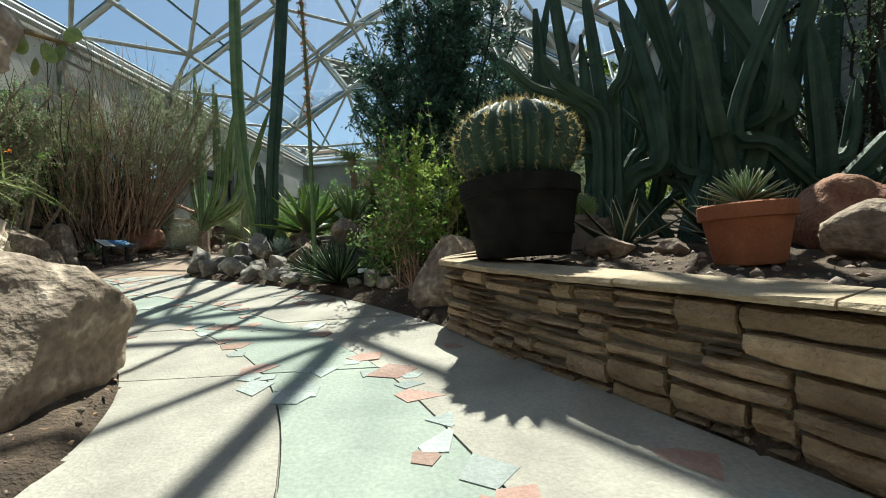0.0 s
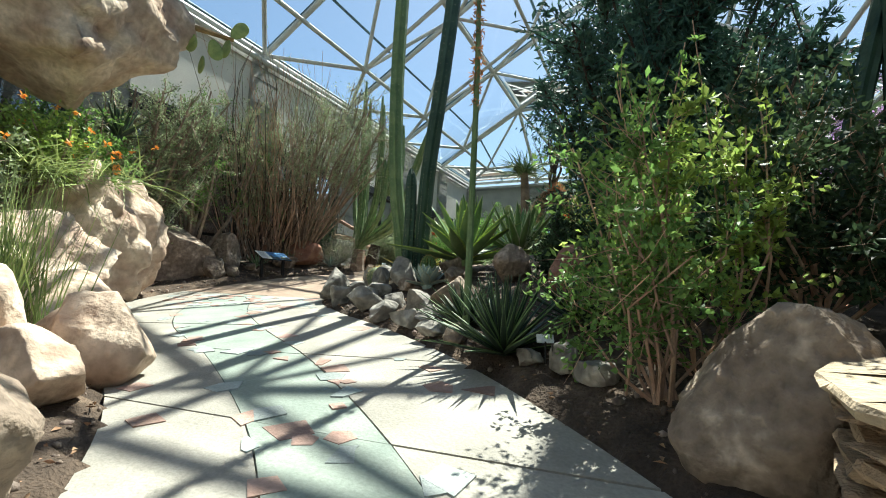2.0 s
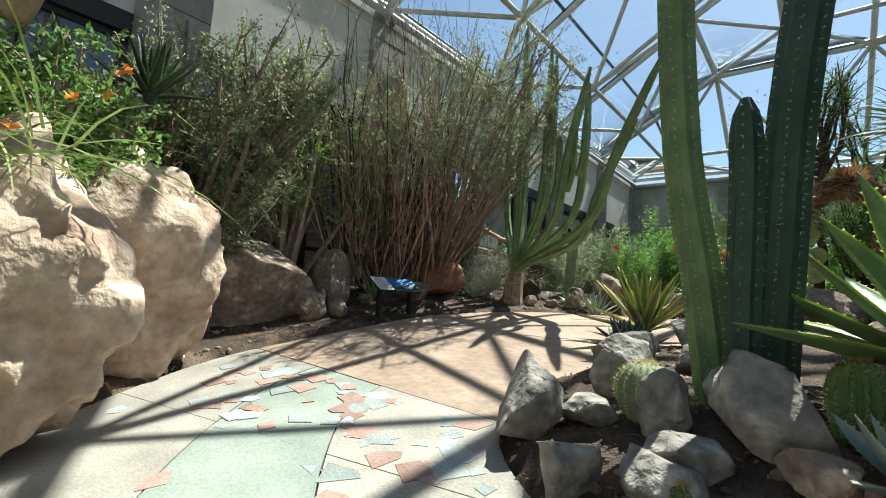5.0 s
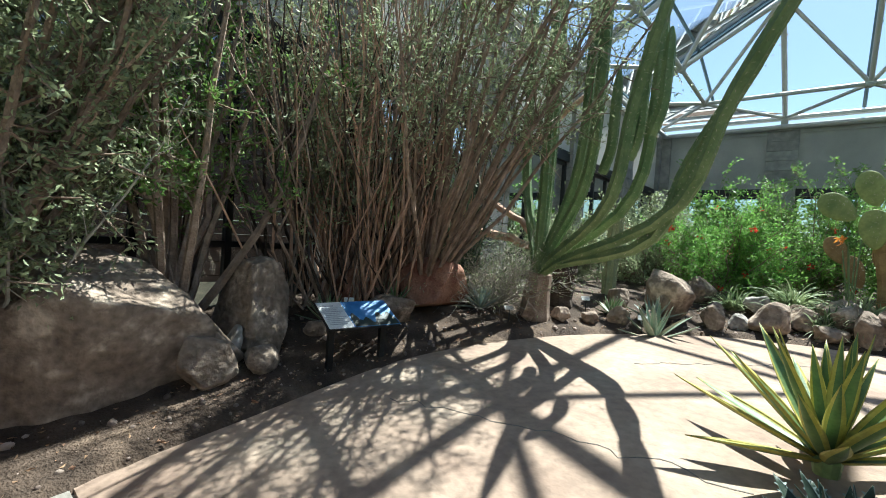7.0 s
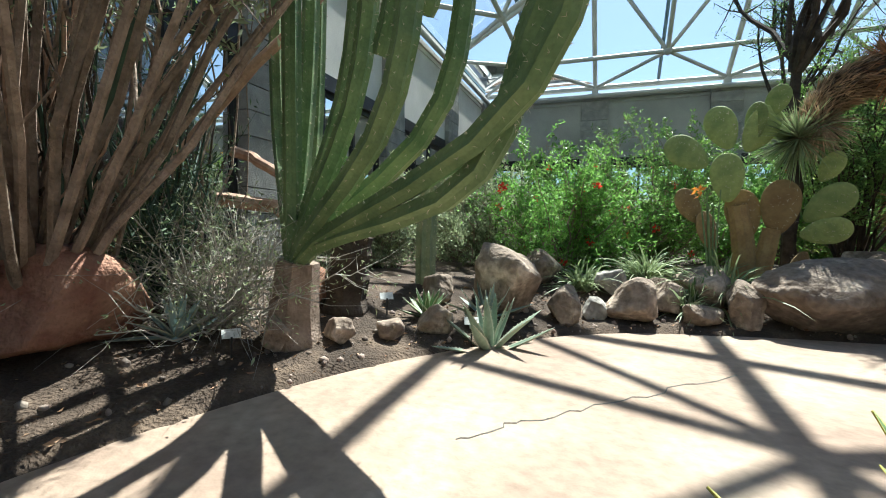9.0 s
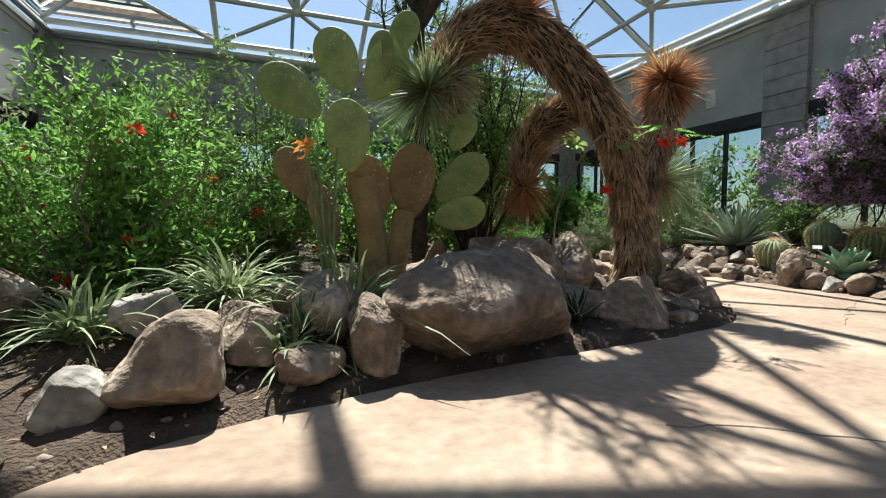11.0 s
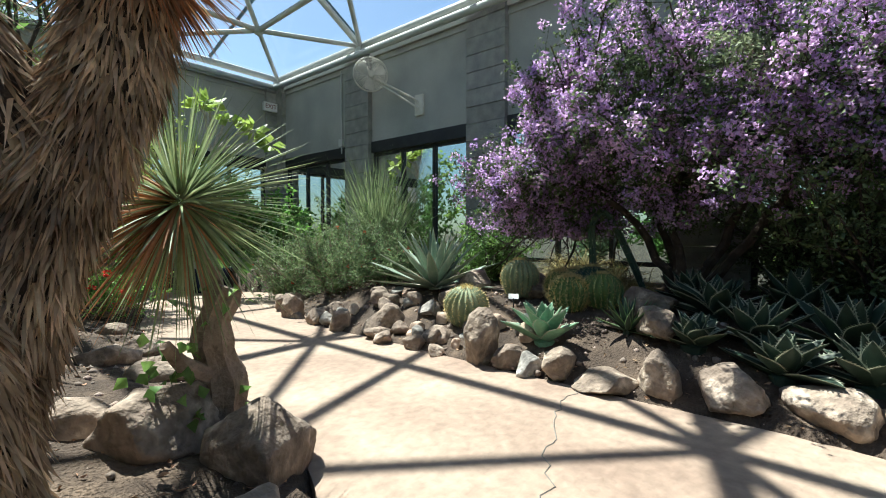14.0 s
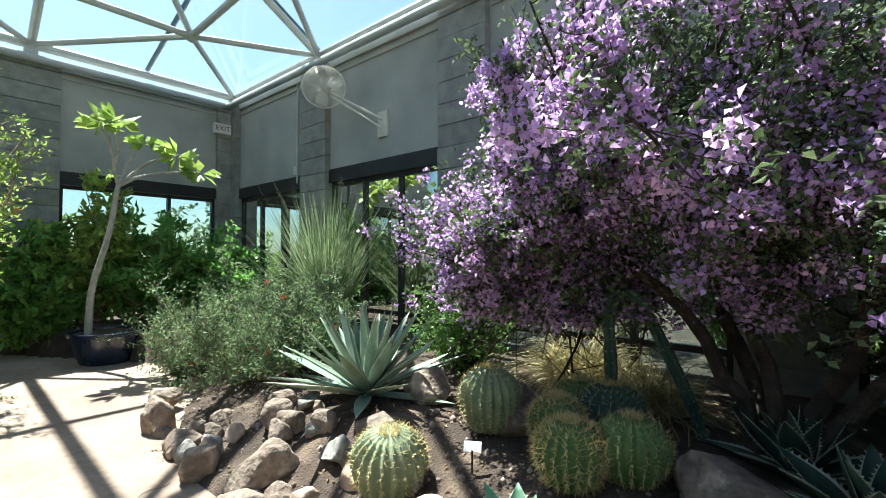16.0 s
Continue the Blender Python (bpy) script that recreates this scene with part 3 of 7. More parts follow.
for (i, j), p in outer.items():
    for di, dj in ((1, 0), (0, 1)):
        if (i + di, j + dj) in outer:
            g = outer[i + di, j + dj]
            edge = (i in (0, NI) and dj) or (j in (0, NJ) and di)
            strut("eave_tube" if edge else "rafter", p, g, 0.085 if edge else 0.075, M_STEEL)
for (i, j), c in inner.items():
    for di, dj in ((0, 0), (1, 0), (0, 1), (1, 1)):
        strut("web_tube", outer[i + di, j + dj], c, 0.055, M_STEEL)
    for di, dj in ((1, 0), (0, 1)):
        if (i + di, j + dj) in inner:
            strut("chord", c, inner[i + di, j + dj], 0.06, M_STEEL)
    b = Build()
    b.lathe([(0.02, -0.12), (0.10, -0.07), (0.13, 0), (0.10, 0.07), (0.02, 0.12)], 12, centre=c)
    part("node", b, M_STEEL, roof, "round welded hub", smooth=True)
for (i, j), p in outer.items():
    if i in (0, NI) or j in (0, NJ):
        b = Build()
        b.box((p[0] - 0.1, p[1] - 0.1, EAVE + 0.003), (p[0] + 0.1, p[1] + 0.1, EAVE + 0.28))
        part("bearing_plate", b, M_STEEL, roof)
# glazing bars and panes above the tubes
for i in range(NI):
    for j in range(NJ):
        a, b4, c, d = outer[i, j], outer[i + 1, j], outer[i + 1, j + 1], outer[i, j + 1]
        lift = np.array((0, 0, 0.16))
        pane = part("roof_pane", mesh_from("roof_pane", np.array([a, b4, c, d]) + lift, [(0, 1, 2), (0, 2, 3)], M_ROOFGLASS), M_ROOFGLASS, roof)
        pane.visible_shadow = False
        for p0, p1 in ((a, d), (a, b4), ((a + b4) / 2, (d + c) / 2)):
            q = Build()
            q.tube([p0 + lift * 0.8, p1 + lift * 0.8], 0.05, 4)
            part("glazing_bar", q, M_BLUESTEEL, roof)
# pipes along the eaves
for k, (p, g) in enumerate((((X0 + 0.2, Y1 - 0.28, EAVE - 0.06), (X1 - 0.2, Y1 - 0.28, EAVE - 0.06)), ((X1 - 0.28, Y1 - 0.2, EAVE - 0.06), (X1 - 0.28, Y0, EAVE - 0.06)), ((X0 + 0.28, Y1 - 0.2, EAVE - 0.06), (X0 + 0.28, Y0, EAVE - 0.06)))):
    b = Build()
    b.tube([p, g], 0.075, 12)
    tagged(part("eave_pipe", b, M_STEEL, None, smooth=True), "pale grey heating pipe along the wall top", "pipe")


# ---------------------------------------------------------------- rocks
def ico(level):
    bm = bmesh.new()
    bmesh.ops.create_icosphere(bm, subdivisions=level, radius=1.0)
    v = np.array([p.co[:] for p in bm.verts])
    f = np.array([[p.index for p in q.verts] for q in bm.faces], dtype=np.int32)
    bm.free()
    return v, f


ICO = {k: ico(k) for k in (2, 3, 4, 5)}


def rock_mesh(size, seed, mat, level=4, facets=13, rough=0.12):
    v, f = ICO[level]
    hard = mat is M_GREYROCK
    rough = 0.11 if hard else rough
    r = np.random.default_rng(seed)
    v = v.copy()
    for k in range(facets):
        n = unit(r.normal(size=3) * (1, 1, 0.8))
        d = r.uniform(0.40, 0.68) if hard else r.uniform(0.52, 0.84)
        over = np.maximum(v @ n - d, 0)
        v -= np.outer(over * (1.0 if hard else 0.93), n)
    off = r.uniform(-50, 50, 3)
    dn = np.array([noise.noise(Vector(p * 1.4 + off)) * rough + noise.noise(Vector(p * 3.7 + off)) * rough * 0.45 + (noise.noise(Vector(p * 9 + off)) * rough * 0.2 if level > 2 else 0)
                   + (noise.noise(Vector(p * 19 + off)) * rough * 0.14 if level > 3 else 0) + (noise.noise(Vector(p * 34 + off)) * rough * 0.08 if level > 4 else 0) for p in v])
    v = v * (1 + dn)[:, None]
    v = v / np.abs(v).max(0) * np.asarray(size) * 0.5
    return mesh_from("rock", v, f, mat, smooth=not hard)


def rock(x, y, w, d, h, seed, mat, label, sink=0.25, turn=None, name="rock", level=None, z=None, facets=13, rough=0.12, group="border rocks"):
    """A loose stone of that width, depth and height, sunk a little in the ground."""
    r = np.random.default_rng(seed + 500)
    level = level or (4 if max(w, d) > 0.28 else 3)
    full = h * (1 + sink)
    ob = new(name, rock_mesh((w, d, full), seed, mat, level, facets, rough))
    base = on(x, y) if z is None else z
    ob.matrix_basis = pose(x, y, base + h - full / 2, 0, 0, r.uniform(0, 360) if turn is None else turn)
    return tagged(ob, label, "rock", group)


L_TAN, L_GREY = "rounded tan granite boulder with a pitted surface", "angular pale grey limestone rock in the bed edge"
# beside the first stretch
rock(-2.85, 2.35, 1.35, 1.5, 1.0, 11, M_ROCK, "large grey-brown boulder at the path edge with a cracked flank", 0.3, 20, "boulder", 5, facets=15, z=float(lane(2.2)))
rock(-4.4, 3.95, 0.62, 0.55, 0.48, 12, M_FAUXROCK, L_TAN, 0.3, 40, "boulder", z=float(lane(4.1)))
rock(-5.25, 4.15, 1.0, 0.8, 0.7, 14, M_FAUXROCK, L_TAN, 0.3, 10, "boulder", z=float(lane(4.3)))
rock(-0.32, 4.16, 0.75, 0.72, 0.68, 13, M_ROCK, "rounded brown boulder against the end of the stone wall", 0.3, 70, "boulder", 5, z=float(lane(4.0)))
# carved rock bank
rock(-6.15, 4.2, 1.6, 1.2, 1.2, 21, M_FAUXROCK, "pinkish carved rock bank beside the path", 0.2, 35, "rock_bank", 5, z=float(lane(4.8)), facets=26, rough=0.26, group="")
rock(-7.35, 4.9, 2.2, 1.4, 1.95, 22, M_FAUXROCK, "pinkish carved rock bank beside the path", 0.2, 45, "rock_bank", 5, z=float(lane(5.5)), facets=26, rough=0.26, group="")
rock(-8.42, 5.98, 2.2, 1.3, 2.6, 23, M_FAUXROCK, "tall pinkish carved rock at the end of the bank", 0.2, 58, "rock_bank", 5, z=float(lane(6.3)), facets=26, rough=0.28, group="")
rock(-7.75, 4.45, 3.5, 2.4, 2.4, 24, M_FAUXROCK, "pinkish carved rock overhanging the bank", 0.0, 30, "rock_overhang", 5, z=3.35, facets=28, rough=0.26, group="")
rock(-8.9, 4.2, 1.8, 1.7, 3.3, 25, M_FAUXROCK, "pinkish carved rock pillar under the overhang", 0.1, 0, "rock_pillar", 5, facets=26, rough=0.26, group="")
# island edge and its pale rocks
for k, (x, y, w, d, h, m) in enumerate([(-4.78, 7.22, 0.66, 0.5, 0.42, 1), (-4.4, 6.78, 0.42, 0.36, 0.26, 1), (-4.05, 6.85, 0.36, 0.3, 0.24, 1), (-3.72, 6.42, 0.48, 0.42, 0.28, 1), (-3.75, 7.25, 0.5, 0.42, 0.40, 1), (-4.15, 7.3, 0.34, 0.3, 0.34, 1),
                                        (-3.35, 6.12, 0.4, 0.3, 0.2, 1), (-2.9, 5.88, 0.34, 0.3, 0.17, 1), (-2.5, 5.6, 0.3, 0.28, 0.18, 1), (-2.6, 6.3, 0.5, 0.42, 0.34, 0),
                                        (-1.25, 4.85, 0.22, 0.2, 0.2, 1), (-1.05, 4.7, 0.3, 0.2, 0.12, 1), (-1.5, 5.0, 0.18, 0.16, 0.12, 1), (-4.55, 7.75, 0.36, 0.34, 0.3, 1), (-4.7, 8.3, 0.5, 0.4, 0.3, 1), (-4.75, 8.95, 0.55, 0.42, 0.3, 1),
                                        (-4.5, 9.6, 0.5, 0.4, 0.3, 1), (-3.9, 10.05, 0.45, 0.36, 0.28, 0), (-3.2, 7.75, 0.55, 0.4, 0.3, 0), (-2.3, 7.2, 0.6, 0.5, 0.45, 0), (-4.15, 8.35, 0.4, 0.3, 0.26, 1), (-1.55, 6.75, 0.6, 0.48, 0.46, 2),
                                        (-4.55, 7.35, 0.3, 0.3, 0.22, 1), (-4.0, 7.05, 0.36, 0.3, 0.2, 1), (-3.4, 6.45, 0.3, 0.3, 0.2, 1), (-2.95, 6.25, 0.4, 0.3, 0.25, 1), (-3.55, 7.0, 0.3, 0.22, 0.16, 0), (-2.7, 5.95, 0.34, 0.28, 0.18, 1), (-3.9, 7.5, 0.34, 0.26, 0.26, 1), (-2.2, 5.45, 0.3, 0.24, 0.16, 0), (-3.0, 7.2, 0.5, 0.3, 0.2, 0), (-3.1, 10.5, 0.5, 0.4, 0.3, 0), (-2.2, 10.8, 0.5, 0.4, 0.3, 0), (-1.2, 10.95, 0.5, 0.4, 0.3, 0), (-0.2, 11.1, 0.5, 0.4, 0.3, 0)]):
    rock(x, y, w, d, h, 40 + k, (M_ROCK, M_GREYROCK, M_REDROCK)[m], (L_TAN, L_GREY, "rust red rock among the agaves")[m], facets=18 if m == 1 else 12)
# far side of the bend
rock(-9.2, 7.66, 2.1, 1.25, 1.42, 81, M_ROCK, "large brown boulder with a smooth sunlit back", 0.3, 78, "boulder", 5, z=float(lane(8.0)))
rock(-9.12, 8.85, 0.75, 0.7, 1.05, 82, M_ROCK, L_TAN, 0.3, 60, "boulder", 5, z=float(lane(8.85)))
for k, (x, y, w, h, m) in enumerate([(-8.72, 8.28, 0.46, 0.40, 0), (-8.72, 8.75, 0.34, 0.26, 0), (-8.95, 8.6, 0.24, 0.3, 1), (-8.95, 9.4, 0.25, 0.16, 0), (-8.75, 11.0, 0.9, 0.62, 2), (-8.75, 10.25, 0.6, 0.28, 0), (-9.3, 10.1, 0.5, 0.4, 2),
                                     (-7.85, 11.75, 0.3, 0.24, 0), (-7.55, 12.05, 0.32, 0.18, 0), (-7.3, 12.35, 0.26, 0.16, 0), (-7.05, 12.62, 0.34, 0.24, 0), (-6.68, 13.5, 0.85, 0.7, 0), (-6.75, 12.9, 0.26, 0.2, 0), (-6.15, 13.5, 0.34, 0.27, 0),
                                     (-5.9, 13.75, 0.26, 0.2, 1), (-5.55, 13.85, 0.46, 0.32, 0), (-5.25, 14.15, 0.4, 0.26, 0), (-5.0, 13.9, 0.3, 0.18, 0), (-4.65, 13.95, 0.3, 0.36, 0), (-5.7, 14.35, 0.4, 0.26, 1), (-7.3, 13.3, 0.4, 0.26, 0), (-8.1, 12.5, 0.4, 0.3, 2),
                                     (-6.5, 14.5, 0.5, 0.35, 0), (-4.85, 14.45, 0.55, 0.36, 0)]):
    if x > -6.3 and y > 13:
        w, h = w * 1.3, h * 1.2
    rock(x, y, w, w * 0.8, h, 90 + k, (M_ROCK, M_GREYROCK, M_REDROCK)[m], (L_TAN, L_GREY, "rust red rounded rock in the bed")[m])
# big boulders round the shaggy trunk
for k, (x, y, w, d, h, turn, lift) in enumerate([(-3.74, 14.24, 1.75, 0.9, 0.68, 16, 0), (-4.05, 14.9, 0.95, 0.62, 0.52, 5, 0.12), (-3.55, 15.35, 0.75, 0.6, 0.42, 20, 0.1), (-3.05, 15.15, 1.0, 0.85, 0.82, 50, 0.0), (-3.05, 15.75, 0.7, 0.6, 0.5, 10, 0.2),
                                                 (-2.45, 15.3, 1.0, 0.8, 0.76, 15, 0.0), (-2.35, 14.45, 0.72, 0.55, 0.42, 30, 0), (-2.8, 14.85, 0.75, 0.55, 0.42, 70, 0), (-3.5, 15.0, 0.7, 0.6, 0.5, 40, 0), (-2.75, 14.62, 0.45, 0.4, 0.3, 0, 0), (-1.62, 14.62, 0.32, 0.28, 0.2, 10, 0), (-1.25, 14.8, 0.5, 0.36, 0.25, 15, 0), (-0.85, 15.3, 0.75, 0.55, 0.4, 40, 0),
                                                 (-1.15, 15.75, 0.95, 0.75, 0.46, 20, 0), (-0.72, 16.2, 0.5, 0.42, 0.3, 60, 0), (-2.0, 14.35, 0.34, 0.3, 0.14, 5, 0), (-2.6, 14.3, 0.26, 0.2, 0.12, 33, 0), (-1.55, 15.95, 0.6, 0.5, 0.4, 5, 0), (-0.75, 17.0, 0.5, 0.4, 0.3, 5, 0), (-0.6, 18.0, 0.5, 0.4, 0.25, 5, 0),
                                                 (-4.6, 15.6, 0.6, 0.5, 0.4, 5, 0.1), (-0.5, 19.2, 0.4, 0.34, 0.2, 35, 0), (-0.95, 17.6, 0.5, 0.4, 0.35, 35, 0)]):
    rock(x, y, w, d, h, 130 + k, M_ROCK, "brown speckled boulder piled round the yucca trunk" if w > 0.6 else L_TAN, 0.3, turn, "boulder" if w > 0.6 else "rock", 5 if w > 0.85 else 4, z=float(lane(y)) + lift, group="boulders round the yucca")
# cobbles along the sunny bed
r_edge = np.random.default_rng(3)
for k, (x, y, w, h) in enumerate([(1.72, 19.0, 0.36, 0.3), (1.66, 18.3, 0.3, 0.22), (1.6, 17.75, 0.34, 0.22), (1.85, 17.2, 0.46, 0.34), (1.62, 17.05, 0.28, 0.14), (1.55, 16.45, 0.26, 0.14), (1.8, 16.3, 0.32, 0.2), (2.05, 16.75, 0.24, 0.16), (1.6, 15.6, 0.36, 0.46), (1.56, 15.3, 0.26, 0.2), (1.58, 15.08, 0.28, 0.22),
                                   (1.6, 14.8, 0.3, 0.24), (1.85, 14.9, 0.3, 0.2), (1.66, 14.42, 0.5, 0.14), (1.72, 14.06, 0.38, 0.32), (1.76, 13.62, 0.5, 0.28), (1.86, 13.12, 0.5, 0.26), (1.85, 12.65, 0.48, 0.3), (2.1, 17.7, 0.26, 0.18), (2.0, 18.5, 0.3, 0.2), (1.9, 15.75, 0.3, 0.22), (1.95, 16.0, 0.22, 0.15), (2.2, 14.25, 0.4, 0.24), (2.3, 16.6, 0.3, 0.2),
                                   (1.5, 16.85, 0.2, 0.12), (1.5, 16.1, 0.2, 0.1), (1.95, 19.6, 0.3, 0.25), (2.35, 20.1, 0.3, 0.25), (3.0, 16.75, 0.42, 0.28), (3.0, 15.9, 0.5, 0.3), (2.75, 14.5, 0.5, 0.26), (2.2, 12.1, 0.5, 0.3)]):
    x, w, h = (x - 0.12 if x < 2 else x), w * 1.22, h * 1.12
    rock(x, y, w, w * r_edge.uniform(0.7, 0.95), h, 170 + k, M_ROCK if r_edge.random() < 0.75 or y < 15 else M_GREYROCK, "rounded pinkish tan cobble edging the cactus bed", 0.3, z=None if x > 2 else float(lane(y)) - 0.0, group="cobbles along the cactus bed")

for k in range(34):
    y = r_edge.uniform(15.2, 19.2)
    x = 1.5 + 0.9 * r_edge.random() ** 1.6
    w = r_edge.uniform(0.12, 0.27)
    rock(x, y, w, w * r_edge.uniform(0.6, 0.95), w * r_edge.uniform(0.5, 0.85), 250 + k, (M_ROCK, M_GREYROCK, M_FAUXROCK)[k % 3], "small tan stone packed along the cactus bed", 0.3, turn=r_edge.uniform(0, 180), group="cobbles along the cactus bed")
for k, (x, y, w, d, h) in enumerate(((-3.8, 3.35, 0.7, 0.55, 0.42), (-4.15, 3.85, 0.75, 0.6, 0.6), (-4.35, 3.2, 0.7, 0.6, 0.7))):
    rock(x, y, w, d, h, 300 + k, M_FAUXROCK, "pale pinkish boulder at the foot of the rock bank", 0.3, 40 * k, "boulder", 4)

# boulders behind the stone wall
for k, (x, y, w, h) in enumerate([(2.35, 3.2, 0.85, 0.5), (2.15, 2.65, 0.6, 0.34), (0.95, 3.55, 0.42, 0.16), (1.05, 4.1, 0.4, 0.3), (1.35, 3.4, 0.3, 0.12), (2.0, 3.6, 0.4, 0.25)]):
    rock(x, y, w, w * 0.7, h, 210 + k, M_REDROCK if k < 1 else M_ROCK, "brown rock lying on the raised bed", 0.25, group="rocks on the raised bed")

# scattered gravel and fallen leaves
def scatter(count, seed):
    r = np.random.default_rng(seed)
    x, y = r.uniform(-10, 5.3, count * 8), r.uniform(-1, 24, count * 8)
    d = np.minimum(line_distance(x, y, PATH_LEFT), line_distance(x, y, PATH_RIGHT))
    keep = (~inside(x, y, PATH_POLY)) & (d < 1.5)
    x, y = x[keep][:count], y[keep][:count]
    return np.stack([x, y, soil(x, y)], 1), r


p, r = scatter(5200, 5)
v0, f0 = ICO[2]
v0 = v0[:12]
bm0 = bmesh.new()
bmesh.ops.create_icosphere(bm0, subdivisions=1, radius=1.0)
v0 = np.array([q.co[:] for q in bm0.verts])
f0 = np.array([[q.index for q in g.verts] for g in bm0.faces], dtype=np.int32)
bm0.free()
s = 0.006 + 0.03 * r.random(len(p)) ** 3
vv = v0[None] * (s[:, None, None] * r.uniform(0.6, 1.3, (len(p), 1, 3))) * r.uniform(0.8, 1.2, (len(p), len(v0), 1)) + p[:, None]
ff = f0[None] + (np.arange(len(p)) * len(v0))[:, None, None]
tagged(new("gravel", mesh_from("gravel", vv.reshape(-1, 3), ff.reshape(-1, 3).astype(np.int32), M_GRAVEL)), "small mixed pebbles strewn over the bed soil", "gravel", kind="stuff")
p, r = scatter(5000, 6)
p[:, 2] += 0.012
tagged(new("leaf_litter", leaf_mesh("leaf_litter", p, r.normal(size=(len(p), 3)) * (1, 1, 0.15), r.uniform(0.02, 0.06, len(p)), r.uniform(0.01, 0.025, len(p)), M_LITTER)), "dry brown fallen leaves on the soil", "leaf litter", kind="stuff")


# ---------------------------------------------------------------- stone wall with its cap
stone_wall = thing("stone_wall", (0, 0, 0), "dry-stacked buff ledgestone retaining wall with a flat cap", "retaining wall", kind="structure")
seg = np.diff(WALL_LINE, axis=0)
run = np.concatenate([[0], np.cumsum(np.hypot(seg[:, 0], seg[:, 1]))])


def wall_at(s):
    s = min(max(s, 0), run[-1] - 1e-3)
    k = int(np.searchsorted(run, s, side="right") - 1)
    d = seg[k] / (run[k + 1] - run[k])
    p = WALL_LINE[k] + d * (s - run[k])
    return p, d, np.array((-d[1], d[0]))   # place, way along, into the bed


def wall_block(s0, s1, z0, z1, out, depth, jag):
    """One stone between two places along the wall, its face bent with the wall and chipped."""
    b = Build()
    k = max(2, int((s1 - s0) / 0.12) + 1)
    rows = []
    for s in np.linspace(s0, s1, k):
        p, d, n = wall_at(s)
        e = rng.normal(size=4) * jag
        end = 0.012 if s in (s0, s1) else 0.0
        f = p - n * (out + e[0] * 0.8 - end)
        g = p - n * (out + e[1] * 0.8 - end - 0.004)
        r0 = p + n * depth
        rows.append([(*r0, z0(s)), (*g, z0(s) + 0.006 + abs(e[2])), (*(p - n * (out + 0.006 + e[3])), (z0(s) + z1(s)) / 2), (*f, z1(s) - 0.006 - abs(e[3])), (*r0, z1(s))])
    v = np.array(rows).reshape(-1, 3)
    m = 5
    f = [(i * m + j, (i + 1) * m + j, (i + 1) * m + (j + 1) % m, i * m + (j + 1) % m) for i in range(k - 1) for j in range(m)]
    f += [tuple(range(m - 1, -1, -1)), tuple(range((k - 1) * m, k * m))]
    b.add(v, f)
    return b


def wz(t):
    """Height at a share t of the wall's face, as a function of the place along it."""
    def z(s):
        p = wall_at(s)[0]
        lo, hi = float(lane(p[1])) - 0.05, float(wall_top(p[1])) - 0.055
        return lo + (hi - lo) * t
    return z


# backing so that no gap shows through
part("core", wall_block(0, run[-1], wz(0), wz(0.99), -0.05, 0.16, 0), M_GROUT, stone_wall)
LONG = 4.9
ROWS_UP, CELL = 14, 0.05
ncell = int(LONG / CELL)
taken = np.zeros((ROWS_UP, ncell), dtype=bool)
levels = np.cumsum(np.concatenate([[0], rng.uniform(0.75, 1.25, ROWS_UP)]))
levels /= levels[-1]
for row in range(ROWS_UP):
    c = 0
    while c < ncell:
        if taken[row, c]:
            c += 1
            continue
        free = c
        while free < ncell and not taken[row, free]:
            free += 1
        wide = min(int(rng.integers(3, 11)), free - c)
        if free - c - wide < 3:
            wide = free - c
        tall = int(rng.choice((1, 2, 3), p=(0.38, 0.42, 0.20)))
        tall = min(tall, ROWS_UP - row)
        while tall > 1 and taken[row:row + tall, c:c + wide].any():
            tall -= 1
        taken[row:row + tall, c:c + wide] = True
        g = rng.uniform(0.005, 0.014)
        part("stone", wall_block(c * CELL + g, (c + wide) * CELL - g, wz(levels[row] + rng.uniform(0.004, 0.012)), wz(levels[row + tall] - rng.uniform(0.004, 0.016)), 0.012 + rng.uniform(-0.022, 0.026), 0.1, 0.007), M_STONE, stone_wall)
        c += wide
for band in range(5):
    q0 = LONG
    while q0 < run[-1]:
        q1 = min(q0 + rng.uniform(0.6, 1.2), run[-1])
        part("stone", wall_block(q0 + 0.005, q1 - 0.005, wz(band / 5 + 0.01), wz((band + 1) / 5 - 0.01), 0.012, 0.1, 0.005), M_STONE, stone_wall)
        q0 = q1
s = 0.0
while s < run[-1]:
    e = min(s + (rng.uniform(0.45, 0.85) if s < LONG else 1.5), run[-1])
    h = rng.uniform(0.0, 0.008)
    part("cap_stone", wall_block(s + 0.004, e - 0.004, wz(1.005), lambda q, h=h: wz(1.0)(q) + 0.055 + h, 0.055 + rng.uniform(-0.012, 0.012), 0.30, 0.006), M_CAP, stone_wall)
    s = e


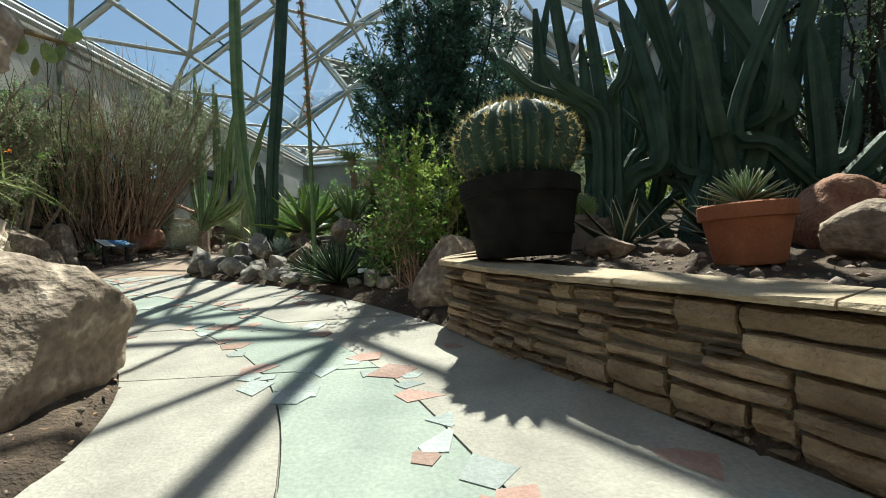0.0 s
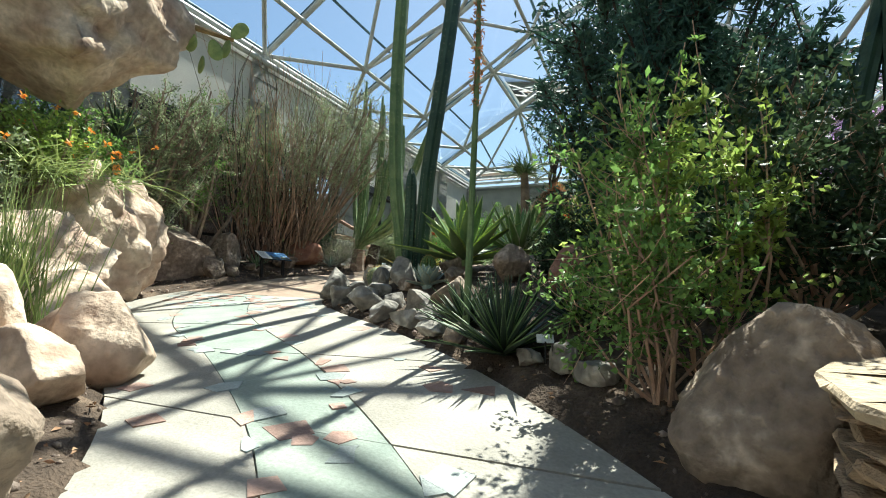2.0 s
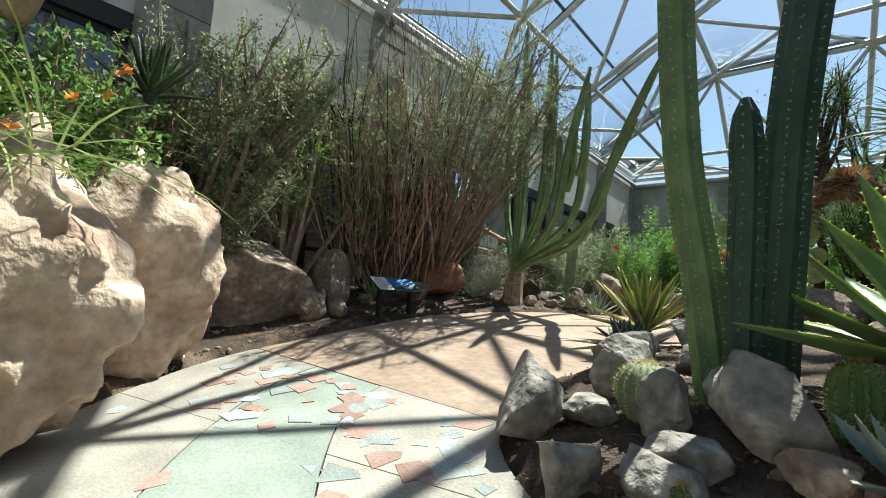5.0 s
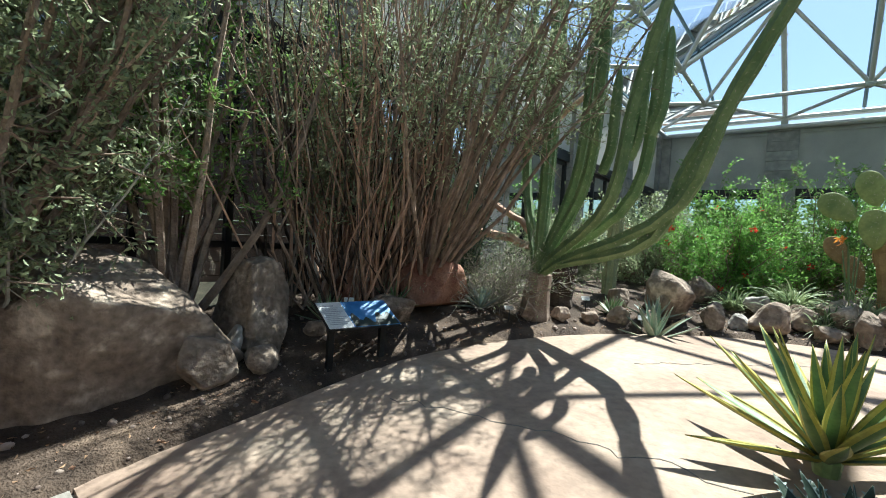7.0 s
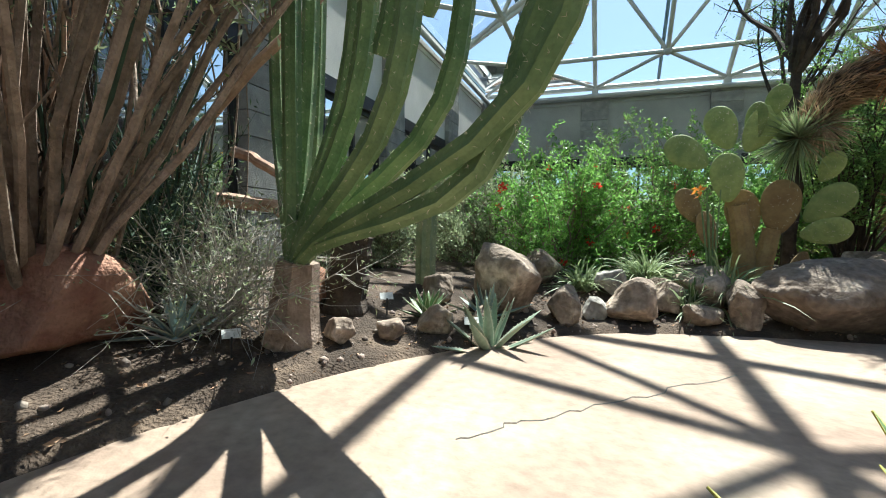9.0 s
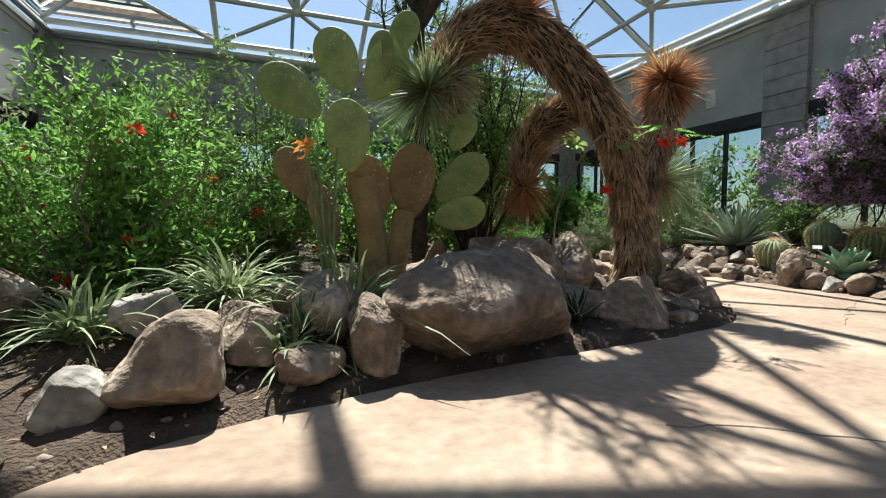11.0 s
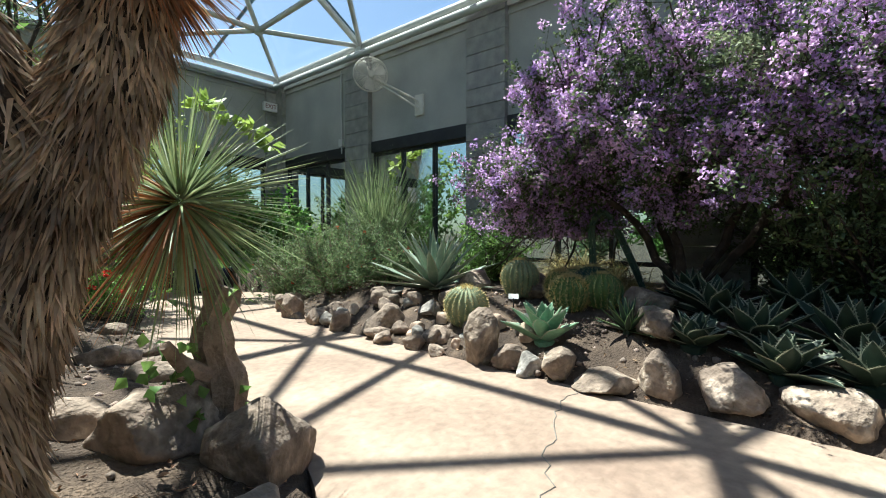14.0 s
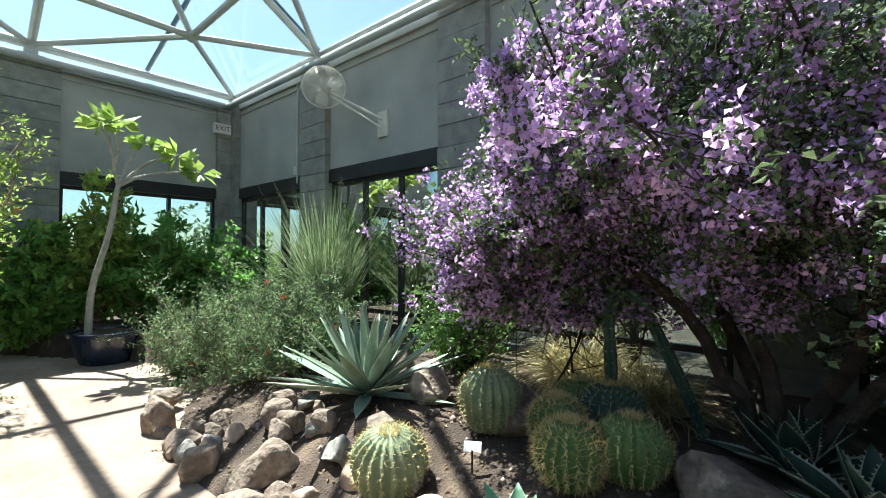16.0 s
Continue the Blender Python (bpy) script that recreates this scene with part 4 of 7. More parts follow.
# ---------------------------------------------------------------- plant builders
def stems_and_leaves(base, targets, twigs, twig_len, per_twig, stem_r, spread=0.35, lift=0.3, start=0.3, wobble=0.03, bow=0.1):
    """Stems from base to each target, twigs off them, and the places and ways of leaves on the twigs."""
    wood = Build()
    pl, wl = [], []
    for tg in targets:
        b0 = np.asarray(base) + np.array((*(rng.normal(size=2) * 0.03), 0))
        pts = curve_points(b0, tg, rng.normal(size=3) * bow * np.array((1, 1, 0.3)), 7, wobble)
        wood.tube(pts, np.linspace(stem_r, stem_r * 0.35, 7), 5)
        for _ in range(twigs):
            t = rng.uniform(start, 1.0)
            i = min(int(t * 6), 5)
            o = pts[i] * (1 - (t * 6 - i)) + pts[i + 1] * (t * 6 - i)
            d = unit(rng.normal(size=3) + unit(pts[-1] - pts[0]) * 0.6 + np.array((0, 0, lift)))
            L = twig_len * rng.uniform(0.4, 1.2)
            e = o + d * L
            q = curve_points(o, e, (0, 0, -0.06 * L), 3)
            wood.tube(q, np.linspace(stem_r * 0.28, stem_r * 0.1, 3), 3, cap=False)
            k = per_twig
            ts = rng.uniform(0.05, 1.05, k)[:, None]
            pl.append(o + (e - o) * ts + rng.normal(size=(k, 3)) * spread * L * 0.25)
            wl.append(d * 0.7 + rng.normal(size=(k, 3)))
    return wood, np.concatenate(pl), np.concatenate(wl)


def crown_targets(base, n, centre, radii, low=-0.4):
    """Uneven ends inside a crown."""
    out = []
    while len(out) < n:
        d = unit(rng.normal(size=3))
        if d[2] < low:
            continue
        out.append(np.asarray(centre) + d * np.asarray(radii) * rng.uniform(0.55, 1.0) * (1 + 0.2 * math.sin(5 * math.atan2(d[1], d[0]) + base[0])))
    return out


def shrub(name, x, y, centre_z, radii, stems, twigs, twig_len, per_twig, leaf, leaf_w, mat, wood_mat, label, category="shrub", stem_r=0.02, flowers=None, flower_mat=None, flower_size=0.04, group="", z=None, lean=(0, 0), low=-0.4, start=0.35, leaf_label="", flower_label=""):
    base = np.array((x, y, on(x, y) if z is None else z))
    ob = thing(name, base, label, category, group)
    c = np.array((lean[0], lean[1], centre_z - base[2]))
    wood, p, w = stems_and_leaves((0, 0, -0.03), crown_targets(base, stems, c, radii, low), twigs, twig_len, per_twig, stem_r, start=start)
    stuff("branchwork", wood.mesh("branchwork", wood_mat), ob)
    p, w = p[p[:, 2] > 0.02], w[p[:, 2] > 0.02]
    stuff("foliage", leaf_mesh("leaves", p, w, leaf * rng.uniform(0.6, 1.3, len(p)), leaf_w * rng.uniform(0.7, 1.2, len(p)), mat), ob, leaf_label)
    if flowers:
        d = rng.normal(size=(11, 3))
        bloom = leaf_mesh("flower", unit(d) * flower_size * 0.2, d, flower_size, flower_size * 0.6, flower_mat)
        for c in rng.choice(len(p), flowers, replace=False):
            fl = new("flower", bloom)
            fl.parent = ob
            fl.matrix_basis = pose(*p[c], *rng.uniform(0, 360, 3))
    return ob


def column(name, x, y, pts, r, ribs, mat, label, spines=True, z=None, parent=None, category="cactus", group="", taper=0.55):
    """A ribbed columnar cactus stem along points given from its base."""
    base = np.array((x, y, on(x, y) if z is None else z))
    ob = thing(name, base, label, category, group) if parent is None else parent
    p = spline(pts, 18)
    rad = np.full(18, r)
    rad[0] *= 0.8
    rad[-3:] *= (0.93, 0.75, 0.3)
    b = Build()
    b.tube(p, rad, ribs * 2, star=0.22)
    part("stem" if parent is None else "arm", b, mat, ob, smooth=False)
    if spines:
        fine = spline(pts, int(np.linalg.norm(np.diff(np.asarray(pts, dtype=float), axis=0), axis=1).sum() / 0.07) + 2)
        n = len(fine)
        a = np.tile(np.arange(ribs) * 2 * np.pi / ribs, n)
        c = np.repeat(fine, ribs, 0)
        k = 4
        tang = np.repeat(unit(np.gradient(fine, axis=0)), ribs, 0)
        ref = unit(np.cross(tang, np.array((0.3, 0.9, 0.1))))
        out = ref * np.cos(a)[:, None] + np.cross(tang, ref) * np.sin(a)[:, None]
        c = np.repeat(c + out * r * 0.93, k, 0)
        d = np.repeat(out, k, 0) + rng.normal(size=(len(c), 3)) * 0.55
        stuff("spine_cover", blade_mesh("spines", c, d, 0.022, 0.003, M_PALESPINE, 0, 2), ob)
    return ob


def barrel(x, y, r, h, mat, label, z=None, ribs=22, spine=0.05, spine_mat=None, group="", per=6, tilt=(0, 0), name="barrel_cactus"):
    """A ribbed round cactus with spine clusters along each rib."""
    spine_mat = spine_mat or M_SPINE
    base = (x, y, on(x, y) - 0.02 if z is None else z)
    ob = thing(name, base, label, "cactus", group)
    ob.matrix_basis = pose(*base, tilt[0], tilt[1], 0)
    zs = np.linspace(0, 1, 15)
    prof = [(max(0.02, r * (0.62 + 0.38 * math.sin(min(1, t * 1.7) * math.pi / 2)) * math.sqrt(max(0.0, 1 - max(0, (t - 0.45) / 0.56) ** 2.4))), h * t) for t in zs]
    b = Build()
    b.lathe(prof, ribs * 6, ribs, 0.10)
    part("body", b, mat, ob, smooth=True)
    cs, ds = [], []
    for t in np.linspace(0.1, 0.995, 15):
        i = min(int(t * 14), 13)
        u = t * 14 - i
        rr = (prof[i][0] * (1 - u) + prof[i + 1][0] * u) * 1.07
        slope = (prof[i][0] - prof[i + 1][0]) / (h / 14)
        a = np.arange(ribs) * 2 * np.pi / ribs
        o = np.stack([np.cos(a), np.sin(a), np.full(ribs, slope)], 1)
        c = np.stack([rr * np.cos(a), rr * np.sin(a), np.full(ribs, h * t)], 1)
        cs.append(np.repeat(c, per, 0))
        ds.append(np.repeat(unit(o), per, 0) * 0.8 + rng.normal(size=(ribs * per, 3)) * 0.6)
    c, d = np.concatenate(cs), np.concatenate(ds)
    stuff("spine_cover", blade_mesh("spines", c, d, spine * rng.uniform(0.6, 1.1, len(c)), spine * 0.085, spine_mat, 0, 2), ob, "stiff straw-coloured spines")
    top = rng.normal(size=(160, 3)) * (r * 0.16, r * 0.16, 0) + (0, 0, h * 0.985)
    stuff("crown_wool", blade_mesh("crown_wool", top, rng.normal(size=(160, 3)) * 0.5 + (0, 0, 0.8), spine, spine * 0.09, spine_mat, 0, 2), ob)
    return ob


def agave_leaf_mesh(name, length, width, mats, bend=0.25, wide_at=0.45, thick=0.10, teeth=0, channel=0.35, seg=9, margin=0.14):
    """A fleshy pointed leaf along +y from the origin, hollowed above, with a margin of its own material."""
    rows, f, idx = [], [], []
    cols = np.array((-1, -1 + 2 * margin, 0, 1 - 2 * margin, 1))
    for i in range(seg + 1):
        t = i / seg
        w = width * 0.5 * ((0.55 + 0.45 * math.sin(min(1, t / wide_at) * math.pi / 2)) if t < wide_at else max(0.012, (1 - ((t - wide_at) / (1 - wide_at)) ** 1.5)))
        y, z = length * t * (1 - 0.25 * abs(bend) * t), bend * length * t * t
        top = [(c * w, y, z + channel * w * c * c) for c in cols]
        low = [(c * w * 0.9, y, z + channel * w * c * c - thick * width * (1 - 0.75 * t) * (1 - c * c) - 0.002) for c in cols[::-1]]
        rows += top + low
    m = 10
    for i in range(seg):
        for j in range(m):
            f.append((i * m + j, i * m + (j + 1) % m, (i + 1) * m + (j + 1) % m, (i + 1) * m + j))
            idx.append(1 if j in (0, 3, 5, 8, 4, 9) and len(mats) > 1 else 0)
    f += [tuple(range(m - 1, -1, -1)), tuple(range(seg * m, seg * m + m))]
    idx += [0, 0]
    v = np.array(rows, dtype=float)
    if teeth:
        base = len(v)
        extra = []
        for k in range(teeth):
            t = 0.12 + 0.82 * k / teeth
            i = min(int(t * seg), seg - 1)
            u = t * seg - i
            for c in (0, 4):
                p = v[i * m + c] * (1 - u) + v[(i + 1) * m + c] * u
                sgn = -1 if c == 0 else 1
                extra += [p - (0, 0.008, 0), p + (sgn * 0.016, 0.006, 0.004), p + (0, 0.008, 0)]
        for k in range(len(extra) // 3):
            f.append((base + 3 * k, base + 3 * k + 1, base + 3 * k + 2))
            idx.append(len(mats) - 1)
        v = np.concatenate([v, np.array(extra)])
    return mesh_from(name, v, f, mats, idx, smooth=True)


def agave(name, x, y, length, width, leaves, mats, label, z=None, bend=0.2, low=8, high=82, wide_at=0.45, thick=0.12, teeth=0, channel=0.35, group="", category="agave", margin=0.14, seed=1, scale_inner=0.75):
    base = (x, y, on(x, y) - 0.01 if z is None else z)
    ob = thing(name, base, label, category, group)
    r = np.random.default_rng(seed)
    kinds = [agave_leaf_mesh("leaf", length, width, mats, b, wide_at, thick, teeth, channel, margin=margin) for b in (bend, bend * 0.3, -bend * 0.5)]
    for k in range(leaves):
        t = k / max(1, leaves - 1)
        lf = new("leaf", kinds[r.choice(3, p=(0.4, 0.4, 0.2))])
        lf.parent = ob
        el = low + (high - low) * t ** 0.9 + r.normal() * 4
        s = (1 - (1 - scale_inner) * t) * r.uniform(0.88, 1.08)
        lf.matrix_basis = pose(0, 0, 0.02 + 0.05 * length * t, 0, 0, k * 137.5 + r.normal() * 8) @ pose(0, length * 0.03, 0, el, r.normal() * 6, 0) @ Matrix.Diagonal((s, s, s, 1))
    b = Build()
    b.lathe([(width * 0.5, -0.05), (width * 0.6, 0.03), (width * 0.35, 0.09 * length + 0.02)], 10)
    part("heart", b, mats[0], ob)
    return ob


def tuft(name, x, y, count, length, width, mat, label, z=None, droop=0.25, spread=0.7, up=0.9, base_r=0.05, category="grass", group="", seg=4, at_z=0.0):
    """A clump of narrow blades."""
    base = (x, y, on(x, y) if z is None else z)
    ob = thing(name, base, label, category, group)
    d = rng.normal(size=(count, 3)) * (spread, spread, 0.25) + (0, 0, up)
    p = rng.normal(size=(count, 3)) * (base_r, base_r, base_r * 0.3) + (0, 0, at_z)
    stuff("foliage", blade_mesh("blades", p, d, length * rng.uniform(0.55, 1.1, count), width, mat, droop, seg), ob)
    b = Build()
    b.lathe([(base_r * 1.2, -0.05), (base_r * 1.3, 0.02), (base_r * 0.5, 0.06)], 8, centre=(0, 0, at_z))
    part("crown_base", b, M_STEM, ob)
    return ob


def pot(name, x, y, z, r0, r1, h, mat, label, rim=0.06, bands=(), inner=M_SOIL):
    ob = thing(name, (x, y, z), label, "plant pot")
    b = Build()
    b.lathe([(r0 * 0.96, 0), (r0, 0.012), (r0 + (r1 - r0) * 0.93 - 0.004, h - rim), (r1 + 0.015, h - rim + 0.006), (r1 + 0.018, h - 0.008), (r1 + 0.008, h), (r1 - 0.02, h), (r1 - 0.03, h - 0.05), (0.02, h - 0.05)], 48)
    part("body", b, mat, ob, smooth=False)
    for t in bands:
        rr = r0 + (r1 - r0) * t
        b = Build()
        b.lathe([(rr - 0.01, h * t - 0.03), (rr + 0.012, h * t - 0.026), (rr + 0.014, h * t + 0.026), (rr - 0.01, h * t + 0.03)], 48)
        part("hoop", b, mat, ob)
    b = Build()
    b.lathe([(r1 - 0.034, h - 0.07), (r1 - 0.034, h - 0.046), (r1 * 0.5, h - 0.035), (0.01, h - 0.03)], 24)
    part("potting_soil", b, inner, ob, "dark potting soil")
    return ob


def plant_label(x, y, turn, h=0.14, w=0.11):
    ob = thing("plant_label", at(x, y), "small white plant label on a thin stake", "plant label", "plant labels", turn=turn)
    b = Build()
    b.box((-0.006, -0.003, -0.05), (0.006, 0.003, h))
    part("stake", b, M_DARKMETAL, ob)
    b = Build()
    b.box((-w / 2, -0.004, 0), (w / 2, 0.0, 0.065), pose(0, 0, h - 0.01, -40))
    part("plate", b, M_WHITE, ob)


# ---------------------------------------------------------------- raised bed by the stone wall
PZ = float(wall_top(3.25)) + 0.0
pot("black_tub", 0.27, 3.33, PZ, 0.335, 0.42, 0.55, M_BARRELPOT, "large black weathered half-barrel tub with raised hoops on the wall cap", 0.12, (0.32, 0.8))
barrel(0.27, 3.33, 0.425, 0.63, M_DARKCACTUS, "dark green barrel cactus with pale yellow spines in a tub", PZ + 0.49, 24, 0.06, M_SPINE, per=7)
pot("clay_pot", 0.82, 4.15, on(0.82, 4.15), 0.15, 0.19, 0.3, M_GREYPOT, "small grey clay pot behind the tub", 0.05)
barrel(0.82, 4.15, 0.18, 0.24, M_BARREL, "small green barrel cactus in a grey pot", on(0.82, 4.15) + 0.26, 16, 0.04)
TZ = on(1.52, 2.78)
pot("terracotta_pot", 1.52, 2.78, TZ, 0.18, 0.235, 0.35, M_TERRACOTTA, "terracotta pot with a grooved rim on the raised bed", 0.09)
agave("small_agave", 1.52, 2.78, 0.27, 0.042, 70, [M_GREENAGAVE, M_PALEEDGE], "small dark rosette agave with white leaf edges in a terracotta pot", TZ + 0.32, 0.1, 5, 80, 0.4, 0.2, margin=0.1, seed=4)
# dark thicket of torch cactus behind
r_th = np.random.default_rng(17)
for k in range(46):
    x, y = r_th.uniform(0.7, 5.0), r_th.uniform(4.3, 8.6)
    if k < 14:
        x, y = r_th.uniform(0.9, 3.6), r_th.uniform(4.2, 5.2)
    h = r_th.uniform(1.7, 4.1)
    a = r_th.uniform(0, 2 * np.pi)
    lean = r_th.uniform(0.25, 1.3)
    p1 = np.array((math.cos(a) * lean, math.sin(a) * lean * 0.6, h * 0.35))
    p2 = p1 * (1.25, 1.25, 1) + np.array((r_th.normal() * 0.45, r_th.normal() * 0.35, h * 0.65))
    column("torch_cactus", x, y, [(0, 0, -0.05), p1 * (0.7, 0.7, 0.7), p1, p2], r_th.uniform(0.06, 0.115), 7, M_DARKCACTUS, "dark green branching torch cactus stem in a dense thicket", spines=False, group="torch cactus thicket")
    if k % 2 == 0:
        ob = bpy.data.objects["torch_cactus" if k == 0 else "torch_cactus.%03d" % k]
        b = Build()
        o = p1 * 0.9
        b.tube(spline([o, o + (0.25 * math.cos(a + 2), 0.2 * math.sin(a + 2), 0.12), o + (0.4 * math.cos(a + 2), 0.3 * math.sin(a + 2), 0.75)], 9), [0.05, 0.07, 0.07, 0.07, 0.07, 0.07, 0.065, 0.05, 0.02], 14, 0.2)
        part("arm", b, M_DARKCACTUS, ob)
# swooping arms over the tub
for k, (dx, top) in enumerate(((-0.55, 2.75), (-0.35, 2.55), (0.15, 3.1))):
    column("torch_cactus", 1.1 + 0.1 * k, 4.6, [(0, 0, 0), (0.1, 0.1, 1.2), (dx * 0.5, 0, 1.5), (dx, -0.05, 1.62), (dx * 1.5, -0.1, 1.9)], 0.065, 7, M_DARKCACTUS, "dark green torch cactus with a swooping arm", spines=False, group="torch cactus thicket")
for k, (x, y) in enumerate(((1.15, 3.9), (1.9, 3.9), (2.8, 3.6), (2.6, 4.2), (3.4, 3.4))):
    agave("bed_agave", x, y, 0.62, 0.11, 14, [M_DARKAGAVE, M_PALEEDGE], "dark long-leaved agave at the foot of the thicket", None, 0.15, 12, 75, 0.4, seed=20 + k, margin=0.08, group="bed agaves")
shrub("dark_shrub", 4.2, 5.2, 3.0, (1.2, 1.4, 1.3), 16, 10, 0.5, 34, 0.05, 0.022, M_DARKLEAF, M_DARKBARK, "dense dark green shrub behind the cactus thicket", stem_r=0.03)
tuft("palm_tuft", 3.0, 2.6, 60, 0.7, 0.022, M_LIMELEAF, "bright yellow-green spiky yucca head over the bed", None, 0.15, 0.8, 0.4, 0.04, "yucca", at_z=1.75)
b = Build()
b.tube(spline([(0, 0, -0.1), (0.05, 0, 0.8), (0, 0.02, 1.75)], 10), 0.05, 8)
tr = bpy.data.objects["palm_tuft"]
part("trunk", b, M_DARKBARK, tr)

# ---------------------------------------------------------------- island of the first stretch
shrub("leafy_bush", -0.75, 4.5, 1.55, (0.46, 0.48, 0.9), 20, 12, 0.36, 18, 0.045, 0.024, M_LEAF, M_TANSTEM, "bright green leafy bush beside the stone wall", stem_r=0.010, start=0.4)
shrub("lime_bush", -0.55, 4.75, 1.75, (0.36, 0.4, 0.75), 10, 11, 0.3, 24, 0.055, 0.030, M_LIMELEAF, M_TANSTEM, "yellow-green leafy shoots rising above the bush", stem_r=0.009, start=0.5)
shrub("dark_bush", 0.05, 5.2, 1.9, (0.8, 0.7, 0.9), 22, 14, 0.36, 32, 0.05, 0.028, M_DARKLEAF, M_TANSTEM, "dark green bush behind the tub", stem_r=0.012, start=0.3)
for k in range(4):
    x, y = -0.9 + 0.16 * k, 4.55 + 0.12 * k
    ob = thing("leafy_shoot", at(x, y), "tall thin leafy shoot above the bush", "shrub", "leafy shoots")
    pts = spline([(0, 0, 0), (rng.normal() * 0.08, 0, 1.0), (rng.normal() * 0.12 - 0.05, 0.05, 1.55 + 0.14 * k)], 16)
    b = Build()
    b.tube(pts, np.linspace(0.007, 0.003, 16), 4)
    part("stem", b, M_TANSTEM, ob)
    tt = rng.uniform(0.35, 1, 90)
    i = (tt * 14.9).astype(int)
    stuff("foliage", leaf_mesh("leaves", pts[i] + rng.normal(size=(90, 3)) * 0.012, rng.normal(size=(90, 3)) + (0, 0, 0.4), 0.05, 0.02, M_LEAF), ob)
agave("spiky_agave", -1.72, 5.15, 0.68, 0.055, 95, [M_DARKAGAVE, M_GREENAGAVE], "dark narrow-leaved spiky agave clump at the path edge", None, 0.05, 4, 82, 0.3, 0.12, seed=31, margin=0.1)
agave("spiky_agave", -1.25, 5.6, 0.6, 0.05, 60, [M_DARKAGAVE, M_GREENAGAVE], "dark narrow-leaved spiky agave clump behind the first", None, 0.05, 6, 82, 0.3, 0.12, seed=32, margin=0.1)
agave("spiky_agave", -2.25, 5.75, 0.5, 0.05, 60, [M_DARKAGAVE, M_GREENAGAVE], "dark narrow-leaved spiky agave clump among the rocks", None, 0.05, 6, 82, 0.3, 0.12, seed=33, margin=0.1)
agave("century_plant", -3.1, 7.75, 1.05, 0.19, 30, [M_GREENAGAVE, M_LIMELEAF], "large century plant with broad green leaves and a pale lower leaf", on(-3.1, 7.75) + 0.18, 0.12, 2, 84, 0.5, 0.12, 16, 0.45, seed=34, margin=0.06)
agave("century_plant", -2.55, 8.5, 0.95, 0.13, 34, [M_GREENAGAVE, M_PALEEDGE], "upright dark green agave behind the century plant", on(-2.55, 8.5) + 0.2, 0.08, 25, 86, 0.45, 0.12, 0, 0.45, seed=35, margin=0.06)
agave("spiky_agave", -1.0, 7.6, 0.95, 0.06, 70, [M_GREENAGAVE, M_LIMELEAF], "upright spiky agave in the middle of the island", None, 0.05, 20, 86, 0.3, 0.12, seed=36, margin=0.1)
# the tall columns
column("column_cactus", -4.0, 7.65, [(0.03, 0, -0.1), (-0.06, 0.0, 0.6), (-0.19, 0.0, 1.5), (-0.25, 0.0, 3.3), (-0.18, 0.05, 6.5)], 0.105, 7, M_CACTUS, "tall grey-green ribbed column cactus", group="tall column cacti")
column("column_cactus", -3.76, 7.67, [(0, 0, -0.1), (0.04, 0.0, 0.7), (0.1, 0.0, 1.6), (0.3, 0.02, 3.3), (0.6, 0.1, 6.6)], 0.11, 7, M_DARKCACTUS, "tall dark green ribbed column cactus leaning slightly", group="tall column cacti")
column("column_cactus", -3.86, 7.52, [(0, 0, -0.1), (0.0, 0.0, 0.5), (0.01, 0.0, 1.1), (0.0, 0.0, 1.58)], 0.08, 7, M_DARKCACTUS, "short dark green column cactus between the tall ones", group="tall column cacti")
barrel(-4.28, 7.45, 0.15, 0.30, M_GREYBARREL, "small spiny round cactus among pale rocks", None, 16, 0.03)
barrel(-3.45, 7.35, 0.10, 0.34, M_BARREL, "small golden-spined cactus under the century plant", None, 14, 0.03)
barrel(-3.95, 6.75, 0.06, 0.16, M_BARREL, "tiny spiny cactus between rocks", None, 12, 0.03)
agave("blue_agave", -3.3, 7.05, 0.34, 0.11, 22, [M_BLUEAGAVE, M_PALEEDGE], "small blue-grey agave rosette among pale rocks", None, 0.3, 12, 78, 0.55, 0.1, 10, 0.4, seed=37, margin=0.05)
agave("variegated_agave", -5.02, 9.92, 0.84, 0.115, 34, [M_GREENAGAVE, M_YELLOWEDGE], "green agave with broad yellow leaf margins at the path edge", float(lane(9.8)) + 0.12, 0.06, 10, 84, 0.45, 0.1, 0, 0.35, seed=38, margin=0.2)
agave("variegated_agave", -4.4, 10.0, 0.5, 0.07, 26, [M_GREENAGAVE, M_YELLOWEDGE], "small green agave with yellow leaf margins", None, 0.06, 12, 84, 0.45, 0.1, 0, 0.35, seed=39, margin=0.2)
agave("blue_agave", -4.95, 9.2, 0.42, 0.10, 24, [M_DARKAGAVE, M_BLUEAGAVE], "dark blue-green agave beside the variegated one", None, 0.2, 15, 80, 0.5, 0.1, 10, 0.4, seed=40, margin=0.05)
# flower stalk hanging over
ob = thing("flower_stalk", at(-2.15, 5.5), "tall thin agave flower stalk with faded orange buds", "flower stalk")
pts = spline([(0, 0, -0.05), (0.01, 0.02, 1.2), (0.03, 0.0, 2.4), (0.0, 0.02, 3.6), (-0.06, 0.0, 5.2)], 40)
b = Build()
b.tube(pts, np.linspace(0.034, 0.014, 40), 8)
part("stalk", b, M_CACTUS, ob)
tt = rng.uniform(0.42, 1, 900)
i = (tt * 38.9).astype(int)
stuff("bud_cover", leaf_mesh("buds", pts[i] + rng.normal(size=(900, 3)) * 0.02, rng.normal(size=(900, 3)), 0.05, 0.018, M_ORANGESHAG), ob, "dry orange-brown buds")
